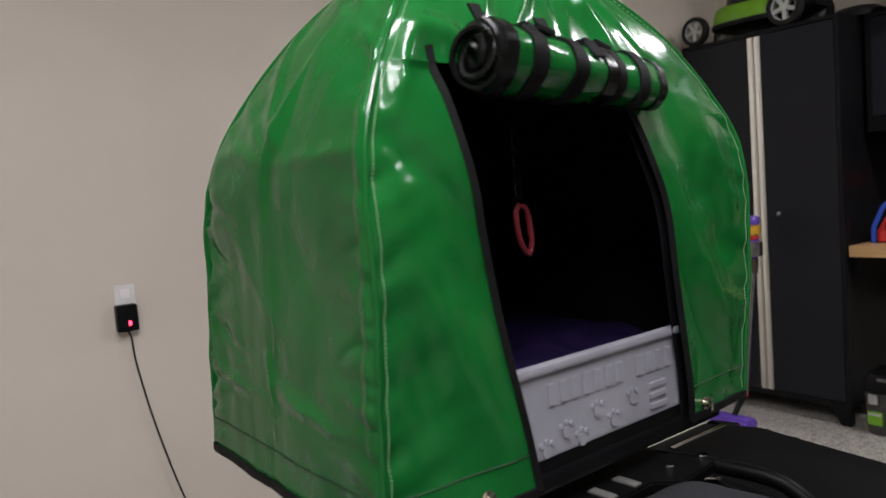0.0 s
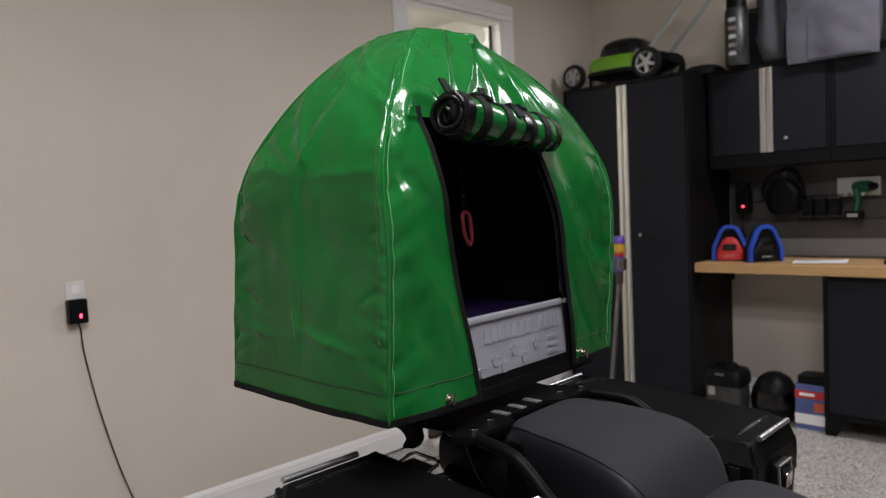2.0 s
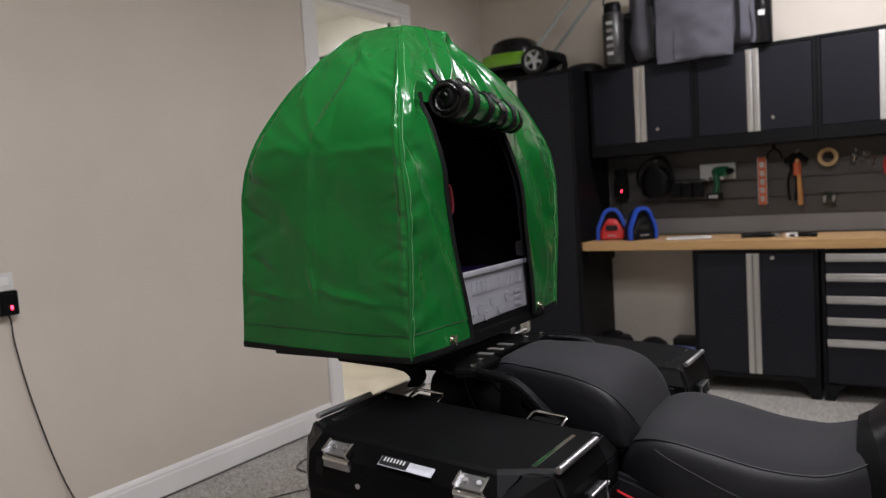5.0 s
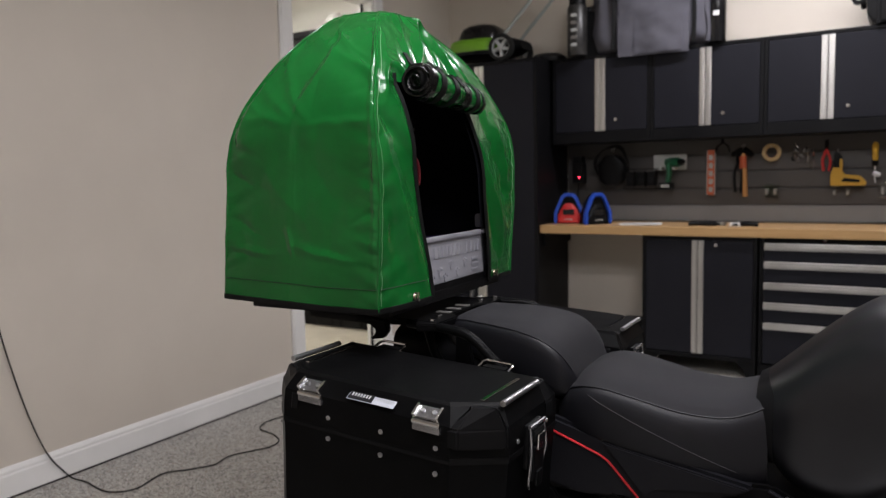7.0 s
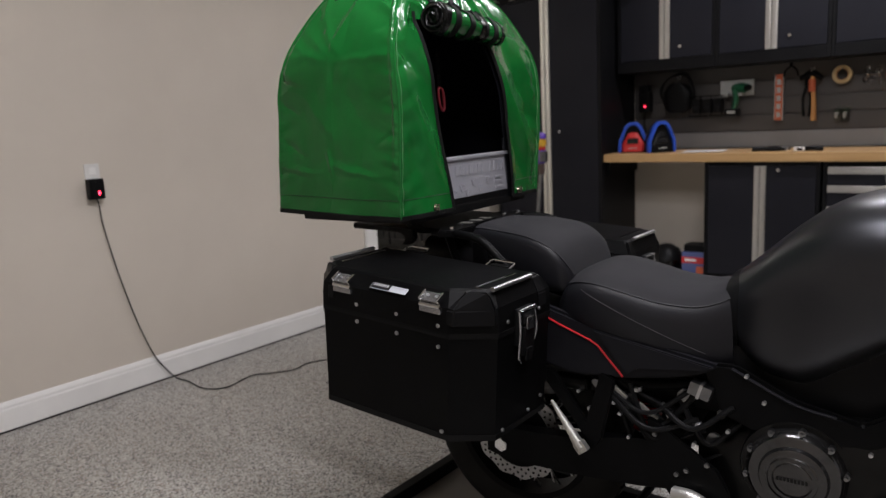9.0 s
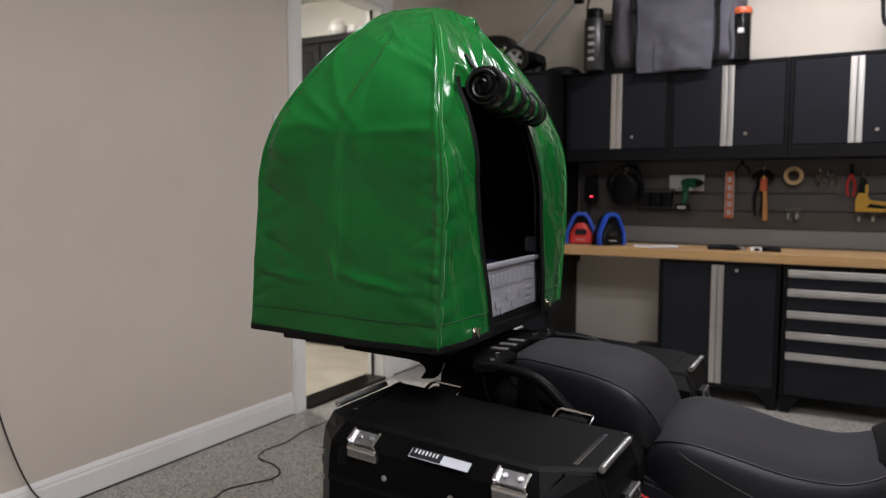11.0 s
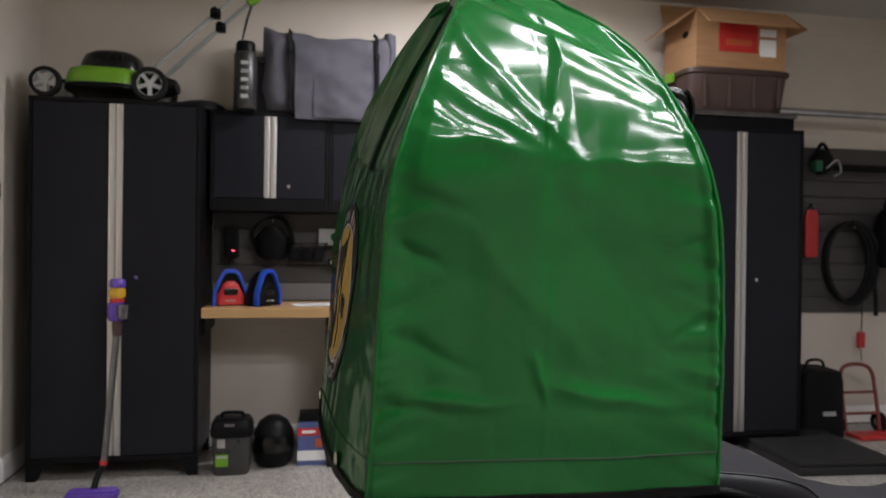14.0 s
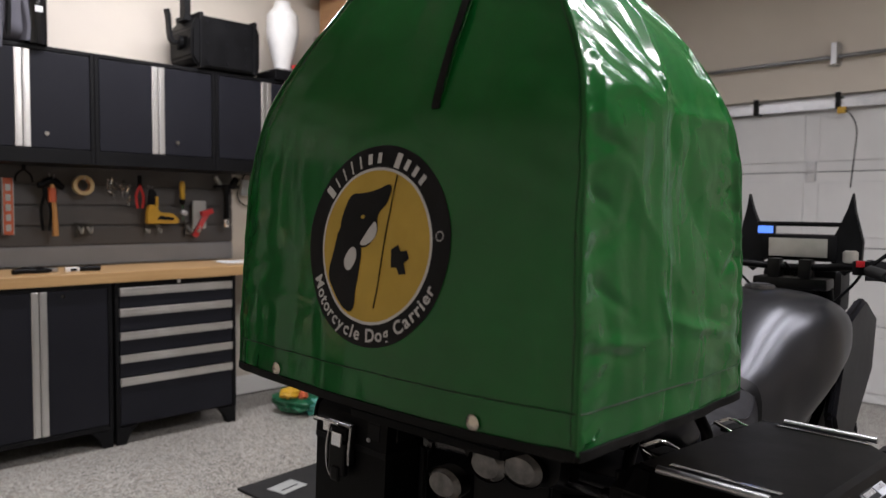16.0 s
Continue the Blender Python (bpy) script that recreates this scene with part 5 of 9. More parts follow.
for y, z in ((-0.06, 0.05), (-0.03, 0.032), (0.005, 0.062), (0.04, 0.04), (0.085, 0.062), (-0.10, 0.034)):
    part("paw_mark", join(*[cyl(r, 0.004, (0.2105, y + dy, z + dz), "x", 12) for r, dy, dz in ((0.0085, 0, 0), (0.0038, -0.010, 0.010), (0.0038, 0, 0.0135), (0.0038, 0.010, 0.010))]), M_TRAY, tray)
for k in range(3):
    part("raised_bar", rbox(0.209, 0.2125, 0.125, 0.165, 0.034 + k * 0.016, 0.043 + k * 0.016, 0.0015), M_TRAY, tray)
part("blanket", grid(lambda u, v: Vector((-0.165 + 0.350 * u, -0.295 + 0.59 * v, 0.112 + 0.020 * noise.noise(Vector((u * 4, v * 6, 0))) + 0.01 * (1 - u))), 30, 40), M_PURPLE, carrier, "purple fleece blanket", "all")
part("base_board", join(rbox(-0.185, 0.238, -0.315, 0.315, -0.022, 0.006, 0.006), rbox(0.214, 0.236, -0.30, 0.30, 0.004, 0.024, 0.004)), M_BLACK, carrier, "black base board")
# tether on a chain inside
tether = part("tether", sweep([(-0.04, 0.12, 0.60), (-0.03, 0.124, 0.45)], 0.0016, 5), M_ENGINE, carrier, "thin chain")
for k in range(9):
    lk = lathe([(0.0058, -0.0012), (0.0075, 0), (0.0058, 0.0012)], (0, 0, 0), "x" if k % 2 else "y", 12, True)
    part("chain_link", xform(lk, Matrix.Translation((-0.03, 0.124, 0.432 - k * 0.011)) @ Matrix.Diagonal((1, 1, 1.5, 1))), M_ENGINE, tether, smooth=True)
# carabiner and gate are coloured darker for the shade under the roll
part("carabiner", xform(sweep([(0, 0, 0), (0.002, -0.011, -0.012), (0.003, -0.012, -0.050), (0.003, 0, -0.072), (0.003, 0.011, -0.052), (0.002, 0.011, -0.012), (0, 0, 0)], 0.0042, 8), Matrix.Translation((-0.03, 0.124, 0.335)) @ Matrix.Rotation(radians(8), 4, "X")), M_CLIPRED, tether, "red carabiner, its colour dimmed for shade", smooth=True)
tether.location = (0.185, -0.162, 0.022)
part("carabiner_gate", sweep([(-0.027, 0.138, 0.318), (-0.027, 0.141, 0.288)], 0.0046, 8), M_CLIPRED, tether, "carabiner gate, its colour dimmed for shade", smooth=True)

# ---- motorcycle ----
BO = Vector((1.70, 2.367, 0.0))
M_LENS = varied("ribbed_lamp_lens", (0.10, 0.10, 0.10), (0.22, 0.21, 0.20), 0.2, 0.4, scale=30, fine=120, bump=0.3)
CY = BO.y
bike = thing("motorcycle", pose(0.95, 2.295, 0, 0, 0, 3.0) @ pose(0.695, 0, 0) @ Matrix.Diagonal((1, 1, 0.977, 1)), "matt dark grey touring motorcycle parked on a low stand", "motorcycle")


def bpart(name, bm, mat, label="", smooth=True, parent=None):
    xform(bm, Matrix.Translation(-BO))
    return part(name, bm, mat, parent or bike, label, smooth)


def body_rings(x0, x1, n, top, low, half, power, count=36, lean=0.0):
    """Cross-sections of a moulded body along x, given its top, bottom and half width."""
    rings = []
    for k in range(n + 1):
        x = x0 + (x1 - x0) * k / n
        zt, zb, w = lerp_table(x, top), lerp_table(x, low), lerp_table(x, half)
        p = power(x) if callable(power) else power
        ring = []
        for y, z in oval(0, (zt + zb) / 2, w, (zt - zb) / 2, count, p):
            ring.append((x + lean * (z - zb), CY + y, z))
        rings.append(ring)
    return rings


def pad(x0, x1, n, top, half, low, power, inset, lift):
    """The cloth top of a seat: the crown of the body's section, lifted off it."""
    def f(u, v):
        x = x0 + (x1 - x0) * v
        zt, zb, w = lerp_table(x, top), lerp_table(x, low), lerp_table(x, half)
        y = (2 * u - 1) * w * inset
        h = (1 - min(1.0, abs(y / w)) ** power) ** (1 / power)
        return Vector((x, CY + y, (zt + zb) / 2 + (zt - zb) / 2 * h + lift))
    return grid(f, 24, n)


R_TOP = [(1.160, 0.80), (1.185, 0.850), (1.22, 0.874), (1.27, 0.882), (1.35, 0.868), (1.44, 0.848), (1.52, 0.844), (1.58, 0.858), (1.62, 0.878)]
R_LOW = [(1.16, 0.735), (1.22, 0.705), (1.40, 0.655), (1.56, 0.610), (1.62, 0.63)]
R_HALF = [(1.16, 0.135), (1.20, 0.168), (1.32, 0.184), (1.45, 0.174), (1.55, 0.152), (1.62, 0.128)]
seat = bpart("rider_seat", loft(body_rings(1.162, 1.618, 40, R_TOP, R_LOW, R_HALF, 3.4, 48)), M_SEATS, "dark vinyl rider seat with cloth top")
bpart("seat_cover", pad(1.172, 1.612, 40, R_TOP, R_HALF, R_LOW, 3.4, 0.90, 0.0022), M_SEAT, "dark grey woven cloth top", "all", seat)
for sg in (-1, 1):
    bpart("seat_seam", sweep([(x, CY + sg * (lerp_table(x, R_HALF) * 0.905), (lerp_table(x, R_TOP) + lerp_table(x, R_LOW)) / 2 + (lerp_table(x, R_TOP) - lerp_table(x, R_LOW)) / 2 * (1 - 0.905 ** 3.4) ** (1 / 3.4) + 0.0025) for x in [1.18 + 0.43 * k / 20 for k in range(21)]], 0.0018, 5, rounded=False), M_SEATS, "", True, seat)
    bpart("seat_seam", sweep([(x, CY + sg * (lerp_table(x, R_HALF) * (1 - abs((2 * z - lerp_table(x, R_TOP) - lerp_table(x, R_LOW)) / (lerp_table(x, R_TOP) - lerp_table(x, R_LOW))) ** 3.4) ** (1 / 3.4) + 0.0004), z) for x, z in [(1.245 + 0.315 * k / 24, 0.838 - 0.142 * (k / 24) ** 0.95) for k in range(25)]], 0.0007, 5, rounded=False), M_SEATTHREAD, "thin pale stitch line", True, seat)
P_TOP = [(0.845, 0.950), (0.868, 0.978), (0.95, 0.990), (1.05, 0.985), (1.11, 0.974), (1.145, 0.958), (1.175, 0.928), (1.198, 0.885), (1.210, 0.858)]
P_LOW = [(0.845, 0.905), (0.95, 0.868), (1.05, 0.836), (1.15, 0.805), (1.210, 0.805)]
P_HALF = [(0.845, 0.090), (0.868, 0.112), (0.95, 0.136), (1.05, 0.154), (1.13, 0.164), (1.18, 0.156), (1.210, 0.132)]
pil = bpart("pillion_seat", loft(body_rings(0.846, 1.209, 40, P_TOP, P_LOW, P_HALF, 4.6, 48)), M_SEATS, "dark vinyl pillion seat with cloth top")
for sg in (-1, 1):
    bpart("seat_seam", sweep([(x, CY + sg * (lerp_table(x, P_HALF) * 0.93), (lerp_table(x, P_TOP) + lerp_table(x, P_LOW)) / 2 + (lerp_table(x, P_TOP) - lerp_table(x, P_LOW)) / 2 * (1 - 0.93 ** 4.6) ** (1 / 4.6) + 0.0018) for x in [0.87 + 0.325 * k / 24 for k in range(25)]], 0.0015, 5, rounded=False), M_SEATS, "", True, pil)
bpart("seat_cover", pad(0.855, 1.206, 40, P_TOP, P_HALF, P_LOW, 4.6, 0.93, 0.0022), M_SEAT, "dark grey woven cloth top", "all", pil)

T_TOP = [(1.605, 0.885), (1.66, 0.935), (1.735, 1.005), (1.80, 1.055), (1.87, 1.087), (1.96, 1.100), (2.08, 1.090), (2.22, 1.05)]
T_LOW = [(1.605, 0.705), (1.68, 0.640), (1.76, 0.625), (1.86, 0.685), (1.98, 0.765), (2.10, 0.83), (2.22, 0.87)]
T_HALF = [(1.605, 0.115), (1.66, 0.155), (1.75, 0.185), (1.85, 0.222), (1.98, 0.245), (2.10, 0.235), (2.22, 0.18)]
tank = bpart("fuel_tank", loft(body_rings(1.605, 2.22, 44, T_TOP, T_LOW, T_HALF, 2.7, 48)), M_TANK, "matt dark grey fuel tank")
bpart("tank_rear_trim", loft(body_rings(1.592, 1.628, 4, [(1.59, 0.878), (1.63, 0.902)], [(1.59, 0.69), (1.63, 0.68)], [(1.59, 0.118), (1.63, 0.136)], 2.8)), M_BLACK, "black trim between seat and tank", True, tank)
bpart("filler_cap", join(cyl(0.045, 0.012, (1.97, CY, 1.104), "z", 28, bevel=0.003), cyl(0.030, 0.006, (1.97, CY, 1.112), "z", 24, bevel=0.002)), M_DULL, "round fuel cap", True, tank)

# side panels with a red pinstripe
for sg in (-1, 1):
    y0, y1 = CY + sg * 0.150, CY + sg * 0.178
    panel = bpart("side_panel", plate([(1.045, 0.812), (1.20, 0.765), (1.29, 0.738), (1.42, 0.712), (1.60, 0.678), (1.57, 0.655), (1.50, 0.632), (1.37, 0.607), (1.22, 0.595), (1.10, 0.62)], min(y0, y1), max(y0, y1), "y", 0.008), M_PANEL, "dark grey plastic side panel")
    bpart("pinstripe", sweep([(1.055, y1 + sg * 0.001, 0.786), (1.18, y1 + sg * 0.001, 0.735), (1.272, y1 + sg * 0.001, 0.700), (1.292, y1 + sg * 0.001, 0.688), (1.36, y1 + sg * 0.001, 0.612)], 0.0032, 6, rounded=False), M_RED, "red pinstripe", True, panel)
    bpart("panel_crease", plate([(1.28, 0.732), (1.59, 0.674), (1.57, 0.662), (1.40, 0.640), (1.375, 0.618)], y1 - 0.004 if sg > 0 else y1 - 0.007, y1 + 0.007 if sg > 0 else y1 + 0.004, "y", 0.003), M_PANEL, "satin grey fin", True, panel)
    # frame beam, from below the tank to the steering head
    bpart("frame_beam", plate([(1.55, 0.675), (1.63, 0.680), (1.76, 0.615), (1.90, 0.585), (2.10, 0.72), (2.28, 0.93), (2.30, 0.85), (2.08, 0.60), (1.88, 0.50), (1.72, 0.50), (1.60, 0.55)], min(CY + sg * 0.135, CY + sg * 0.160), max(CY + sg * 0.135, CY + sg * 0.160), "y", 0.008), M_POWDER, "black frame beam")
    bpart("frame_edge", sweep([(1.625, CY + sg * 0.162, 0.672), (1.76, CY + sg * 0.162, 0.608), (1.85, CY + sg * 0.162, 0.590)], 0.0045, 6), M_PANEL, "worn frame edge")
    bpart("heel_plate", plate([(1.425, 0.515), (1.45, 0.505), (1.60, 0.405), (1.63, 0.35), (1.62, 0.27), (1.52, 0.26), (1.44, 0.36), (1.42, 0.45)], min(CY + sg * 0.165, CY + sg * 0.178), max(CY + sg * 0.165, CY + sg * 0.178), "y", 0.004), M_POWDER, "black heel plate")
    for x, z in ((1.50, 0.372), (1.525, 0.388), (1.445, 0.47), (1.575, 0.415), (1.60, 0.30)):
        bpart("bolt", cyl(0.0065, 0.010, (x, CY + sg * 0.180, z), "y", 8, bevel=0.0015), M_DULL, "bright bolt", False)
    bpart("subframe_tube", sweep([(1.60, CY + sg * 0.13, 0.62), (1.35, CY + sg * 0.13, 0.585), (1.10, CY + sg * 0.13, 0.70), (0.72, CY + sg * 0.12, 0.86)], 0.014, 10), M_POWDER)
    bpart("subframe_tube", sweep([(1.52, CY + sg * 0.125, 0.50), (1.30, CY + sg * 0.135, 0.60), (1.05, CY + sg * 0.13, 0.80)], 0.012, 10), M_POWDER)
    # passenger footrest hanger
    bpart("hanger", plate([(1.10, 0.60), (1.135, 0.565), (1.26, 0.405), (1.285, 0.40), (1.30, 0.425), (1.34, 0.60), (1.30, 0.62), (1.255, 0.47), (1.16, 0.60)], min(CY + sg * 0.165, CY + sg * 0.180), max(CY + sg * 0.165, CY + sg * 0.180), "y", 0.004), M_POWDER, "black footrest hanger")
    bpart("footrest", join(sweep([(1.158, CY + sg * 0.188, 0.512), (1.25, CY + sg * 0.200, 0.395)], lambda t: 0.005 + 0.011 * t, 10, rounded=False), xform(rbox(-0.016, 0.016, -0.010, 0.010, -0.016, 0.016, 0.004), Matrix.Translation((1.25, CY + sg * 0.200, 0.398)) @ Matrix.Rotation(radians(52), 4, "Y"))), M_CAST, "folded aluminium footrest")
    bpart("rider_footrest", join(rbox(1.505, 1.60, CY + sg * 0.19 - 0.01, CY + sg * 0.19 + 0.01, 0.285, 0.30, 0.004), cyl(0.015, 0.11, (1.56, CY + sg * 0.24, 0.295), "y", 12, bevel=0.003)), M_CAST, "aluminium rider footrest")
    # grab rail
    bpart("grab_rail", sweep([(0.78, CY + sg * 0.178, 0.972), (0.87, CY + sg * 0.198, 0.973), (0.945, CY + sg * 0.214, 0.968), (0.985, CY + sg * 0.220, 0.952), (1.030, CY + sg * 0.222, 0.912), (1.075, CY + sg * 0.215, 0.866), (1.105, CY + sg * 0.190, 0.815), (1.12, CY + sg * 0.160, 0.775)], 0.0122, 12), M_POWDER, "black tubular grab rail")
    bpart("rail_stay", sweep([(0.84, CY + sg * 0.19, 0.965), (0.85, CY + sg * 0.165, 0.89), (0.88, CY + sg * 0.14, 0.83)], 0.012, 10), M_POWDER)
    bpart("rail_stay", plate([(0.905, 0.968), (0.935, 0.966), (0.955, 0.86), (0.925, 0.84), (0.90, 0.88)], min(CY + sg * 0.150, CY + sg * 0.162), max(CY + sg * 0.150, CY + sg * 0.162), "y", 0.003), M_POWDER, "black rail bracket", False)
    bpart("pannier_rack", sweep([(0.70, CY + sg * 0.225, 0.90), (0.70, CY + sg * 0.235, 0.62), (0.76, CY + sg * 0.235, 0.58), (1.12, CY + sg * 0.235, 0.58), (1.16, CY + sg * 0.235, 0.64), (1.16, CY + sg * 0.225, 0.86)], 0.009, 8), M_POWDER, "black pannier rack tube")

# rear rack and tail
rack = bpart("rear_rack", join(plate([(0.45, 2.20), (0.45, 2.54), (0.66, 2.56), (0.80, 2.54), (0.835, 2.60), (0.875, 2.58), (0.880, 2.46), (0.850, 2.43), (0.850, 2.30), (0.880, 2.27), (0.875, 2.15), (0.835, 2.13), (0.80, 2.19), (0.66, 2.17)], 0.966, 0.984, "z", 0.003)), M_POWDER, "black steel luggage rack plate", False)
for x, y in ((0.855, 2.175), (0.855, 2.555), (0.70, 2.25), (0.70, 2.48), (0.84, 2.24), (0.84, 2.49)):
    bpart("rack_bolt", cyl(0.009, 0.008, (x, y, 0.988), "z", 8, bevel=0.0015), M_CHROME, "bright bolt", False, rack)
for x, y in ((0.822, 2.30), (0.822, 2.355), (0.822, 2.41), (0.62, 2.30), (0.62, 2.43)):
    bpart("rack_slot", rbox(x - 0.02, x + 0.02, y - 0.008, y + 0.008, 0.984, 0.9865), M_CAST, "bright slot edge", False, rack)
bpart("rack_latch", join(plate([(0.655, 0.995), (0.745, 0.985), (0.75, 0.960), (0.735, 0.940), (0.70, 0.935), (0.715, 0.958), (0.70, 0.972), (0.655, 0.980)], CY - 0.235, CY - 0.215, "y", 0.003), plate([(0.70, 1.01), (0.75, 1.0), (0.78, 0.985), (0.72, 0.985)], CY - 0.222, CY - 0.212, "y", 0.002)), M_POWDER, "black clamp under the carrier", False)
bpart("tail_body", loft(body_rings(0.69, 1.0, 16, [(0.50, 0.945), (0.7, 0.945), (1.0, 0.93)], [(0.50, 0.915), (0.62, 0.86), (0.75, 0.80), (1.0, 0.72)], [(0.50, 0.05), (0.62, 0.10), (1.0, 0.13)], 3.2)), M_BLACK, "black tail section")
for y, z in ((2.515, 0.785), (2.405, 0.852), (2.325, 0.862)):
    bpart("lamp_lens", xform(lathe([(0.0, -0.012), (0.03, -0.010), (0.040, 0.0), (0.038, 0.006), (0, 0.008)], (0, 0, 0), "x", 24), Matrix.Translation((0.675, y, z)) @ Matrix.Diagonal((1, 1.1, 0.8, 1))), M_LENS, "pale ribbed lamp lens")
    bpart("lamp_shell", xform(lathe([(0.043, -0.004), (0.040, 0.03), (0.02, 0.05), (0, 0.052)], (0, 0, 0), "x", 24), Matrix.Translation((0.675, y, z)) @ Matrix.Diagonal((1, 1.1, 0.8, 1))), M_BLACK, "black lamp shell")
for sg in (-1, 1):
    bpart("indicator", join(sweep([(0.72, CY + sg * 0.10, 0.845), (0.70, CY + sg * 0.20, 0.85)], 0.009, 8, rounded=False), xform(lathe([(0, -0.026), (0.014, -0.02), (0.019, 0), (0.014, 0.02), (0, 0.026)], seg=18), Matrix.Translation((0.70, CY + sg * 0.215, 0.85)) @ Matrix.Rotation(radians(90), 4, "X"))), M_SHADE, "dark smoked indicator")
bpart("mudguard", loft(body_rings(0.70, 1.20, 16, [(0.70, 0.80), (0.8, 0.80), (1.2, 0.72)], [(0.70, 0.66), (0.8, 0.68), (1.2, 0.66)], [(0.70, 0.07), (1.2, 0.09)], 3.0)), M_BLACK, "black rear mudguard")
bpart("plate_holder", plate([(0.70, 0.92), (0.745, 0.92), (0.715, 0.55), (0.68, 0.56)], CY - 0.09, CY + 0.09, "y", 0.004), M_BLACK, "black number plate holder", False)
bpart("rack_clip", join(rbox(0.615, 0.685, 2.775, 2.86, 0.862, 0.868, 0.002), rbox(0.63, 0.67, 2.80, 2.845, 0.835, 0.864, 0.004)), M_CHROME, "bright steel clip", False)


def wheel(cx, cz, r_out, width, rim_r, disc_sides, disc_r, spokes, name):
    w = bpart(name, join(lathe([(rim_r - 0.012, -width * 0.36), (rim_r + 0.004, -width * 0.40), (rim_r + 0.010, -width * 0.33), (rim_r - 0.010, -width * 0.16), (rim_r - 0.010, width * 0.16), (rim_r + 0.010, width * 0.33), (rim_r + 0.004, width * 0.40), (rim_r - 0.012, width * 0.36), (rim_r - 0.020, 0)], (cx, CY, cz), "y", 56, True)), M_POWDER, "black spoked wheel")
    prof = [(rim_r + 0.004, -width * 0.38)]
    for k in range(9):
        an = math.pi * k / 8
        prof.append((r_out - width * 0.5 * (1 - math.sin(an)) * 0.72 - 0.004, -width * 0.5 * math.cos(an)))
    prof.append((rim_r + 0.004, width * 0.38))
    bpart("tyre", lathe(prof, (cx, CY, cz), "y", 64), M_RUBBER, "black treaded tyre", True, w)
    blocks = []
    for k in range(40):
        an = 2 * math.pi * k / 40
        for off, ww in ((-0.30, 0.16), (0.0, 0.2), (0.30, 0.16)):
            b = rbox(-0.014, 0.014, (off - ww / 2) * width, (off + ww / 2) * width, -0.004, 0.005)
            tilt = 0.0 if off == 0 else math.copysign(0.35, off)
            rr = r_out - 0.004 - (abs(off) * width) ** 2 * 5.2
            xform(b, Matrix.Translation((cx, CY, cz)) @ Matrix.Rotation(an + (0.5 * math.pi / 40 if off else 0), 4, "Y") @ Matrix.Translation((0, 0, rr)) @ Matrix.Rotation(-tilt, 4, "X"))
            blocks.append(b)
    bpart("tread", join(*blocks), M_RUBBER, "rubber tread blocks", False, w)
    bpart("hub", lathe([(0.02, -0.10), (0.045, -0.09), (0.055, -0.06), (0.04, -0.03), (0.04, 0.03), (0.055, 0.06), (0.045, 0.09), (0.02, 0.10)], (cx, CY, cz), "y", 28), M_ENGINE, "", True, w)
    for k in range(spokes):
        an = 2 * math.pi * k / spokes
        sgn = 1 if k % 2 else -1
        an2 = an + (0.55 if (k // 2) % 2 else -0.55)
        p0 = (cx + 0.045 * math.cos(an2), CY + sgn * 0.065, cz + 0.045 * math.sin(an2))
        p1 = (cx + (rim_r - 0.015) * math.cos(an), CY + sgn * 0.012, cz + (rim_r - 0.015) * math.sin(an))
        bpart("spoke", sweep([p0, p1], 0.0026, 5, rounded=False), M_STEEL, "", False, w)
    for sg in disc_sides:
        ring = []
        n = 72
        for k in range(n):
            wav = 0.004 * math.sin(12 * 2 * math.pi * k / n)
            an = 2 * math.pi * k / n
            ring.append((math.cos(an), math.sin(an), disc_r + wav))
        y0 = CY + sg * 0.085
        bm = bmesh.new()
        rows = []
        for rad, yy in ((1.0, -0.0025), (1.0, 0.0025), (0.72, 0.0025), (0.72, -0.0025)):
            rows.append([bm.verts.new((cx + c * (q if rad == 1.0 else disc_r * rad), y0 + yy, cz + s * (q if rad == 1.0 else disc_r * rad))) for c, s, q in ring])
        for a, b in zip(rows, rows[1:] + rows[:1]):
            for k in range(n):
                bm.faces.new((a[k], a[(k + 1) % n], b[(k + 1) % n], b[k]))
        bmesh.ops.recalc_face_normals(bm, faces=bm.faces[:])
        bpart("brake_disc", bm, M_STEEL, "drilled steel brake disc", False, w)
        holes = [cyl(0.0042, 0.0066, (cx + disc_r * f * math.cos(2 * math.pi * (k + o) / 30), y0, cz + disc_r * f * math.sin(2 * math.pi * (k + o) / 30)), "y", 8) for f, o in ((0.80, 0), (0.88, 0.5), (0.95, 0)) for k in range(30)]
        bpart("disc_holes", join(*holes), M_BLACK, "dark drilled holes", False, w)
        bpart("disc_carrier", lathe([(0.05, -0.004), (disc_r * 0.74, -0.004), (disc_r * 0.74, 0.004), (0.05, 0.004)], (cx, y0, cz), "y", 36, True), M_POWDER, "", False, w)
    return w


RW = (0.985, 0.335)
wheel(*RW, 0.335, 0.15, 0.225, (-1,), 0.150, 36, "rear_wheel")
wheel(2.52, 0.335, 0.335, 0.11, 0.250, (-1, 1), 0.155, 36, "front_wheel")
for sg in (-1, 1):
    bpart("swingarm", loft([[(x, CY + sg * (0.145 + dy), z + dz) for dy, dz in ((-0.022, -h), (0.022, -h), (0.022, h), (-0.022, h))] for x, z, h in ((0.93, 0.335, 0.035), (1.00, 0.335, 0.050), (1.20, 0.345, 0.055), (1.40, 0.375, 0.068), (1.52, 0.385, 0.06))]), M_POWDER, "black swingarm", False)
bpart("axle_nut", cyl(0.022, 0.02, (RW[0], CY - 0.175, RW[1]), "y", 6, bevel=0.002), M_CHROME, "bright axle nut", False)
bpart("brake_caliper", rbox(0.86, 0.94, CY - 0.155, CY - 0.07, 0.40, 0.47, 0.012), M_ENGINE, "dark brake caliper")
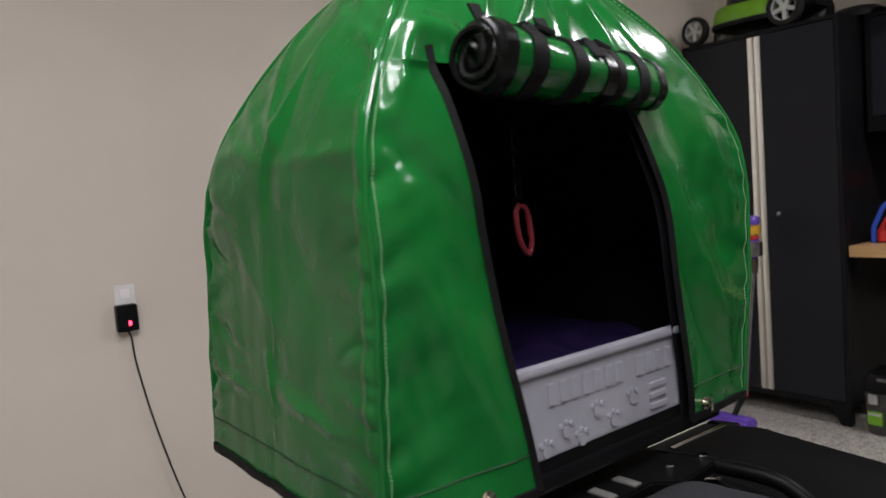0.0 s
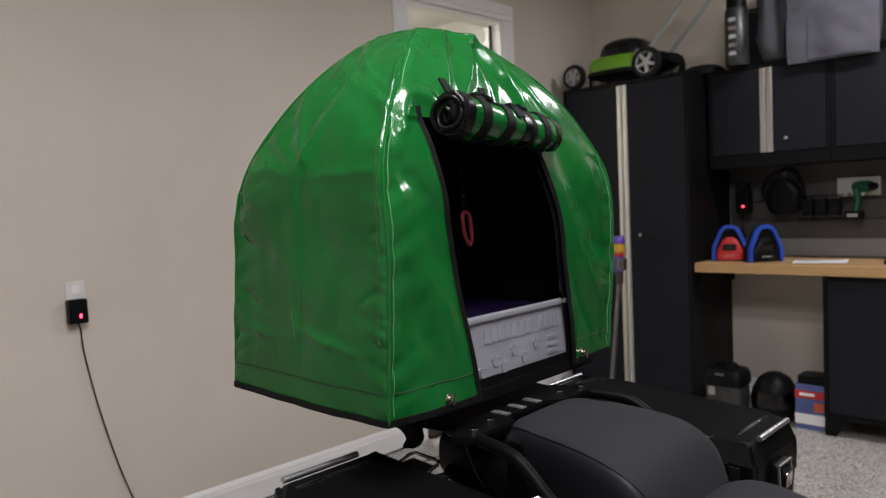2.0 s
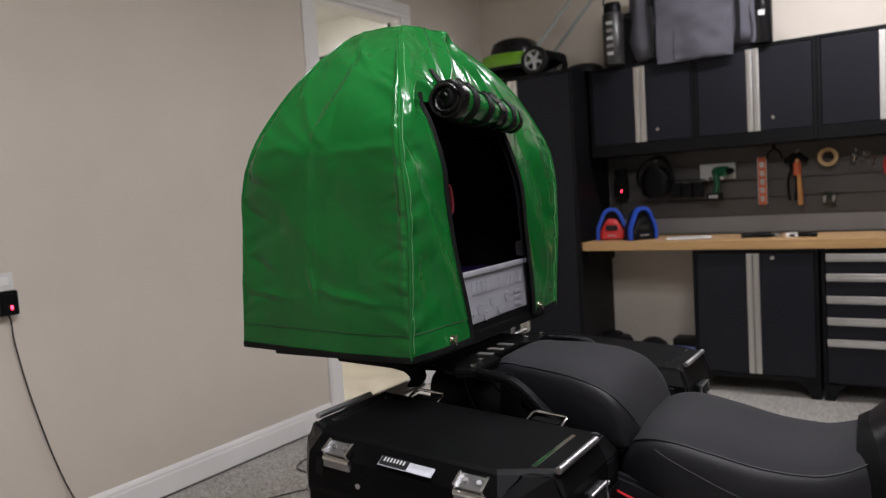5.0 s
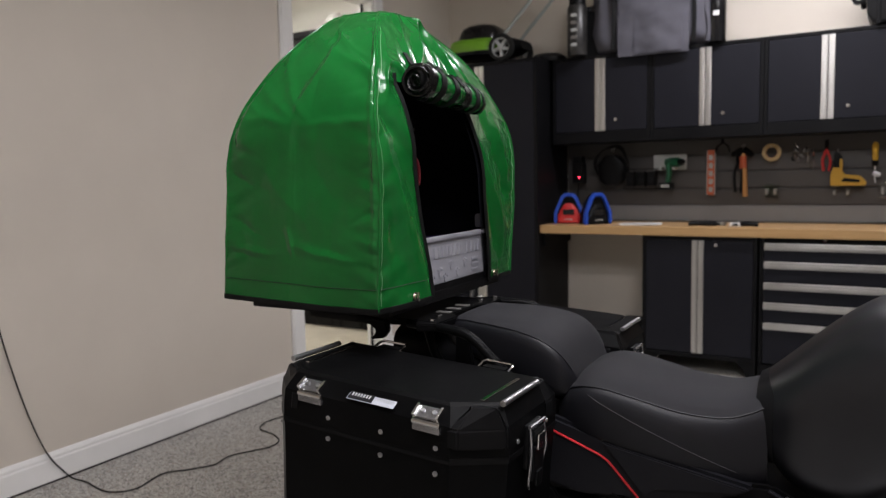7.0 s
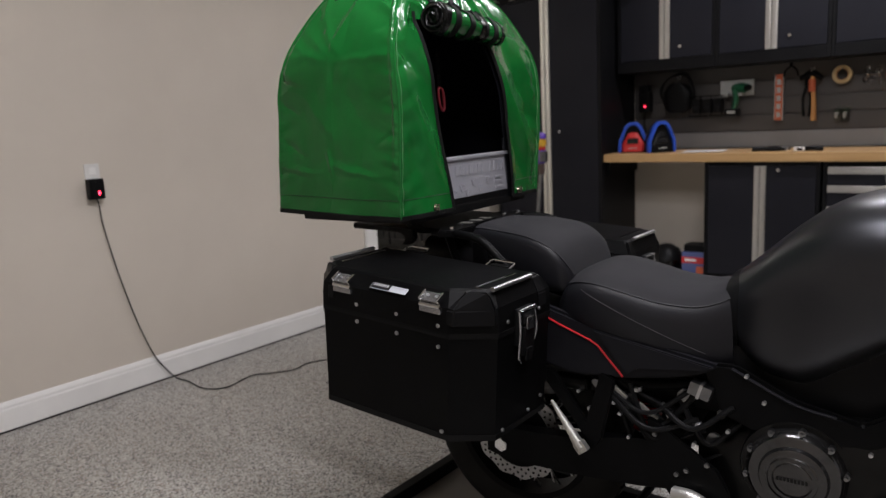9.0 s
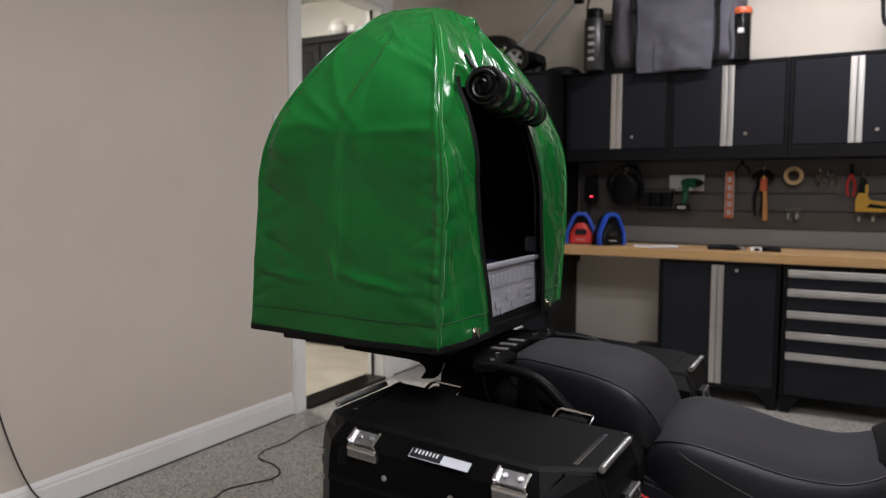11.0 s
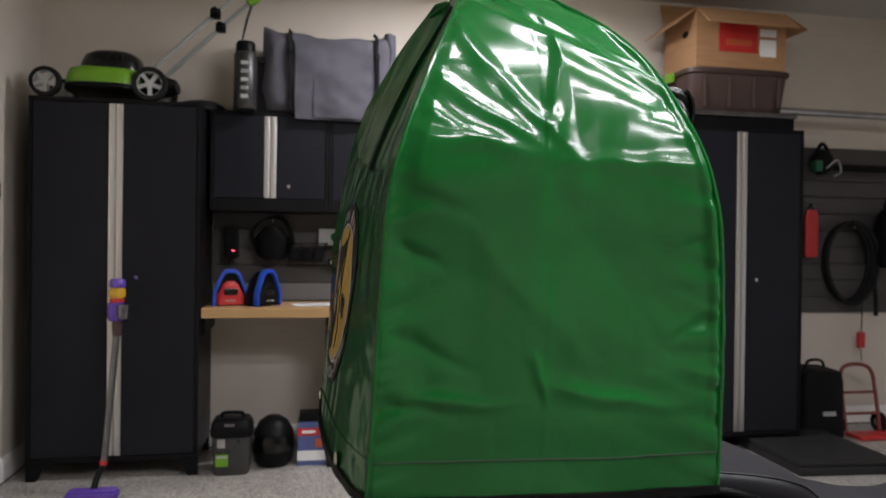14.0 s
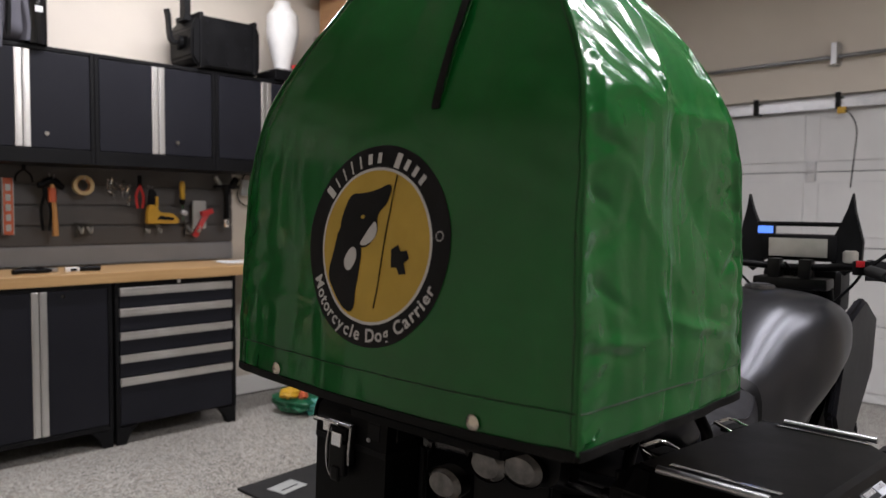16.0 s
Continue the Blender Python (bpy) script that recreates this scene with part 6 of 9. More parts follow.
bpart("shock_spring", join(*[lathe([(0.030, -0.006), (0.038, 0), (0.030, 0.006)], (1.36 + 0.002 * k, CY, 0.40 + 0.022 * k), "z", 16, True) for k in range(10)]), M_RED, "red shock spring")

# engine and mechanical parts
bpart("crankcase", loft(body_rings(1.54, 2.08, 14, [(1.54, 0.50), (1.70, 0.56), (1.95, 0.60), (2.08, 0.55)], [(1.54, 0.28), (1.70, 0.21), (1.95, 0.20), (2.08, 0.26)], [(1.54, 0.13), (1.75, 0.165), (2.0, 0.16), (2.08, 0.13)], 4.0)), M_ENGINE, "dark engine crankcase")
bpart("cylinder_block", join(*[xform(rbox(-0.11, 0.11, -0.11, 0.11, 0.024 * k, 0.024 * k + 0.014, 0.004), Matrix.Translation((1.94, CY, 0.56)) @ Matrix.Rotation(radians(14), 4, "Y")) for k in range(8)]), M_POWDER, "finned dark cylinder block", False)
CX, CZ, CR = 1.772, 0.440, 0.81
cover = bpart("clutch_cover", lathe([(r * CR, d) for r, d in ((0.0, -0.034), (0.075, -0.034), (0.088, -0.030), (0.094, -0.020), (0.120, -0.016), (0.130, -0.006), (0.136, 0.010), (0.136, 0.030))], (CX, CY - 0.175, CZ), "y", 56), M_COVER, "polished dark round clutch cover")
for k in range(10):
    an = 2 * math.pi * k / 10 + 0.2
    bx, bz = CX + 0.132 * CR * math.cos(an), CZ + 0.132 * CR * math.sin(an)
    bpart("cover_bolt", join(cyl(0.0050, 0.016, (bx, CY - 0.184, bz), "y", 6, bevel=0.001), cyl(0.0080, 0.022, (bx, CY - 0.172, bz), "y", 12, bevel=0.002)), M_DULL, "steel cover bolt", False, cover)
bpart("cover_mark", join(*[rbox(CX - 0.034 + 0.0077 * k, CX - 0.0285 + 0.0077 * k, CY - 0.2110, CY - 0.2085, CZ - 0.005, CZ + 0.005) for k in range(9)]), M_ENGINE, "plain bars of a cast maker's mark", False, cover)
for rr in (0.050 * CR, 0.066 * CR):
    bpart("cover_ring", lathe([(rr, -0.0025), (rr + 0.003, 0), (rr, 0.0025)], (CX, CY - 0.209, CZ), "y", 40, True), M_COVER, "", True, cover)
bpart("cover_rim", lathe([(0.108, -0.004), (0.122, -0.004), (0.126, 0.004), (0.126, 0.02)], (CX, CY - 0.158, CZ), "y", 48), M_ENGINE, "dark cover flange", True, cover)
bpart("side_cover", lathe([(0.0, -0.02), (0.06, -0.02), (0.075, -0.012), (0.08, 0.01), (0.08, 0.03)], (1.985, CY - 0.165, 0.36), "y", 36), M_ENGINE, "dark engine side cover")
bpart("airbox", rbox(1.50, 2.16, CY - 0.115, CY + 0.115, 0.53, 0.80, 0.03), M_BLACK, "black airbox under the tank")
bpart("battery_box", rbox(1.22, 1.52, CY - 0.10, CY + 0.10, 0.52, 0.78, 0.02), M_BLACK, "black battery box")
bpart("sump", rbox(1.62, 2.0, CY - 0.13, CY + 0.13, 0.17, 0.23, 0.02), M_ENGINE, "dark sump")
bpart("exhaust_pipe", sweep([(2.06, CY - 0.10, 0.62), (2.17, CY - 0.11, 0.52), (2.18, CY - 0.11, 0.30), (2.05, CY - 0.10, 0.17), (1.6, CY - 0.06, 0.16), (1.35, CY + 0.10, 0.24)], 0.024, 14), M_STEEL, "steel exhaust pipe")
bpart("muffler", loft([[(x, CY + 0.20 + r * math.cos(2 * math.pi * k / 24), z + r * math.sin(2 * math.pi * k / 24)) for k in range(24)] for x, z, r in ((1.36, 0.26, 0.03), (1.28, 0.29, 0.055), (0.95, 0.40, 0.062), (0.80, 0.45, 0.058))]), M_STEEL, "steel muffler")
res = bpart("brake_reservoir", xform(rbox(-0.028, 0.028, -0.017, 0.017, -0.018, 0.018, 0.007), Matrix.Translation((1.555, CY - 0.165, 0.607)) @ Matrix.Rotation(radians(18), 4, "Y")), M_DULL, "cast alloy brake cylinder")
bpart("reservoir_band", xform(rbox(-0.004, 0.004, -0.019, 0.019, -0.020, 0.020, 0.002), Matrix.Translation((1.555, CY - 0.165, 0.607)) @ Matrix.Rotation(radians(18), 4, "Y")), M_STEEL, "", True, res)
bpart("brake_cylinder", cyl(0.022, 0.10, (1.20, CY - 0.14, 0.56), "x", 16, bevel=0.004), M_ENGINE, "dark cylinder")
bpart("brake_pedal", sweep([(1.50, CY - 0.195, 0.325), (1.55, CY - 0.205, 0.33), (1.61, CY - 0.21, 0.30), (1.64, CY - 0.21, 0.24), (1.65, CY - 0.21, 0.17)], lambda t: 0.020 - 0.006 * t, 12), M_CAST, "cast aluminium brake pedal")
bpart("stand_spring", join(*[lathe([(0.009, -0.003), (0.013, 0), (0.009, 0.003)], (1.40 + 0.007 * k, CY - 0.17, 0.20 - 0.0012 * k), "x", 10, True) for k in range(18)]), M_STEEL, "coiled stand spring")
bpart("centre_stand", join(sweep([(1.48, CY - 0.14, 0.25), (1.36, CY - 0.17, 0.20), (1.20, CY - 0.19, 0.16)], 0.016, 10), sweep([(1.48, CY + 0.14, 0.25), (1.36, CY + 0.17, 0.20), (1.20, CY + 0.19, 0.16)], 0.016, 10), sweep([(1.36, CY - 0.17, 0.20), (1.36, CY + 0.17, 0.20)], 0.012, 8)), M_POWDER, "folded centre stand")
rnd = random.Random(7)
for k in range(11):
    x0, z0 = 1.30 + rnd.random() * 0.25, 0.50 + rnd.random() * 0.09
    x1, z1 = x0 + 0.10 + rnd.random() * 0.18, 0.42 + rnd.random() * 0.18
    y0 = CY - 0.12 - rnd.random() * 0.05
    bpart("hose", sweep([(x0, y0, z0), ((x0 + x1) / 2, y0 - 0.02, min(z0, z1) - 0.03 - 0.03 * rnd.random()), (x1, y0 + 0.01, z1)], 0.005 + 0.004 * rnd.random(), 8), M_BLACK, "black rubber hose")
for x, z in ((1.33, 0.53), (1.40, 0.48), (1.46, 0.55), (1.50, 0.50), (1.37, 0.44), (1.62, 0.51), (1.54, 0.46), (1.26, 0.50), (1.70, 0.60), (1.66, 0.66), (1.92, 0.52), (2.0, 0.44), (1.23, 0.545)):
    bpart("fastener", cyl(0.0052, 0.014, (x, CY - 0.165, z), "y", 6, bevel=0.001), M_STEEL, "bright fastener", False)
for x, z in ((1.34, 0.565), (1.42, 0.52)):
    bpart("bracket", xform(rbox(-0.03, 0.03, -0.004, 0.004, -0.006, 0.006, 0.002), Matrix.Translation((x, CY - 0.16, z)) @ Matrix.Rotation(radians(38), 4, "Y")), M_CAST, "bright small bracket", False)

for x, z, turn in ((1.345, 0.500, 30), (1.42, 0.455, -20), (1.475, 0.520, 60), (1.545, 0.505, 10), (1.60, 0.545, -35), (1.39, 0.575, 80)):
    bpart("hose_clamp", xform(join(lathe([(0.0095, -0.005), (0.0115, -0.005), (0.0115, 0.005), (0.0095, 0.005)], (0, 0, 0), "x", 16, True), rbox(-0.005, 0.005, -0.016, -0.010, -0.005, 0.005, 0.001)), Matrix.Translation((x, CY - 0.150, z)) @ Matrix.Rotation(radians(turn), 4, "Y")), M_STEEL, "steel hose clamp", False)
for x, z, w, h, turn in ((1.285, 0.565, 0.026, 0.010, 40), (1.365, 0.535, 0.018, 0.016, -15), (1.44, 0.50, 0.030, 0.008, 20), (1.505, 0.575, 0.020, 0.012, -50), (1.58, 0.475, 0.016, 0.014, 10)):
    bpart("linkage", xform(plate([(-w, -h), (-w * 0.4, -h * 1.5), (w, -h * 0.6), (w * 0.9, h), (0, h * 1.3), (-w * 0.8, h * 0.6)], -0.006, 0.006, "y", 0.002), Matrix.Translation((x, CY - 0.146, z)) @ Matrix.Rotation(radians(turn), 4, "Y")), M_DULL, "small worn metal linkage", False)

# front end
for sg in (-1, 1):
    bpart("shroud", plate([(1.98, 0.72), (2.10, 1.00), (2.30, 1.06), (2.46, 0.98), (2.42, 0.80), (2.20, 0.62), (2.05, 0.60)], min(CY + sg * 0.19, CY + sg * 0.225), max(CY + sg * 0.19, CY + sg * 0.225), "y", 0.012), M_PANEL, "dark grey radiator shroud")
    bpart("fork_leg", sweep([(2.30, CY + sg * 0.10, 1.08), (2.52, CY + sg * 0.10, 0.34)], lambda t: 0.024 if t < 0.5 else 0.029, 16, rounded=False), M_POWDER, "black fork leg")
    ear = [(0.168, 1.410), (0.178, 1.345), (0.203, 1.245), (0.200, 1.165), (0.150, 1.125), (0.085, 1.195), (0.126, 1.285), (0.152, 1.350)]
    bpart("screen_stay", plate([(CY + sg * a, b) for a, b in ear], 2.32, 2.345, "x", 0.002), M_BLACK, "pointed black screen support", False)
    bpart("grip", sweep([(2.075, CY + sg * 0.282, 1.165), (1.962, CY + sg * 0.352, 1.158)], 0.018, 14, rounded=False), M_RUBBER, "black rubber grip")
    bpart("bar_end", sweep([(1.962, CY + sg * 0.352, 1.158), (1.938, CY + sg * 0.367, 1.157)], 0.0105, 16, rounded=False), M_DULL, "bar end weight")
    bpart("lever", sweep([(2.125, CY + sg * 0.27, 1.165), (2.12, CY + sg * 0.33, 1.155), (2.01, CY + sg * 0.405, 1.15)], 0.006, 8), M_POWDER, "black lever")
    bpart("hand_guard", grid(lambda u, v: Vector((2.15 - 0.19 * u ** 1.5 + 0.05 * math.sin(math.pi * u) + 0.02 * v, CY + sg * (0.25 + 0.15 * u + 0.03 * math.sin(math.pi * u)), 1.128 + 0.066 * v * (1 - 0.35 * u))), 14, 8), M_BLACK, "black hand guard", "all")
    mir = bpart("mirror", xform(lathe([(0.0, -0.012), (0.05, -0.012), (0.062, -0.004), (0.062, 0.004), (0.045, 0.02), (0, 0.028)], seg=36), Matrix.Translation((2.19, CY + sg * 0.575, 1.337)) @ Matrix.Rotation(radians(90), 4, "Y") @ Matrix.Diagonal((0.72, 1.25, 1, 1))), M_BLACK, "black oval mirror")
    bpart("mirror_glass", xform(lathe([(0.0, 0), (0.056, 0), (0.056, 0.002), (0, 0.002)], seg=36), Matrix.Translation((2.176, CY + sg * 0.575, 1.337)) @ Matrix.Rotation(radians(90), 4, "Y") @ Matrix.Diagonal((0.72, 1.25, 1, 1))), M_MIRROR, "mirror glass", True, mir)
    bpart("mirror_stalk", sweep([(2.12, CY + sg * 0.262, 1.170), (2.17, CY + sg * 0.37, 1.26), (2.205, CY + sg * 0.520, 1.325)], 0.006, 8), M_POWDER, "", True, mir)
bpart("handlebar", sweep([(1.97, CY - 0.347, 1.158), (2.075, CY - 0.282, 1.165), (2.16, CY - 0.21, 1.168), (2.25, CY - 0.09, 1.155), (2.26, CY, 1.15), (2.25, CY + 0.09, 1.155), (2.16, CY + 0.21, 1.168), (2.075, CY + 0.282, 1.165), (1.97, CY + 0.347, 1.158)], 0.0125, 12), M_POWDER, "black handlebar tube")
bpart("bar_clamp", join(rbox(2.235, 2.285, CY - 0.07, CY - 0.03, 1.115, 1.18, 0.006), rbox(2.235, 2.285, CY + 0.03, CY + 0.07, 1.115, 1.18, 0.006), rbox(2.24, 2.33, CY - 0.12, CY + 0.12, 1.075, 1.115, 0.01)), M_ENGINE, "dark bar clamp and yoke")
bpart("cross_bar", sweep([(2.33, CY - 0.19, 1.30), (2.33, CY + 0.19, 1.30)], 0.008, 8, rounded=False), M_POWDER, "black cross bar")
bpart("dash", rbox(2.31, 2.36, CY - 0.13, CY + 0.12, 1.17, 1.265, 0.02), M_BLACK, "black instrument panel")
bpart("dash_glass", rbox(2.305, 2.311, CY - 0.10, CY + 0.09, 1.185, 1.25, 0.002), M_CAST, "bright instrument glass")
bpart("device", rbox(2.27, 2.29, CY + 0.06, CY + 0.12, 1.262, 1.298, 0.005), M_BLACK, "small mounted device")
bpart("device_screen", rbox(2.267, 2.2705, CY + 0.065, CY + 0.115, 1.267, 1.293), M_DISPLAY, "blue lit display")
bpart("switch", rbox(2.088, 2.128, CY - 0.275, CY - 0.228, 1.148, 1.193, 0.008), M_BLACK, "black switch block")
bpart("kill_switch", rbox(2.081, 2.091, CY - 0.263, CY - 0.240, 1.174, 1.194, 0.003), M_RED, "red kill switch")
bpart("fluid_reservoir", cyl(0.022, 0.04, (2.165, CY - 0.205, 1.20), "z", 16, bevel=0.004), M_CAST, "brake fluid reservoir")
bpart("headlamp", rbox(2.36, 2.50, CY - 0.13, CY + 0.13, 0.98, 1.15, 0.04, 3), M_BLACK, "black headlamp housing")
bpart("front_mudguard", grid(lambda u, v: Vector((2.52 + 0.38 * math.cos(radians(20 + 120 * u)), CY + 0.085 * (2 * v - 1), 0.335 + 0.375 * math.sin(radians(20 + 120 * u)) - 0.03 * abs(2 * v - 1) ** 2)), 24, 8), M_PANEL, "dark front mudguard", "all")
for k in range(3):
    bpart("cable", sweep([(2.20, CY - 0.24 + 0.24 * k, 1.17), (2.32, CY - 0.18 + 0.18 * k, 1.10), (2.30, CY - 0.08 + 0.08 * k, 0.98)], 0.005, 8), M_BLACK, "black control cable")


# ---- panniers ----
def make_pannier(name, label):
    """A black case: local x forward, y outwards (negative is the outer face), origin at the middle of its base."""
    pn = thing(name, pose(0, 0, 0), label, "pannier", "panniers")
    L, W, H = 0.272, 0.155, 0.275
    ch = 0.055

    def octagon(l, w, c):
        return [(-l + c, -w), (l - c * 1.6, -w), (l, -w + c * 1.3), (l, w), (-l, w), (-l, -w + c)]

    def shell(z0, z1, grow0, grow1):
        return loft([[(x * (1 + grow0), y * (1 + grow0), z0) for x, y in octagon(L, W, ch)], [(x * (1 + grow1), y * (1 + grow1), z1) for x, y in octagon(L, W, ch)]])

    body = part("body", shell(0.0, H, -0.02, 0.0), M_POWDER, pn, "black powder-coated aluminium box")
    part("bottom_guard", shell(-0.004, 0.012, -0.016, -0.012), M_BLACK, body, "black plastic corner guard")
    lid = part("lid", loft([[(x * g, y * g2, z) for x, y in octagon(L, W, ch)] for g, g2, z in ((1.006, 1.010, H + 0.004), (1.006, 1.010, 0.318), (0.995, 1.0, 0.350), (0.93, 0.86, 0.385), (0.90, 0.80, 0.391))]), M_POWDER, pn, "black lid with sloping edges")
    part("lid_rim", shell(H - 0.004, H + 0.010, 0.010, 0.010), M_BLACK, lid, "thin rubber seal")
    for sx in (-1, 1):
        for sy in (-1, 1):
            ix, iy, ox, oy = sx * (L - 0.095), sy * (W - 0.062), sx * (L + 0.0035), sy * (W + 0.0035)
            cut = 0.062 if sy < 0 else 0.02
            low = [(ix, oy), (ox - sx * cut * 1.2, oy), (ox, oy - sy * cut), (ox, iy)]
            ring0 = [(x, y, H + 0.030) for x, y in low] + [(ix, iy, H + 0.030)]
            ring1 = [(x - sx * 0.002, y - sy * 0.002, 0.346) for x, y in low] + [(ix, iy, 0.346)]
            ring2 = [(ix + sx * 0.030, oy - sy * 0.034, 0.386), (ox - sx * (cut * 0.8 + 0.018), oy - sy * 0.034, 0.391), (ox - sx * 0.022, oy - sy * (cut * 0.6 + 0.02), 0.391), (ox - sx * 0.022, iy, 0.386), (ix + sx * 0.030, iy, 0.386)]
            blk = loft([ring0, ring1, ring2])
            bmesh.ops.bevel(blk, geom=blk.edges[:], offset=0.004, segments=2, affect="EDGES")
            part("corner_block", blk, M_BLACK, lid, "moulded black corner", False)
        part("tie_bar", sweep([(sx * (L - 0.016), -0.084, 0.394), (sx * (L - 0.016), 0.085, 0.394)], 0.0065, 10, rounded=False), M_STEEL, lid, "bright steel tie-down bar", True)
        part("tie_bar", rbox(sx * (L - 0.058) - 0.0045, sx * (L - 0.058) + 0.0045, -0.085, 0.085, 0.386, 0.3945, 0.001), M_CHROME, lid, "bright edge strip")
    for x in (-0.145, 0.135):
        slope = Matrix.Translation((x, -0.1475, 0.3665)) @ Matrix.Rotation(radians(-58), 4, "X")
        latch = part("latch", rbox(x - 0.030, x + 0.030, -0.1625, -0.1535, 0.331, 0.347, 0.002), M_LATCH, lid, "shiny steel latch")
        part("latch_tongue", xform(rbox(-0.026, 0.026, -0.005, 0.002, -0.016, 0.014, 0.002), slope), M_LATCH, latch)
        part("latch_knuckle", cyl(0.0065, 0.060, (x, -0.160, 0.350), "x", 14, bevel=0.001), M_CHROME, latch, "", True)
        for dx in (-0.026, 0.026):
            part("latch_side", xform(rbox(dx - 0.0025, dx + 0.0025, -0.013, 0.0, -0.018, 0.012, 0.001), slope), M_CHROME, latch)
        for dx in (-0.013, 0.013):
            part("latch_screw", xform(cyl(0.0048, 0.005, (dx, -0.006, 0.0), "y", 10), slope), M_STEEL, latch)
        part("hinge", sweep([(x - 0.036, 0.125, 0.388), (x - 0.036, 0.150, 0.396), (x - 0.030, 0.162, 0.398), (x + 0.030, 0.162, 0.398), (x + 0.036, 0.150, 0.396), (x + 0.036, 0.125, 0.388)], 0.0035, 8, rounded=False), M_CHROME, lid, "bent chrome wire clip", True)
        part("hinge_plate", rbox(x - 0.028, x + 0.028, 0.126, 0.152, 0.382, 0.392, 0.003), M_POWDER, lid)
    STK = Matrix.Translation((0.002, -0.1455, 0.3685)) @ Matrix.Rotation(radians(-58), 4, "X")
    st = part("sticker", xform(rbox(-0.056, 0.056, -0.0008, 0.0008, -0.0138, 0.0138), STK), M_STICK, lid, "white and black label with plain bars")
    part("sticker_field", xform(join(rbox(-0.0545, 0.004, -0.0016, -0.0010, -0.0125, 0.0125)), STK), M_INK, st, "black half")
    part("sticker_bar", xform(join(*[rbox(-0.048 + 0.0068 * k, -0.0450 + 0.0068 * k, -0.0022, -0.0017, -0.0042, 0.0042) for k in range(7)]), STK), M_PRINT, st, "plain white bars")
    part("sticker_bar", xform(join(*[rbox(0.009 + 0.0063 * k, 0.0115 + 0.0063 * k, -0.0016, -0.0010, -0.0038, 0.0038) for k in range(7)]), STK), M_STEEL, st, "plain grey bars")
    # rivets on the outer face
    for x, z in ((-0.245, H - 0.03), (-0.245, 0.30), (-0.10, H - 0.018), (-0.10, 0.305), (0.03, H - 0.022), (0.03, 0.305), (0.155, H - 0.03), (0.155, 0.30), (-0.245, 0.02), (0.165, 0.02)):
        yy = -W - 0.001 if abs(x) < 0.2 else -W + 0.045
        part("rivet", cyl(0.0055, 0.006, (x if abs(x) < 0.2 else -0.262, yy, z), "y", 10, bevel=0.0015), M_STEEL, pn, "bright rivet")
    for y, z in ((-0.045, 0.305), (0.10, 0.305), (-0.06, 0.02), (0.06, 0.03), (0.12, 0.05)):
        part("rivet", cyl(0.0055, 0.006, (L + 0.002, y, z), "x", 10, bevel=0.0015), M_STEEL, pn, "bright rivet")
    # front lock and carrying handle
    for sx in (-1, 1):
        def end_box(a, b, *rest):
            return rbox(min(sx * a, sx * b), max(sx * a, sx * b), *rest)
        lk = part("lock_plate", join(end_box(L, L + 0.012, -0.015, 0.055, 0.232, 0.330, 0.005), end_box(L + 0.010, L + 0.020, -0.006, 0.046, 0.290, 0.318, 0.004)), M_BLACK, pn, "black lock with bright steel edges")
        part("lock_lever", join(end_box(L + 0.010, L + 0.022, -0.008, 0.048, 0.205, 0.284, 0.006), end_box(L + 0.018, L + 0.026, 0.006, 0.034, 0.190, 0.225, 0.005)), M_BLACK, lk, "black lock lever")
        part("lock_tongue", end_box(L + 0.020, L + 0.0265, 0.004, 0.038, 0.274, 0.308, 0.003), M_CHROME, lk, "bright tongue")
        part("lock_frame", sweep([(sx * (L + 0.014), -0.016, 0.326), (sx * (L + 0.014), 0.056, 0.326)], 0.0045, 8, rounded=False), M_LATCH, lk, "bright top edge", True)
        part("lock_frame", sweep([(sx * (L + 0.014), -0.014, 0.325), (sx * (L + 0.020), -0.018, 0.27), (sx * (L + 0.016), -0.016, 0.21), (sx * (L + 0.012), 0.0, 0.185)], 0.0030, 8), M_LATCH, lk, "bright side arm", True)
        part("lock_frame", sweep([(sx * (L + 0.014), 0.054, 0.325), (sx * (L + 0.020), 0.058, 0.27), (sx * (L + 0.016), 0.054, 0.235)], 0.0030, 8), M_LATCH, lk, "bright side arm", True)
    return pn


near = make_pannier("pannier", "black aluminium pannier with chrome latches and a white label")
near.matrix_basis = pose(0.859, 1.885, 0.527, 0, 3.6, 0.8) @ Matrix.Diagonal((1.03, 1.0, 0.945, 1.0))
far = copy_thing(near, pose(0.832, 2.705, 0.535, 0, -3.6, 180.8) @ Matrix.Diagonal((1.03, 1.0, 0.945, 1.0)))
tagged(far, "black aluminium pannier on the far side of the bike")

# low wheel stand
stand = thing("bike_stand", pose(-0.055, -0.072, 0), "low black steel wheel stand with a worn board", "stand")
part("board", rbox(0.575, 1.45, 2.13, 2.60, 0.0, 0.012), varied("worn_board", (0.085, 0.075, 0.065), (0.15, 0.13, 0.115), 0.38, scale=5, fine=80, bump=0.1), stand, "worn pale board")
for y in (2.115, 2.605):
    part("rail", rbox(0.55, 1.50, y - 0.018, y + 0.018, 0.0, 0.055, 0.004), M_POWDER, stand)
part("rail", rbox(0.545, 0.585, 2.135, 2.585, 0.0, 0.055, 0.004), M_POWDER, stand)

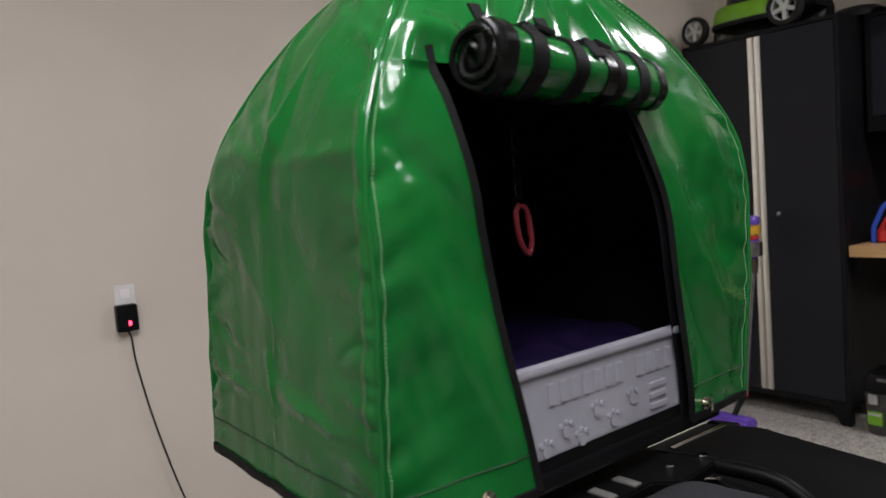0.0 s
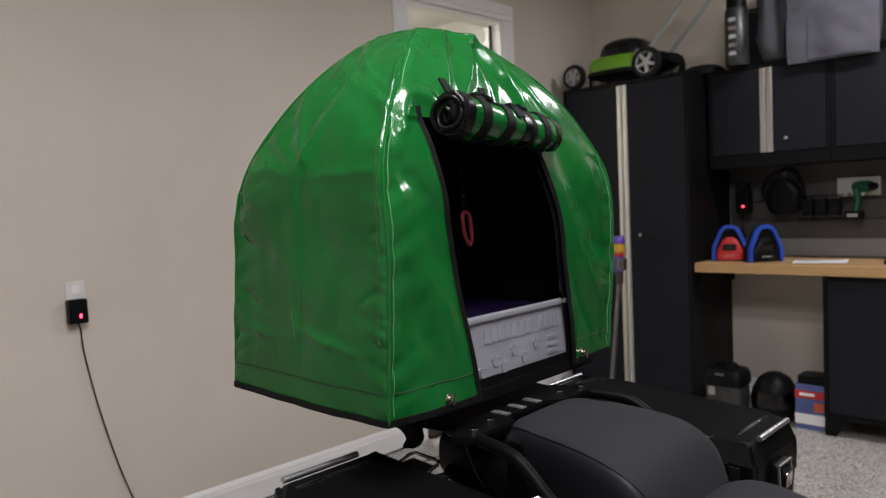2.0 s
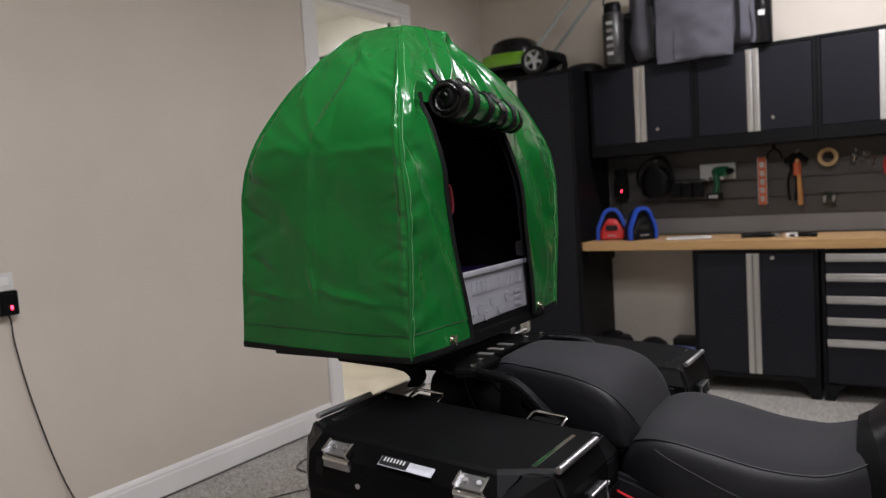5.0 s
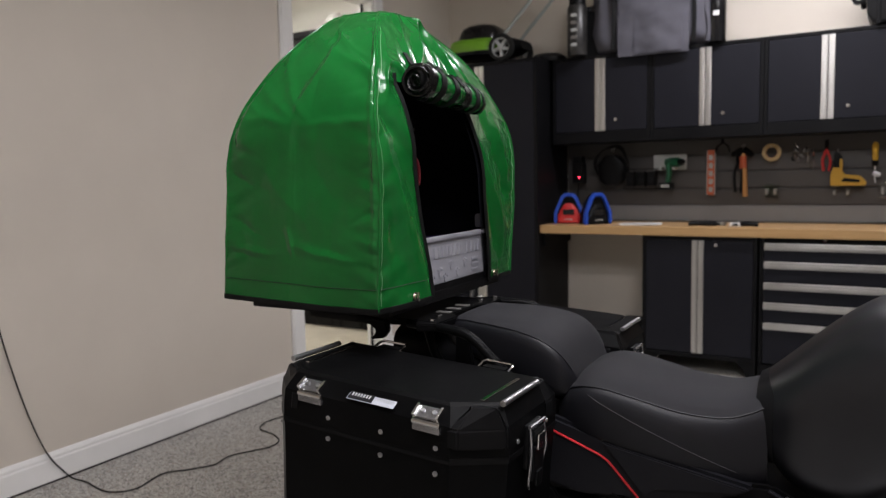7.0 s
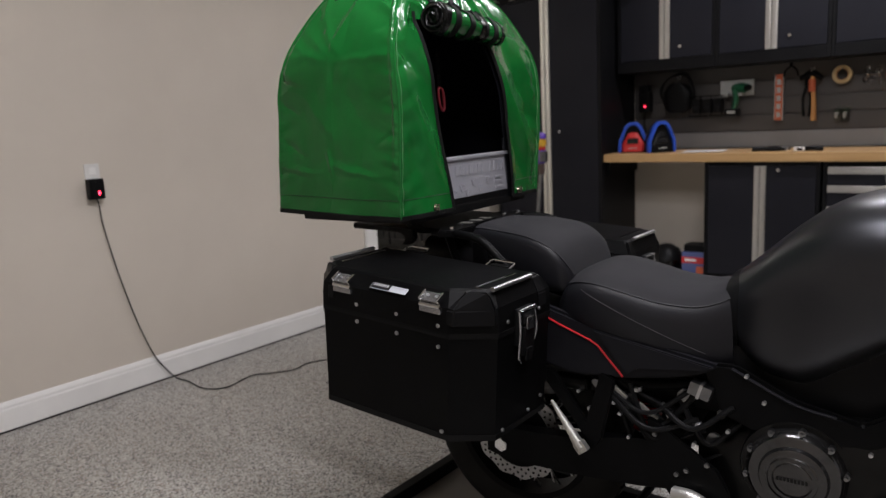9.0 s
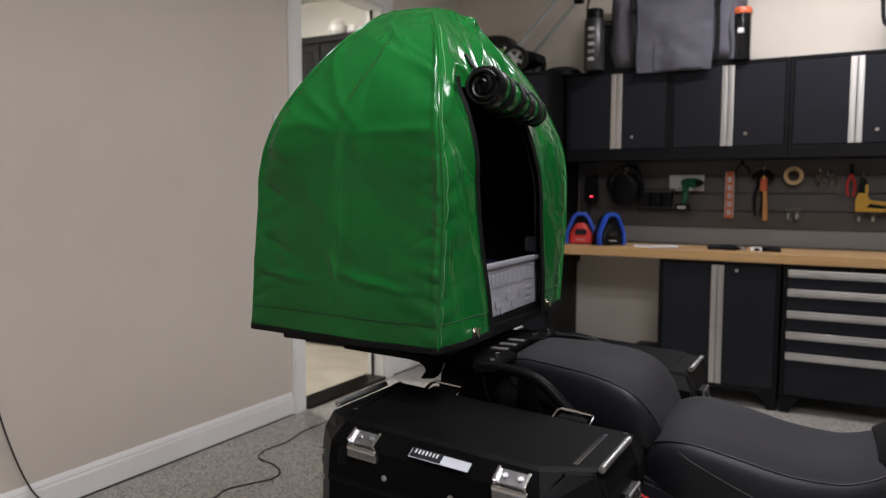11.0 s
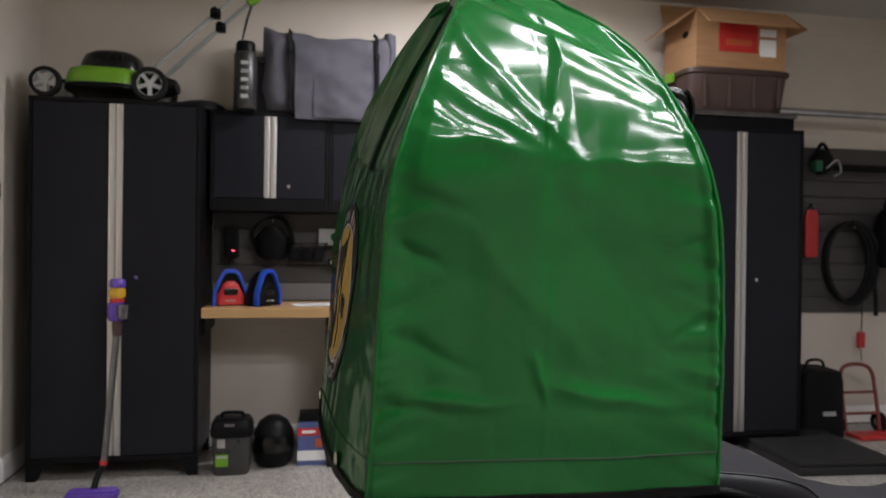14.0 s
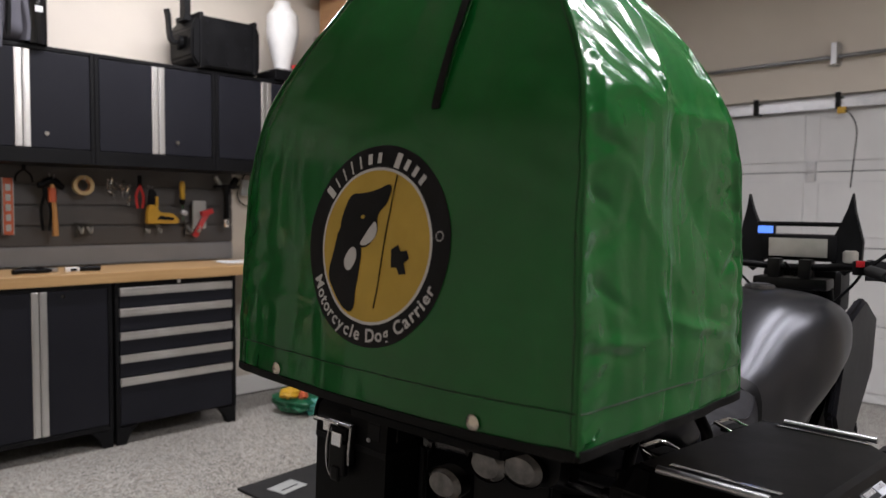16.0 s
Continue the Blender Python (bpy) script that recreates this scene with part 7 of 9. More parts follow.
# ---- on top of the cabinets ----
M_DGLASS = varied("dark_glossy_plastic", (0.004, 0.004, 0.005), (0.008, 0.008, 0.009), 0.2, scale=10, fine=200, bump=0.02)
M_TUBEGREY = varied("painted_grey_tube", (0.30, 0.33, 0.31), (0.38, 0.41, 0.39), 0.4, 0.3, scale=10, fine=100, bump=0.02)
M_CLEAR = clear("clear_acrylic", (0.92, 0.93, 0.93), 0.08)
M_PALE = varied("pale_grey_plastic", (0.34, 0.35, 0.34), (0.42, 0.43, 0.42), 0.45, scale=10, fine=200, bump=0.03)
M_TAPE = varied("tan_tape", (0.42, 0.30, 0.14), (0.52, 0.38, 0.19), 0.4, scale=20, fine=200, bump=0.03)
M_MAT = varied("black_rubber_mat", (0.006, 0.006, 0.006), (0.011, 0.011, 0.011), 0.7, scale=10, fine=150, bump=0.3)
M_CANLAB = varied("patterned_dark_label", (0.005, 0.005, 0.006), (0.045, 0.043, 0.04), 0.35, scale=26, fine=120, bump=0.02)


def tube(points, r, seg=10):
    return sweep(points, r, seg)


mower = thing("lawn_mower", pose(-0.92, 5.62, 2.14), "lime green and black electric lawn mower with folded handles", "lawn mower")
deck = part("deck", loft([[(x * s + 0.02, y * s * 0.95, z) for x, y in oval(0, 0, 0.215, 0.21, 36, 3.2)] for s, z in ((1.0, 0.070), (1.02, 0.09), (1.0, 0.14), (0.94, 0.175), (0.80, 0.190))]), M_LIME, mower, "lime green mower deck", True)
part("deck_rim", loft([[(x * s + 0.02, y * s * 0.95, z) for x, y in oval(0, 0, 0.222, 0.216, 36, 3.2)] for s, z in ((0.98, 0.062), (1.02, 0.065), (1.02, 0.088), (0.98, 0.092))]), M_BLACK, deck, "black lower rim", True)
hood = part("motor_hood", loft([[(x * s + 0.045, y * s, z) for x, y in oval(0, 0, 0.175, 0.17, 32, 2.6)] for s, z in ((1.0, 0.170), (0.98, 0.22), (0.86, 0.268), (0.62, 0.294), (0.28, 0.304))]), M_DGLASS, mower, "black motor hood", True)
for k in range(5):
    part("vent_slot", rbox(-0.03 + k * 0.035, -0.015 + k * 0.035, -0.162, -0.135, 0.222, 0.255, 0.003), M_BLACK, hood)
for x, r in ((-0.275, 0.085), (0.275, 0.098)):
    for y in (-0.165, 0.165):
        w = part("wheel", lathe([(r * 0.70, -0.022), (r * 0.96, -0.022), (r, -0.012), (r, 0.012), (r * 0.96, 0.022), (r * 0.70, 0.022)], (x, y, r), "y", 32, True), M_RUBBER, mower, "black ribbed wheel", True)
        part("hub", join(lathe([(r * 0.66, -0.018), (r * 0.76, -0.020), (r * 0.76, 0.020), (r * 0.66, 0.018)], (x, y, r), "y", 28, True), cyl(r * 0.22, 0.046, (x, y, r), "y", 16, bevel=0.003)), M_PALE, w, "pale grey wheel rim", True)
        for k in range(5):
            an = 2 * math.pi * k / 5 + 0.3
            part("spoke", xform(rbox(r * 0.18, r * 0.70, -0.014, 0.014, -0.011, 0.011, 0.003), Matrix.Translation((x, y, r)) @ Matrix.Rotation(an, 4, "Y")), M_PALE, w)
for y in (-0.15, 0.13):
    part("lower_handle", tube([(0.26, y, 0.16), (0.36, y, 0.26), (0.56, y, 0.46), (0.66, y, 0.56)], 0.013), M_TUBEGREY, mower, "grey tubular handle", True)
    part("handle_knob", join(rbox(0.60, 0.66, y - 0.026, y + 0.026, 0.50, 0.555, 0.010), cyl(0.02, 0.07, (0.63, y - 0.04, 0.53), "y", 12, bevel=0.004)), M_BLACK, mower, "black clamp knob", True)
    part("upper_handle", tube([(0.64, y, 0.545), (0.78, y * 0.9, 0.67), (0.90, y * 0.8, 0.76), (0.97, y * 0.6, 0.80)], 0.012), M_TUBEGREY, mower, "grey tubular handle", True)
part("cross_handle", tube([(0.97, -0.09, 0.80), (0.985, 0, 0.81), (0.97, 0.08, 0.80)], 0.013), M_BLACK, mower, "", True)
part("grip_cover", xform(loft([[(x, y, z) for x, y in oval(0, 0, rx, 0.03, 20, 2.4)] for z, rx in ((-0.07, 0.020), (-0.05, 0.030), (0.0, 0.036), (0.06, 0.034), (0.09, 0.020))]), Matrix.Translation((0.86, -0.13, 0.66)) @ Matrix.Rotation(radians(42), 4, "Y")), M_LIME, mower, "lime green switch box", True)
part("switch_cable", tube([(0.83, -0.13, 0.61), (0.80, -0.14, 0.50), (0.78, -0.14, 0.38), (0.81, -0.12, 0.52), (0.84, -0.11, 0.62)], 0.004, 6), M_BLACK, mower, "thin black cable", True)
part("rear_chute", loft([[(0.30 + dx, y, z) for y, z in oval(0, 0.12, w, h, 20, 3)] for dx, w, h in ((-0.08, 0.12, 0.07), (0.02, 0.12, 0.06), (0.10, 0.10, 0.03))]), M_BLACK, mower, "black rear chute", True)

tool = thing("string_trimmer", pose(-0.40, 5.72, 2.14), "black string trimmer lying on the tall cabinet", "trimmer")
part("guard", loft([[(x * s, y * s, z) for x, y in oval(0, 0, 0.14, 0.10, 24, 2.2)] for s, z in ((1, 0.0), (1, 0.03), (0.7, 0.055), (0.3, 0.065))]), M_BLACK, tool, "black trimmer guard", True)
part("shaft", tube([(-0.02, 0.0, 0.05), (-0.25, 0.12, 0.06), (-0.60, 0.16, 0.05)], 0.012), M_TUBEGREY, tool, "", True)

can = thing("spray_can", pose(-0.13, 5.62, 2.145), "black canister with a patterned label and dark cap", "canister")
part("body", lathe([(0, 0), (0.066, 0), (0.069, 0.006), (0.069, 0.33), (0.060, 0.345), (0, 0.345)], seg=32), M_CANLAB, can, "", True)
part("cap", lathe([(0, 0.345), (0.058, 0.345), (0.058, 0.395), (0.05, 0.41), (0, 0.41)], seg=28), M_BLACK, can, "black cap", True)
for k in range(5):
    part("label_bar", rbox(-0.022, 0.022, -0.0715, -0.0680, 0.06 + k * 0.05, 0.082 + k * 0.05, 0.002), M_STEEL if k % 2 else M_PALE, can, "plain pale bar")
box2 = thing("black_case", pose(-0.055, 5.74, 2.145), "small black case behind the canister", "case")
part("body", rbox(-0.05, 0.05, -0.07, 0.10, 0, 0.30, 0.012), M_BLACK, box2)
part("lid", rbox(-0.053, 0.053, -0.073, 0.103, 0.302, 0.34, 0.010), M_DGLASS, box2)

bag = thing("grey_bag", pose(0.38, 5.80, 2.145), "large grey canvas bag with pockets hanging over the cabinets", "bag")


def bag_rings():
    rings = []
    n = 26
    for k in range(n + 1):
        u = k / n
        x = -0.41 + 0.82 * u
        end = min(1.0, 0.70 + 5.0 * min(u, 1 - u))
        sag = 0.05 * (1 - abs(2 * u - 1) ** 2.5) + 0.010 * math.sin(u * 17)
        ring = []
        for y, z in oval(0, 0.27, 0.180 * end, 0.27, 36, 4.5):
            q = Vector((x * 6, y * 6, z * 5))
            ring.append((x + 0.012 * noise.noise(q), y + 0.020 * noise.noise(q * 1.6 + Vector((3, 0, 0))), max(0.002, z * (1 - sag / 0.54) + 0.010 * noise.noise(q * 2))))
        rings.append(ring)
    return rings


part("body", loft(bag_rings()), M_GREYF, bag, "grey canvas body", True)
def flap_point(x, z, off):
    q = Vector((x * 5, z * 6, 0))
    d = 0.014 * noise.noise(q) + 0.009 * noise.noise(q * 2.3 + Vector((0, 0, 4))) + 0.006 * math.sin(x * 30 + z * 9) * clamp01(0.4 - z)
    return (x + 0.006 * noise.noise(q * 1.7 + Vector((5, 0, 0))), -0.186 - d - off, z + 0.010 * noise.noise(Vector((x * 9, 0, 2))))


def cloth_panel(x0, x1, z0, z1, off, thick):
    rows = []
    for j in range(25):
        z = z0 + (z1 - z0) * j / 24
        xs = [x0 + (x1 - x0) * k / 20 for k in range(21)]
        rows.append([flap_point(x, z, off + thick) for x in xs] + [flap_point(x, z, off) for x in reversed(xs)])
    return loft(rows)


part("front_flap", cloth_panel(-0.215, 0.255, -0.042, 0.455, 0.0, 0.010), M_GREYF, bag, "grey front flap hanging over the edge", True)
part("pocket", cloth_panel(-0.10, 0.215, -0.03, 0.20, 0.0105, 0.007), M_GREYF, bag, "flat patch pocket", True)
for x in (-0.245, 0.285):
    part("strap", sweep([(x, -0.186, 0.02), (x + 0.005, -0.192, 0.20), (x, -0.190, 0.40), (x, -0.15, 0.505), (x, -0.02, 0.530)], 0, flat=(0.030, 0.004)), M_BIND, bag, "dark webbing strap")
    part("buckle", rbox(x - 0.018, x + 0.018, -0.200, -0.188, 0.34, 0.38, 0.004), M_BLACK, bag, "black buckle")
part("side_fold", loft([[(0.372 + 0.03 * math.cos(a) + 0.01 * math.sin(z * 20), -0.13 + 0.05 * math.sin(a), z) for a in [2 * math.pi * k / 14 for k in range(14)]] for z in [0.01 + 0.51 * j / 12 for j in range(13)]]), M_GREYF, bag, "gathered side fold", True)

tin = thing("storage_tube", pose(0.805, 5.66, 2.145), "tall dark clear tube with an orange cap", "tube")
part("body", lathe([(0, 0), (0.050, 0), (0.052, 0.004), (0.052, 0.28), (0, 0.285)], seg=32), M_DGLASS, tin, "", True)
part("cap", lathe([(0, 0.28), (0.054, 0.28), (0.056, 0.286), (0.056, 0.312), (0.050, 0.32), (0, 0.322)], seg=32), M_ORANGE, tin, "orange screw cap", True)
part("label_bar", rbox(-0.018, 0.018, -0.0545, -0.0515, 0.16, 0.19, 0.001), M_PRINT, tin, "plain pale bar")

lampbox = thing("speaker", pose(1.87, 5.78, 2.145), "black rugged speaker box with a swivelling metal bracket", "speaker")
part("body", xform(plate([(-0.20, 0.02), (-0.23, 0.07), (-0.23, 0.24), (-0.20, 0.30), (-0.16, 0.32), (0.20, 0.32), (0.23, 0.28), (0.23, 0.04), (0.20, 0.01), (-0.16, 0.01)], -0.15, 0.15, "y", 0.012), Matrix.Identity(4)), M_BLACK, lampbox, "black ribbed housing")
for x in (-0.13, 0.0, 0.13):
    for z in (0.05, 0.16, 0.285):
        part("screw", cyl(0.009, 0.006, (x, -0.152, z), "y", 10, bevel=0.0015), M_PANEL, lampbox, "dark screw")
for x in (-0.17, 0.19):
    part("end_frame", rbox(x - 0.012, x + 0.012, -0.160, 0.16, 0.0, 0.335, 0.006), M_BLACK, lampbox)
part("bracket", join(sweep([(-0.245, -0.02, 0.16), (-0.30, -0.02, 0.17), (-0.315, -0.02, 0.30), (-0.325, -0.02, 0.345)], 0, flat=(0.04, 0.022)), cyl(0.045, 0.03, (-0.25, -0.02, 0.16), "x", 20, bevel=0.006)), M_BLACK, lampbox, "black swivel bracket", True)
part("top_arm", join(rbox(-0.225, -0.185, -0.05, 0.02, 0.30, 0.50, 0.006), rbox(-0.24, -0.17, -0.07, 0.04, 0.29, 0.315, 0.004)), M_BLACK, lampbox, "upright metal arm")
part("pivot", cyl(0.016, 0.02, (-0.205, -0.062, 0.23), "y", 16, bevel=0.003), M_CHROME, lampbox, "bright pivot bolt", True)

jug = thing("funnel_jug", pose(2.34, 5.75, 2.145), "white tapered jug on a black base with a red tap", "jug")
part("base", rbox(-0.13, 0.13, -0.12, 0.12, 0, 0.07, 0.012), M_BLACK, jug, "black base tray")
part("body", lathe([(0, 0.085), (0.05, 0.085), (0.06, 0.12), (0.10, 0.28), (0.108, 0.34), (0.105, 0.45), (0.06, 0.50), (0.05, 0.54), (0, 0.54)], (0, 0, 0), "z", 32), M_WHITE, jug, "white tapered body", True)
part("plate", rbox(-0.09, 0.09, -0.09, 0.09, 0.072, 0.084, 0.003), M_STEEL, jug, "steel plate")
part("tap", xform(rbox(-0.03, 0.03, -0.015, 0.015, -0.012, 0.012, 0.004), Matrix.Translation((0.055, -0.08, 0.105)) @ Matrix.Rotation(0.3, 4, "Z")), M_REDP, jug, "red tap")

flat_case = thing("flat_case", pose(3.07, 5.70, 2.14), "flat black case with a pale lid under the storage bin", "case")
part("body", rbox(-0.40, 0.40, -0.25, 0.25, 0.0, 0.080, 0.008), M_BLACK, flat_case)
part("lid", rbox(-0.415, 0.415, -0.262, 0.262, 0.080, 0.112, 0.006), M_DULL, flat_case, "pale grey lid")
crate = thing("storage_bin", pose(3.08, 5.70, 2.2525) @ Matrix.Diagonal((1, 1, 0.64, 1)), "brown plastic storage bin with lime green clips", "storage bin")
part("body", loft([[(x, y, z) for x, y in oval(0, 0, rx, ry, 28, 7)] for z, rx, ry in ((0.0, 0.33, 0.22), (0.01, 0.34, 0.225), (0.38, 0.37, 0.25), (0.39, 0.385, 0.262), (0.405, 0.385, 0.262))]), M_BROWN, crate, "brown plastic tub", True)
part("lid", loft([[(x, y, z) for x, y in oval(0, 0, rx, ry, 28, 7)] for z, rx, ry in ((0.406, 0.388, 0.265), (0.435, 0.388, 0.265), (0.45, 0.36, 0.245), (0.452, 0.34, 0.225))]), M_BROWN, crate, "flat brown lid", True)
for x in (-0.395, 0.395):
    part("clip", rbox(x - 0.012, x + 0.012, -0.055, 0.055, 0.34, 0.44, 0.006), M_LIME, crate, "lime green clip")
for k in range(4):
    part("rib", rbox(-0.27 + 0.18 * k - 0.006, -0.27 + 0.18 * k + 0.006, -0.256, -0.235, 0.05, 0.36, 0.003), M_BROWN, crate)

carton = thing("cardboard_box", pose(3.09, 5.70, 2.543), "open brown cardboard box with a red label", "box")
for y in (-0.22, 0.215):
    part("side", rbox(-0.33, 0.33, y, y + 0.005, 0.0, 0.385), M_CARD, carton)
for x in (-0.33, 0.325):
    part("side", rbox(x, x + 0.005, -0.214, 0.214, 0.0, 0.385), M_CARD, carton)
part("bottom", rbox(-0.324, 0.324, -0.213, 0.213, 0.0, 0.005), M_CARD, carton)
# flaps folded out and down, like eaves
for x, sg in ((-0.331, -1), (0.331, 1)):
    part("flap", xform(rbox(-0.003, 0.003, -0.215, 0.215, 0.0, 0.19), Matrix.Translation((x, 0, 0.386)) @ Matrix.Rotation(radians(sg * (128 if sg < 0 else 118)), 4, "Y")), M_CARD, carton, "open box flap folded outwards")
part("flap", xform(rbox(-0.325, 0.325, -0.003, 0.003, 0.0, 0.20), Matrix.Translation((0, -0.222, 0.386)) @ Matrix.Rotation(radians(132), 4, "X")), M_CARD, carton, "open box flap folded outwards")
part("flap", xform(rbox(-0.325, 0.325, -0.003, 0.003, 0.0, 0.20), Matrix.Translation((0, 0.222, 0.386)) @ Matrix.Rotation(radians(-24), 4, "X")), M_CARD, carton, "open box flap standing up")
part("hand_hole", xform(cyl(0.022, 0.008, (0, 0, 0), "x", 20), Matrix.Translation((-0.332, -0.08, 0.245)) @ Matrix.Diagonal((1, 1.6, 1, 1))), M_BLACK, carton, "dark punched grip hole", True)
part("red_label", rbox(-0.165, 0.115, -0.2235, -0.2205, 0.11, 0.31), M_REDP, carton, "red printed label")
part("label_bar", rbox(-0.115, 0.075, -0.2255, -0.2236, 0.155, 0.195), M_ORANGE, carton, "plain pale bar on the label")
for z0, z1 in ((0.225, 0.275), (0.090, 0.205)):
    part("white_label", rbox(0.135, 0.255, -0.2235, -0.2205, z0, z1), M_PAPER, carton, "plain white label")

# ---- on the tool wall ----
SY = 5.945


def hang(name, x, z, label, category, y=SY, sx=1.0, sz=1.0):
    return thing(name, pose(x, y, z) @ Matrix.Diagonal((sx, 1, sz, 1)), label, category)


def hook(parent, x, z, reach=0.05):
    part("hook", sweep([(x, 0.012, z + 0.02), (x, -0.004, z + 0.02), (x, -0.010, z), (x, -reach, z - 0.004), (x, -reach - 0.006, z + 0.012)], 0.0028, 6), M_STEEL, parent, "steel wall hook", True)


ch = hang("battery_charger", -0.226, 1.245, "black battery charger with a glowing red light", "charger")
part("body", rbox(-0.042, 0.042, -0.075, 0.005, 0.0, 0.15, 0.010), M_BLACK, ch)
part("battery", rbox(-0.036, 0.036, -0.080, -0.010, 0.152, 0.20, 0.008), M_BLACK, ch, "black battery pack")
part("light", cyl(0.006, 0.004, (0.012, -0.077, 0.045), "y", 12), M_LED, ch, "red light")
part("cord", tube([(-0.01, -0.02, 0.0), (-0.015, -0.03, -0.08), (0.01, -0.03, -0.20), (0.03, -0.04, -0.28)], 0.004, 6), M_BLACK, ch, "", True)

cord = hang("cable_charger", 0.03, 1.23, "black charger hung up with its coiled cable", "charger")
part("body", loft([[(x, -0.045 + y * 0.5, z) for x, y in oval(0, 0, rx, 0.09, 24, 3)] for z, rx in ((0.0, 0.05), (0.03, 0.095), (0.15, 0.11), (0.20, 0.07), (0.22, 0.03))]), M_BLACK, cord, "black charger body", True)
for k in range(4):
    part("cable", tube([(0.07 + 0.01 * k, -0.05, 0.05), (0.11 + 0.008 * k, -0.06 - 0.006 * k, 0.14), (0.06, -0.05, 0.26 + 0.008 * k), (-0.06, -0.05, 0.26), (-0.12 - 0.006 * k, -0.05, 0.17), (-0.10, -0.05, 0.06)], 0.005, 6), M_BLACK, cord, "looped black cable", True)
hook(cord, 0.0, 0.25)

rackb = hang("battery_rack", 0.25, 1.20, "black wire rack holding battery packs", "rack")
for x in (-0.075, 0.0, 0.075):
    part("pack", rbox(x - 0.030, x + 0.030, -0.085, -0.015, 0.02, 0.12, 0.008), M_BLACK, rackb, "black battery pack")
    part("pack_label", rbox(x - 0.016, x + 0.016, -0.088, -0.0845, 0.05, 0.075), M_PANEL, rackb, "plain dark bar")
for z in (0.0, 0.14):
    part("rail", tube([(-0.115, -0.005, z), (-0.115, -0.095, z), (0.115, -0.095, z), (0.115, -0.005, z)], 0.004, 6), M_POWDER, rackb, "", True)
for x in (-0.115, -0.038, 0.038, 0.115):
    part("rod", sweep([(x, -0.095, 0.0), (x, -0.095, 0.14)], 0.003, 6, rounded=False), M_POWDER, rackb)

hold = hang("tool_holder", 0.44, 1.30, "pale plastic wall holder for a drill", "holder")
part("plate", rbox(-0.115, 0.115, -0.012, 0.008, 0.03, 0.14, 0.006), M_PALE, hold)
for x in (-0.045, 0.045):
    part("cradle", rbox(x - 0.01, x + 0.01, -0.10, -0.010, 0.03, 0.05, 0.004), M_PALE, hold)
drill = hang("cordless_drill", 0.432, 1.195, "green and black cordless drill in a wall holder", "drill", SY, 0.82, 0.94)
part("motor_body", xform(loft([[(x, y, z) for x, z in [(0, 0)] and [(r * math.cos(a), r * math.sin(a)) for a in [2 * math.pi * k / 20 for k in range(20)]]] for y, r in ((-0.13, 0.030), (-0.10, 0.037), (0.02, 0.037), (0.04, 0.028))]), Matrix.Translation((0.005, 0, 0.20)) @ Matrix.Rotation(radians(55), 4, "Z")), M_GREENP, drill, "green motor body", True)
part("chuck", xform(lathe([(0, -0.19), (0.012, -0.19), (0.022, -0.17), (0.024, -0.13), (0, -0.128)], (0, 0, 0), "y", 18), Matrix.Translation((0.005, 0, 0.20)) @ Matrix.Rotation(radians(55), 4, "Z")), M_BLACK, drill, "black chuck", True)
part("grip", sweep([(0.01, -0.06, 0.19), (0.02, -0.055, 0.12), (0.005, -0.055, 0.05)], lambda t: 0.023 - 0.002 * t, 14), M_GREENP, drill, "green and black grip", True)
part("battery", rbox(-0.06, 0.05, -0.095, -0.015, 0.0, 0.05, 0.008), M_BLACK, drill, "black battery")
part("battery_label", rbox(-0.04, 0.03, -0.098, -0.0945, 0.014, 0.036), M_PALE, drill, "plain pale bar")

lvl = hang("spirit_level", 0.723, 1.15, "orange and white torpedo level hung on the wall", "level", SY, 0.76)
part("body", rbox(-0.033, 0.033, -0.020, 0.004, 0.0, 0.31, 0.003), M_ORANGE, lvl)
for k, z in enumerate((0.02, 0.075, 0.13, 0.185, 0.24)):
    part("window", rbox(-0.017, 0.017, -0.0225, -0.0195, z, z + 0.036, 0.002), M_PALE, lvl, "pale vial window")
for x in (-0.0345, 0.0345):
    part("edge", rbox(x - 0.003, x + 0.003, -0.021, 0.004, 0.0, 0.31, 0.001), M_PALE, lvl)

ham = hang("hammer", 0.937, 1.14, "claw hammer with an orange and wooden handle", "hammer")
part("handle", sweep([(0.015, -0.045, 0.0), (0.012, -0.045, 0.12), (0.0, -0.045, 0.30)], lambda t: 0.017 - 0.005 * t, 12), M_WOODH, ham, "", True)
part("grip_sleeve", sweep([(0.0, -0.045, 0.19), (-0.002, -0.045, 0.27)], 0.022, 12, rounded=False), M_ORANGE, ham, "orange sleeve", True)
part("head", join(sweep([(-0.06, -0.05, 0.285), (0.0, -0.045, 0.31), (0.06, -0.04, 0.27)], lambda t: 0.015 + 0.008 * math.sin(3.1 * t), 10), cyl(0.018, 0.03, (-0.06, -0.05, 0.285), "x", 14, bevel=0.003)), M_POWDER, ham, "dark steel head", True)
hook(ham, 0, 0.33, 0.08)
bits = hang("pliers", 0.905, 1.15, "dark pliers with black handles on a hook", "pliers")
part("jaw", rbox(-0.015, 0.015, -0.05, -0.03, 0.22, 0.31, 0.006), M_POWDER, bits)
for sg in (-1, 1):
    part("handle", sweep([(0.0, -0.04, 0.23), (sg * 0.024, -0.04, 0.14), (sg * 0.016, -0.04, 0.02)], 0.009, 8), M_BLACK, bits, "black dipped handle", True)
tw = hang("wire_snips", 0.80, 1.45, "dark snips hung under the cabinet", "snips")
for sg in (-1, 1):
    part("handle", sweep([(0.0, -0.03, 0.06), (sg * 0.035, -0.03, 0.03), (sg * 0.045, -0.03, -0.01)], 0.006, 8), M_BLACK, tw, "", True)
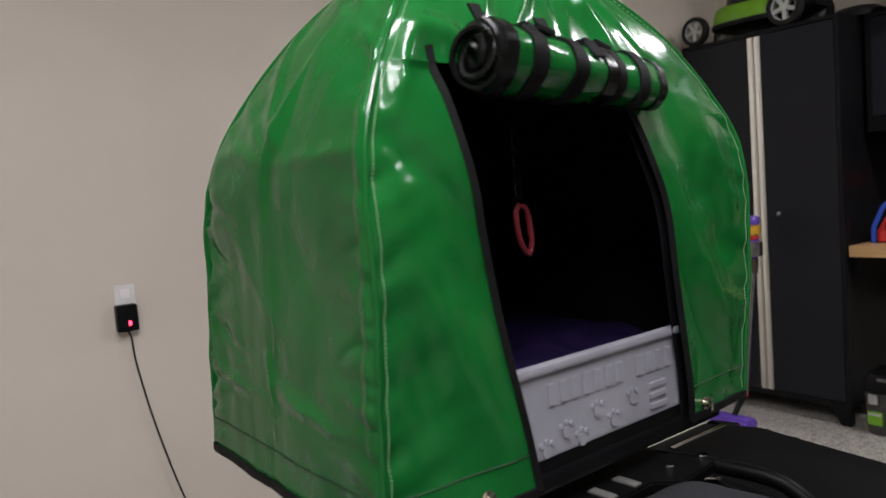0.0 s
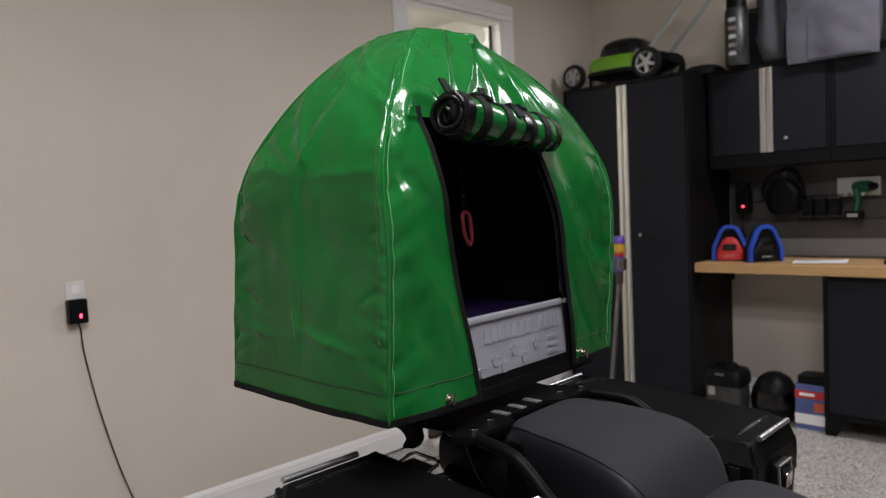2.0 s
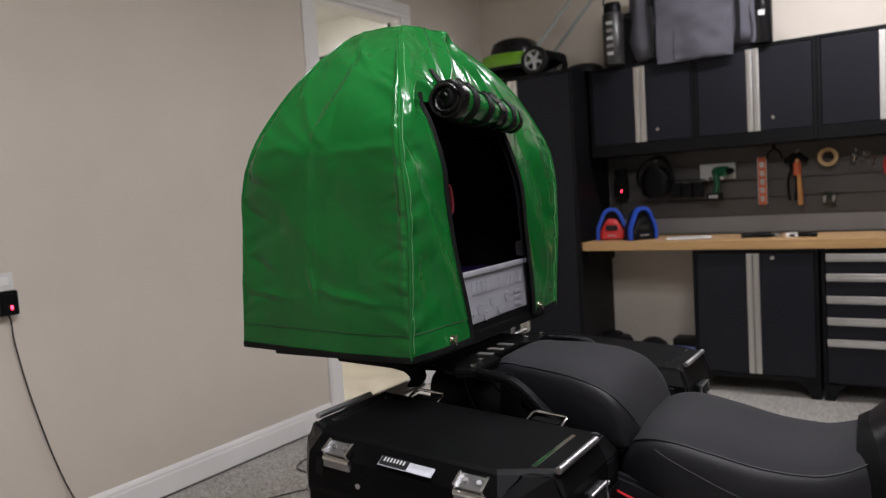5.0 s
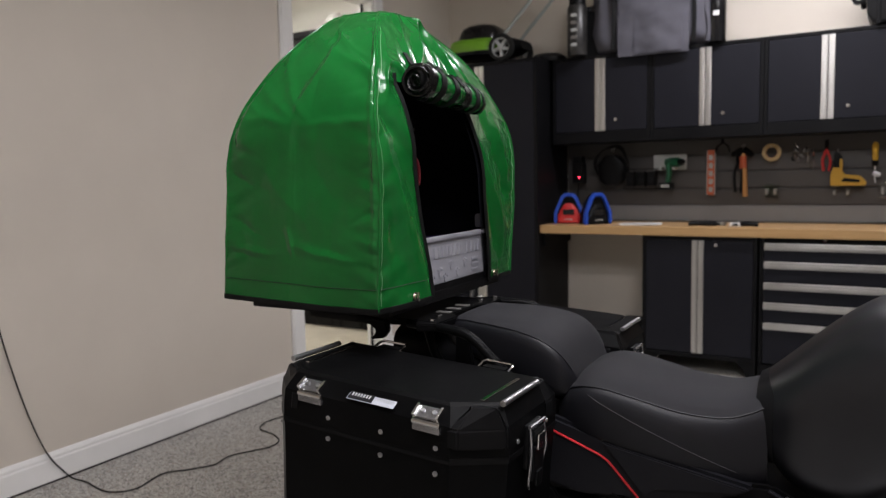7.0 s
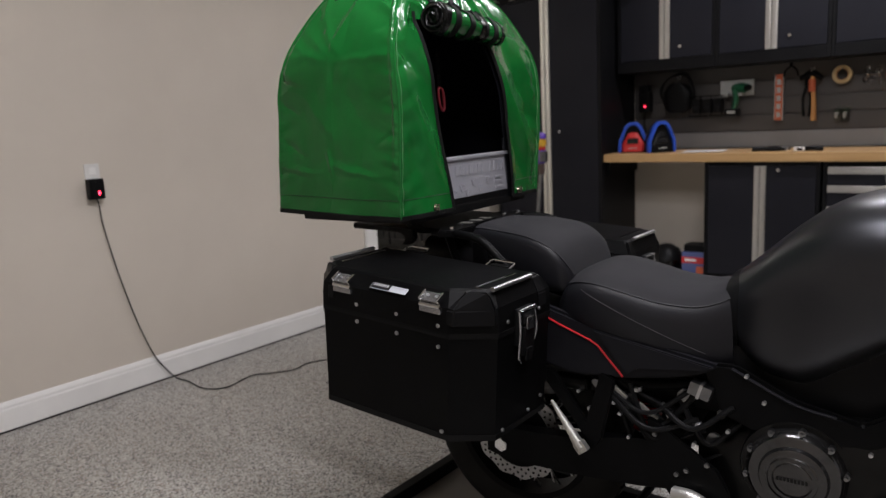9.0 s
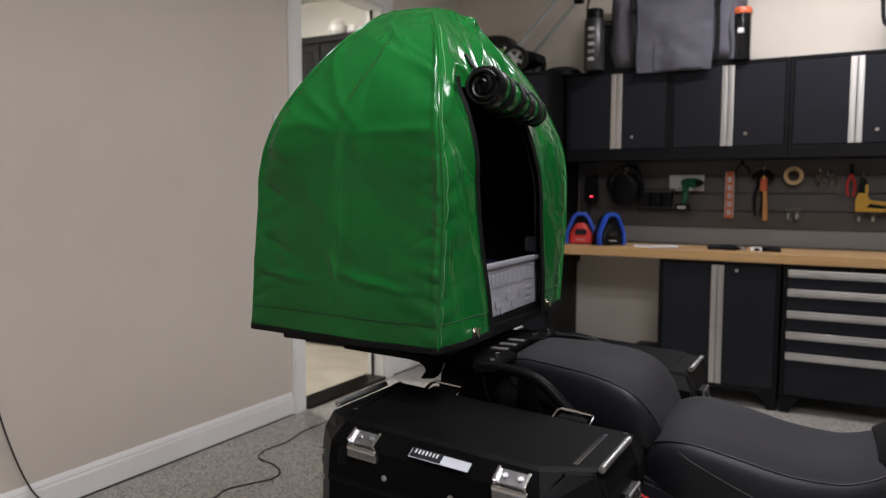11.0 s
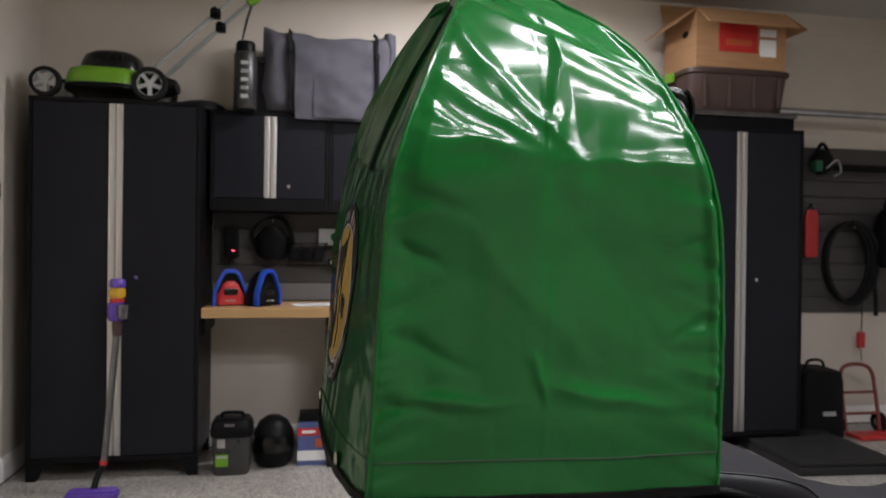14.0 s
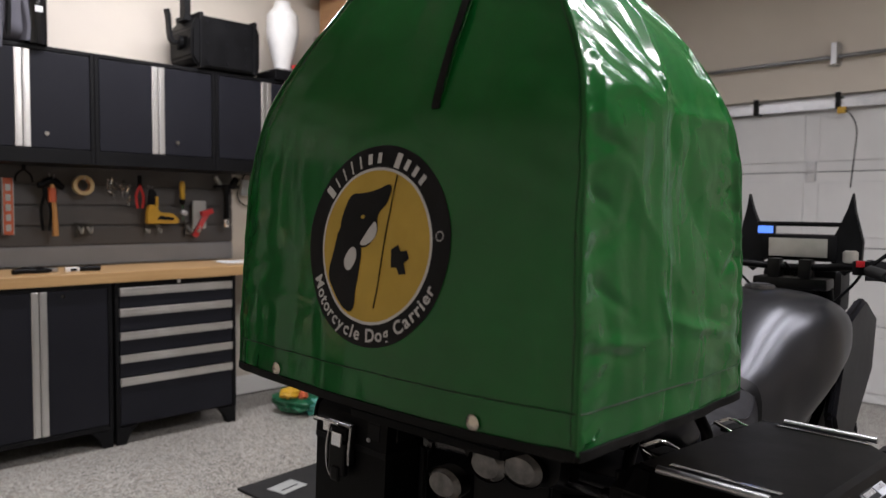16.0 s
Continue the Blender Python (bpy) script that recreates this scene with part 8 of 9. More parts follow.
part("jaw", rbox(-0.01, 0.01, -0.036, -0.024, 0.05, 0.09, 0.003), M_POWDER, tw)

tape = hang("tape_roll", 1.11, 1.43, "roll of tan masking tape on a hook", "tape", SY, 0.88, 0.88)
part("roll", lathe([(0.044, -0.035), (0.064, -0.035), (0.066, -0.033), (0.066, -0.002), (0.064, 0.0), (0.044, 0.0)], (0, -0.004, 0), "y", 40, True), M_TAPE, tape, "", True)
part("core", lathe([(0.039, -0.036), (0.0435, -0.036), (0.0435, 0.0), (0.039, 0.0)], (0, -0.004, 0), "y", 32, True), M_CARD, tape, "cardboard core", True)
hook(tape, 0, 0.04)

keys = hang("clip_bundle", 1.305, 1.36, "bunch of clear and metal clips on a hook", "clips")
rk = random.Random(3)
for k in range(14):
    c = lathe([(0.014, -0.003), (0.018, 0), (0.014, 0.003)], (0, 0, 0), "y", 12, True)
    part("clip", xform(c, Matrix.Translation((rk.uniform(-0.06, 0.06), -0.03 - 0.03 * rk.random(), rk.uniform(-0.03, 0.09))) @ Matrix.Rotation(rk.random() * 3, 4, "X") @ Matrix.Rotation(rk.random() * 3, 4, "Z") @ Matrix.Diagonal((1.0, 1.0, 1.9, 1))), (M_STEEL, M_CLEAR, M_CHROME)[k % 3], keys, "", True)
hook(keys, 0, 0.07)

for x, z in ((1.113, 1.157), (1.775, 1.155)):
    hh = hang("hook_holder", x, z - 0.05, "clear plastic pair of slat hooks", "hook")
    part("plate", rbox(-0.045, 0.045, -0.006, 0.006, 0.02, 0.12, 0.003), M_CLEAR, hh)
    for xx in (-0.025, 0.025):
        part("prong", sweep([(xx, -0.006, 0.08), (xx, -0.05, 0.05), (xx, -0.07, 0.055), (xx, -0.075, 0.08)], 0.006, 8), M_PALE, hh, "pale prong", True)
for x in (1.485, 1.56):
    hh = hang("hook_holder", x, 1.14, "small clear slat hook", "hook")
    part("plate", rbox(-0.014, 0.014, -0.006, 0.006, 0.0, 0.06, 0.003), M_CLEAR, hh)
    part("prong", sweep([(0, -0.006, 0.03), (0, -0.04, 0.01), (0, -0.05, 0.03)], 0.005, 8), M_PALE, hh, "", True)

jig = hang("staple_gun", 1.525, 1.205, "yellow and black staple gun on a hook", "staple gun", SY, 0.84, 0.84)
part("body", plate([(-0.075, 0.0), (0.16, 0.0), (0.165, 0.03), (0.12, 0.075), (0.02, 0.085), (-0.01, 0.14), (-0.055, 0.145), (-0.075, 0.09)], -0.075, -0.035, "y", 0.006), M_YELLOW, jig, "yellow die-cast body")
part("lever", plate([(-0.01, 0.03), (0.12, 0.022), (0.125, 0.045), (0.02, 0.062)], -0.078, -0.032, "y", 0.003), M_BLACK, jig, "black lever")
part("nose", plate([(-0.06, 0.13), (-0.005, 0.125), (0.0, 0.22), (-0.03, 0.26), (-0.055, 0.25)], -0.070, -0.040, "y", 0.005), M_BLACK, jig, "black nose")
part("stripe", rbox(-0.015, 0.005, -0.080, -0.03, 0.12, 0.20, 0.003), M_YELLOW, jig)
hook(jig, -0.03, 0.26)
sq = hang("red_snips", 1.435, 1.30, "red-handled snips on a hook", "snips")
for sg in (-1, 1):
    part("handle", sweep([(0.0, -0.03, 0.14), (sg * 0.022, -0.03, 0.07), (sg * 0.014, -0.03, 0.0)], 0.008, 8), M_REDP, sq, "red handle", True)
part("jaw", rbox(-0.012, 0.012, -0.036, -0.024, 0.13, 0.20, 0.004), M_POWDER, sq)

scr = hang("screwdriver", 1.705, 1.24, "screwdriver with a yellow and black handle", "screwdriver")
part("handle", lathe([(0, 0.12), (0.015, 0.12), (0.018, 0.15), (0.014, 0.165), (0.018, 0.18), (0.018, 0.215), (0.010, 0.232), (0, 0.234)], (0, -0.03, 0), "z", 16), M_YELLOW, scr, "yellow handle", True)
part("collar", lathe([(0, 0.085), (0.012, 0.085), (0.019, 0.095), (0.019, 0.118), (0, 0.122)], (0, -0.03, 0), "z", 16), M_BLACK, scr, "black collar", True)
part("blade", sweep([(0.0, -0.03, 0.09), (0.004, -0.03, -0.02)], 0.005, 8, rounded=False), M_CHROME, scr, "", True)
part("guard", xform(rbox(-0.022, 0.022, -0.04, -0.022, 0.02, 0.05, 0.008), Matrix.Rotation(0.3, 4, "Y")), M_STEEL, scr, "bright ring guard")

knife = hang("utility_knife", 1.84, 1.12, "red folding utility knife in a clear holder", "knife")
part("handle", sweep([(-0.055, -0.03, 0.0), (-0.02, -0.035, 0.07), (0.03, -0.03, 0.15)], 0, flat=(0.020, 0.032)), M_REDP, knife, "red handle")
part("head", xform(rbox(-0.04, 0.04, -0.045, -0.015, -0.018, 0.018, 0.006), Matrix.Translation((0.03, 0, 0.155)) @ Matrix.Rotation(-0.3, 4, "Y")), M_REDP, knife)
part("holder", rbox(-0.055, 0.035, -0.010, 0.006, 0.05, 0.23, 0.004), M_PALE, knife, "pale holder plate")

torch = hang("flashlight", 2.0, 1.18, "black flashlight with a bright lens on the wall", "flashlight")
part("barrel", lathe([(0, 0.05), (0.017, 0.05), (0.020, 0.06), (0.020, 0.22), (0.026, 0.24), (0.034, 0.28), (0, 0.282)], (0, -0.045, 0), "z", 20), M_BLACK, torch, "", True)
part("head", lathe([(0, 0.0), (0.018, 0.0), (0.022, 0.008), (0.022, 0.048), (0, 0.052)], (0, -0.045, 0), "z", 20), M_CHROME, torch, "bright chrome tail", True)
part("clamp", join(rbox(-0.075, 0.085, -0.07, -0.01, 0.255, 0.275, 0.005), xform(rbox(-0.02, 0.02, -0.06, -0.02, -0.04, 0.04, 0.008), Matrix.Translation((0.06, 0, 0.29)) @ Matrix.Rotation(0.5, 4, "Y"))), M_POWDER, torch, "black clamp arms")
part("wing", xform(rbox(-0.012, 0.012, -0.05, -0.03, -0.035, 0.035, 0.004), Matrix.Translation((-0.055, 0, 0.30)) @ Matrix.Rotation(-0.6, 4, "Y")), M_PALE, torch, "pale wing")

loopc = thing("wall_cable", pose(2.22, 6.0, 1.33), "black cable looped on the wall above the bench", "cable")
part("loop", tube([(0.05, -0.01, 0.22), (0.06, -0.012, 0.08), (0.02, -0.014, 0.0), (-0.05, -0.014, 0.0), (-0.09, -0.012, 0.06), (-0.06, -0.010, 0.16), (0.0, -0.008, 0.25)], 0.005, 8), M_BLACK, loopc, "", True)
part("plug", rbox(-0.075, 0.0, -0.045, -0.002, 0.06, 0.17, 0.012), M_PALE, loopc, "grey plug-in adapter")
swb = thing("control_box", pose(2.375, 6.018, 1.20), "white control box on the wall with a wire", "control box")
part("body", rbox(-0.085, 0.085, -0.055, 0, 0.02, 0.235, 0.012), M_WHITE, swb)
part("cover", rbox(-0.070, 0.070, -0.062, -0.056, 0.05, 0.20, 0.004), M_WHITE, swb)
part("wire", tube([(0.03, -0.03, 0.02), (0.035, -0.03, -0.06), (0.02, -0.03, -0.16), (0.03, -0.03, -0.238)], 0.005, 6), M_BLACK, swb, "black wire", True)
part("wire", tube([(-0.04, -0.03, 0.235), (-0.06, -0.03, 0.30), (-0.15, -0.02, 0.34)], 0.005, 6), M_BLACK, swb, "black wire", True)

# ---- on the workbench ----
BZ = 0.958


def jump_starter(x, y, turn, insert, label):
    ob = thing("jump_starter", pose(x, y, BZ, 0, 0, turn), label, "jump starter", "jump starters on the bench")
    arch = [(-0.108, 0.0), (-0.106, 0.085), (-0.058, 0.195), (-0.030, 0.222), (0.030, 0.222), (0.058, 0.195), (0.106, 0.085), (0.108, 0.0)]
    inner = [(0.086, 0.0), (0.084, 0.080), (0.042, 0.178), (0.022, 0.198), (-0.022, 0.198), (-0.042, 0.178), (-0.084, 0.080), (-0.086, 0.0)]
    bm = bmesh.new()
    for lo, hi in ((-0.060, -0.022),):
        a0 = [bm.verts.new((px, lo, pz)) for px, pz in arch]
        a1 = [bm.verts.new((px, hi, pz)) for px, pz in arch]
        b0 = [bm.verts.new((px, lo, pz)) for px, pz in reversed(inner)]
        b1 = [bm.verts.new((px, hi, pz)) for px, pz in reversed(inner)]
        for k in range(7):
            bm.faces.new((a0[k], a0[k + 1], b0[k + 1], b0[k]))
            bm.faces.new((a1[k + 1], a1[k], b1[k], b1[k + 1]))
            bm.faces.new((a0[k + 1], a0[k], a1[k], a1[k + 1]))
            bm.faces.new((b0[k], b0[k + 1], b1[k + 1], b1[k]))
        bm.faces.new((a0[0], b0[0], b1[0], a1[0]))
        bm.faces.new((a0[7], a1[7], b1[7], b0[7]))
    bmesh.ops.recalc_face_normals(bm, faces=bm.faces[:])
    bmesh.ops.bevel(bm, geom=bm.edges[:], offset=0.005, segments=2, affect="EDGES")
    part("frame", bm, M_BLUE, ob, "bright blue arched plastic frame", True)
    shape = ((-0.098, 0.004), (-0.096, 0.082), (-0.052, 0.186), (-0.026, 0.212), (0.026, 0.212), (0.052, 0.186), (0.096, 0.082), (0.098, 0.004))
    core = part("core", loft([[(px * s, yy, pz * s) for px, pz in shape] for yy, s in ((-0.036, 0.97), (0.03, 0.97), (0.060, 0.86), (0.066, 0.80))]), M_BLACK, ob, "black moulded body")
    part("insert", loft([[(px * s, yy, 0.006 + pz * s * 0.80) for px, pz in shape] for yy, s in ((-0.034, 0.84), (-0.052, 0.82), (-0.062, 0.66))]), insert, core, "moulded front insert")
    part("face_plate", xform(rbox(-0.040, 0.040, -0.002, 0.002, -0.020, 0.020, 0.004), Matrix.Translation((0.0, -0.0625, 0.085))), M_DGLASS, core, "dark panel")
    for k in range(4):
        part("button", rbox(-0.030 + 0.016 * k, -0.020 + 0.016 * k, -0.0655, -0.061, 0.028, 0.036, 0.001), M_PALE, core)
    part("foot", rbox(-0.10, 0.10, -0.05, 0.05, 0.0, 0.016, 0.005), M_BLACK, ob)
    return ob


jump_starter(-0.215, 5.67, 14, M_REDP, "blue arched battery jump pack with a red insert")
jump_starter(-0.015, 5.64, 50, M_BLACK, "blue arched battery jump pack with a black insert")


def sheet(name, x, y, turn, sx, sy, label, mat=None):
    ob = thing(name, pose(x, y, BZ, 0, 0, turn), label, "paper")
    part("page", loft([[(px, py, z + 0.003 * math.sin(px * 20)) for px, py in ((-sx, -sy), (0, -sy), (sx, -sy), (sx, sy), (0, sy), (-sx, sy))] for z in (0.003, 0.0045)]), mat or M_PAPER, ob)
    for k in range(4):
        part("text_bar", rbox(-sx * 0.8, sx * (0.7 - 0.2 * (k % 2)), sy * (0.6 - 0.35 * k) - 0.004, sy * (0.6 - 0.35 * k) + 0.004, 0.0052 + 0.003, 0.0056 + 0.003), M_STEEL, ob, "plain grey bar")
    return ob


sheet("paper_sheet", 0.31, 5.66, 12, 0.14, 0.10, "white sheet of paper on the bench")
sheet("paper_sheet", 2.02, 5.70, -8, 0.17, 0.12, "white papers spread on the bench")
sheet("paper_sheet", 2.23, 5.64, 20, 0.13, 0.10, "white papers spread on the bench")
sheet("paper_sheet", 2.52, 5.72, 4, 0.10, 0.11, "white papers spread on the bench")


def hand_tool(name, x, y, turn, mats, label):
    ob = thing(name, pose(x, y, BZ, 0, 0, turn), label, "hand tool")
    part("handle", sweep([(-0.09, 0, 0.014), (-0.03, 0.005, 0.016), (0.02, 0, 0.014)], lambda t: 0.014, 10), mats[0], ob, "", True)
    part("end", rbox(0.015, 0.085, -0.016, 0.016, 0.0, 0.024, 0.005), mats[1], ob)
    part("clip", rbox(0.03, 0.06, -0.022, 0.022, 0.005, 0.018, 0.003), M_BLACK, ob)
    return ob


hand_tool("box_cutter", 0.74, 5.60, 10, (M_BLACK, M_BLACK), "black box cutter lying on the bench")
hand_tool("marker", 0.99, 5.60, 175, (M_BLACK, M_WHITE), "black and white marker lying on the bench")
hand_tool("small_knife", 0.80, 5.66, -30, (M_BLACK, M_STEEL), "small black knife lying on the bench")

# ---- under the workbench ----
M_SMOKE = varied("smoky_plastic", (0.030, 0.030, 0.030), (0.050, 0.049, 0.047), 0.3, scale=9, fine=200, bump=0.03)
vac = thing("storage_canister", pose(-0.17, 5.47, 0.0), "smoky grey canister with black lid and green label", "canister")
part("body", loft([[(x, y, z) for x, y in oval(0, 0, r, r * 0.85, 32, 5.0)] for z, r in ((0.0, 0.096), (0.01, 0.102), (0.20, 0.112), (0.225, 0.110))]), M_SMOKE, vac, "smoky grey plastic body", True)
part("lid", loft([[(x, y, z + 0.03 * y) for x, y in oval(0, 0, r, r * 0.85, 32, 5.0)] for z, r in ((0.222, 0.116), (0.235, 0.121), (0.285, 0.118), (0.315, 0.100), (0.322, 0.080))]), M_BLACK, vac, "black lid", True)
part("handle", sweep([(-0.06, 0, 0.318), (-0.05, 0, 0.345), (0.05, 0, 0.345), (0.06, 0, 0.318)], 0.009, 10), M_BLACK, vac, "black carrying handle", True)
part("clasp", rbox(-0.075, -0.03, -0.112, -0.098, 0.165, 0.215, 0.006), M_STEEL, vac, "silver clasp")
part("clasp", rbox(-0.035, 0.02, -0.103, -0.096, 0.285, 0.300, 0.003), M_DULL, vac, "dull metal badge")
part("label", rbox(-0.085, -0.015, -0.1005, -0.089, 0.055, 0.125, 0.004), M_LIME, vac, "green label")
part("label_bar", rbox(-0.080, -0.02, -0.1025, -0.1, 0.105, 0.118), M_PALE, vac, "plain pale bar")

# stands in for a black bag-like lump; helmet form and visor are made up
dark_lump = thing("helmet", pose(0.06, 5.60, 0.0), "glossy black helmet-shaped stand-in for a bag, in shadow under the bench", "helmet")
part("shell", loft([[(x, y, z) for x, y in oval(0, 0, r, r * 1.1, 28, 2.3)] for z, r in ((0.0, 0.09), (0.03, 0.115), (0.12, 0.130), (0.20, 0.118), (0.26, 0.085), (0.29, 0.04), (0.297, 0.006))]), M_BLACK, dark_lump, "black shell", True)
part("lump_band", loft([[(x * s, y * s - 0.004, z) for x, y in oval(0, -0.012, 0.120, 0.138, 28, 2.3)] for s, z in ((0.98, 0.10), (1.02, 0.12), (1.0, 0.17), (0.95, 0.19))]), M_SHADE, dark_lump, "smoked band added round the stand-in", True)

soda = thing("supply_box", pose(0.29, 5.60, 0.0), "red, blue and white printed carton on the floor", "box")
part("body", rbox(-0.085, 0.085, -0.08, 0.08, 0.0, 0.26, 0.004), varied("blue_carton", (0.06, 0.08, 0.22), (0.10, 0.13, 0.30), 0.5, scale=10, fine=100, bump=0.02), soda, "blue carton")
part("red_band", rbox(-0.0865, 0.0865, -0.0815, 0.0815, 0.18, 0.225), M_REDP, soda, "red printed band")
part("white_band", rbox(-0.0862, 0.0862, -0.0812, 0.0812, 0.03, 0.09), M_PAPER, soda, "white printed band")
part("top", rbox(-0.075, 0.075, -0.07, 0.07, 0.262, 0.31, 0.010), M_BLACK, soda, "dark lid")
part("label_bar", rbox(-0.06, 0.02, -0.0840, -0.0814, 0.195, 0.212), M_PAPER, soda, "plain white bar")
part("figure_patch", rbox(0.02, 0.07, -0.0830, -0.0802, 0.11, 0.16), M_ORANGE, soda, "orange patch")

sack = thing("bag_bundle", pose(2.22, 5.40, 0.0), "green and yellow bundled bag on the floor", "bag")


def crumpled(at, size, seed, amp=0.35):
    """A crushed lump of thin plastic, all sharp folds."""
    bm = bmesh.new()
    bmesh.ops.create_icosphere(bm, subdivisions=4, radius=1.0)
    for v in bm.verts:
        q = v.co * 1.7 + Vector((seed * 3.1, seed, 0))
        cells = noise.voronoi(q)[0]
        small = noise.voronoi(q * 2.6)[0]
        v.co *= 1 + amp * (cells[1] - cells[0] - 0.3) + 0.4 * amp * (small[1] - small[0]) + 0.25 * noise.noise(q)
        v.co = Vector((at[0] + v.co.x * size[0], at[1] + v.co.y * size[1], max(0.002, at[2] + v.co.z * size[2])))
    return bm


M_TEAL = varied("teal_plastic", (0.02, 0.16, 0.13), (0.05, 0.26, 0.20), 0.35, scale=10, fine=200, bump=0.02)
for name, mat, at, size, seed, label in (
        ("bag", M_GREENP, (0.0, 0.0, 0.075), (0.15, 0.16, 0.075), 1, "dark green crumpled bag"),
        ("bag", M_GREENP, (0.07, 0.06, 0.17), (0.075, 0.09, 0.085), 2, "dark green crumpled bag"),
        ("wrapper", M_TEAL, (0.05, -0.14, 0.05), (0.075, 0.05, 0.05), 3, "teal crumpled wrapper"),
        ("wrapper", M_BLUE, (0.135, 0.01, 0.17), (0.022, 0.06, 0.085), 4, "blue crumpled wrapper"),
        ("rope", M_YELLOW, (-0.09, -0.06, 0.145), (0.065, 0.06, 0.035), 5, "yellow folded strap"),
        ("rope", M_ORANGE, (-0.03, -0.10, 0.125), (0.035, 0.04, 0.028), 6, "orange folded strap")):
    part(name, crumpled(at, size, seed), mat, sack, label)

# ---- stick vacuum at the tall cabinet ----
sv = thing("stick_vacuum", pose(-0.80, 5.14, 0.0), "purple and grey stick vacuum leaning on the tall cabinet", "vacuum cleaner")
part("floor_head", xform(plate([(-0.13, 0.0), (-0.12, 0.05), (0.12, 0.05), (0.13, 0.0), (0.125, -0.05), (-0.125, -0.05)], 0.004, 0.052, "z", 0.012), Matrix.Translation((-0.03, -0.06, 0))), M_PURP, sv, "purple floor head", True)
part("neck", sweep([(-0.03, -0.04, 0.05), (-0.025, 0.0, 0.10), (0.0, 0.03, 0.16)], 0.016, 12), M_BLACK, sv, "", True)
part("red_latch", cyl(0.020, 0.03, (-0.003, 0.03, 0.165), "z", 16, bevel=0.004), M_REDP, sv, "red wand collar", True)
part("wand", sweep([(0.0, 0.03, 0.16), (0.045, 0.09, 0.86)], 0.017, 14, rounded=False), M_DULL, sv, "grey metal wand", True)
part("wand_socket", xform(lathe([(0, 0), (0.020, 0), (0.024, 0.03), (0.026, 0.07), (0.020, 0.09), (0, 0.09)], (0, 0, 0), "z", 20), Matrix.Translation((0.045, 0.09, 0.83))), M_BROWN, sv, "brown grey socket", True)
motor = part("motor_body", xform(lathe([(0, 0), (0.030, 0), (0.042, 0.015), (0.044, 0.06), (0.040, 0.10), (0, 0.105)], (0, 0, 0), "z", 24), Matrix.Translation((0.040, 0.085, 0.91))), M_PURP, sv, "purple motor body", True)
part("dust_bin", xform(lathe([(0, 0), (0.026, 0), (0.032, 0.01), (0.032, 0.075), (0, 0.08)], (0, 0, 0), "z", 20), Matrix.Translation((0.085, 0.055, 0.925))), M_DULL, motor, "grey dust bin", True)
part("red_latch", cyl(0.038, 0.022, (0.043, 0.085, 1.022), "z", 20, bevel=0.004), M_REDP, sv, "red release ring", True)
part("filter", cyl(0.043, 0.058, (0.045, 0.086, 1.062), "z", 20, bevel=0.008), M_YELLOW, sv, "yellow filter ring", True)
part("cyclone", xform(lathe([(0, 0), (0.040, 0), (0.042, 0.01), (0.040, 0.035), (0.030, 0.046), (0, 0.048)], (0, 0, 0), "z", 24), Matrix.Translation((0.045, 0.087, 1.092))), M_PURP, sv, "purple cyclone top", True)

# ---- on the floor ----
mat1 = thing("floor_mat", pose(1.565, 4.25, 0.0, 0, 0, 4), "flat black rubber mat with papers on it", "mat")
part("sheet", rbox(-0.28, 0.28, -0.22, 0.22, 0.001, 0.014, 0.004), M_MAT, mat1)
for x, y, a in ((-0.12, 0.05, 0.2), (0.10, -0.06, -0.3)):
    pp = thing("leaflet", pose(1.565 + x, 4.25 + y, 0.0145, 0, 0, math.degrees(a)), "pale leaflet lying on the black mat", "paper")
    part("page", rbox(-0.075, 0.075, -0.055, 0.055, 0.0, 0.002), M_PALE, pp)
    part("text_bar", rbox(-0.05, 0.05, -0.02, -0.01, 0.0022, 0.0028), M_BLACK, pp, "plain dark bar")
mat2 = thing("folded_mat", pose(3.50, 5.24, 0.0, 0, 0, -4), "thick folded black exercise mat on the floor", "mat")
part("slab", rbox(-0.36, 0.30, -0.40, 0.40, 0.001, 0.05, 0.012), M_MAT, mat2)
part("slab", rbox(-0.355, 0.29, -0.39, 0.38, 0.051, 0.082, 0.012), M_MAT, mat2)
blk = thing("storage_case", pose(3.86, 5.74, 0.0), "tall soft black case with a pale label", "case")
part("body", loft([[(x, y + 0.01 * noise.noise(Vector((x * 6, y * 6, z * 6))), z + 0.01 * noise.noise(Vector((x * 8, y * 8, 2)))) for x, y in oval(0, 0, rx, 0.15, 26, 5)] for z, rx in ((0.0, 0.17), (0.02, 0.175), (0.40, 0.165), (0.47, 0.15), (0.49, 0.11))]), M_BIND, blk, "", True)
part("label", rbox(-0.03, 0.07, -0.158, -0.148, 0.17, 0.20), M_PALE, blk, "plain pale bar")
part("handle", tube([(-0.08, -0.02, 0.48), (-0.05, -0.02, 0.54), (0.05, -0.02, 0.54), (0.08, -0.02, 0.48)], 0.010), M_BIND, blk, "", True)

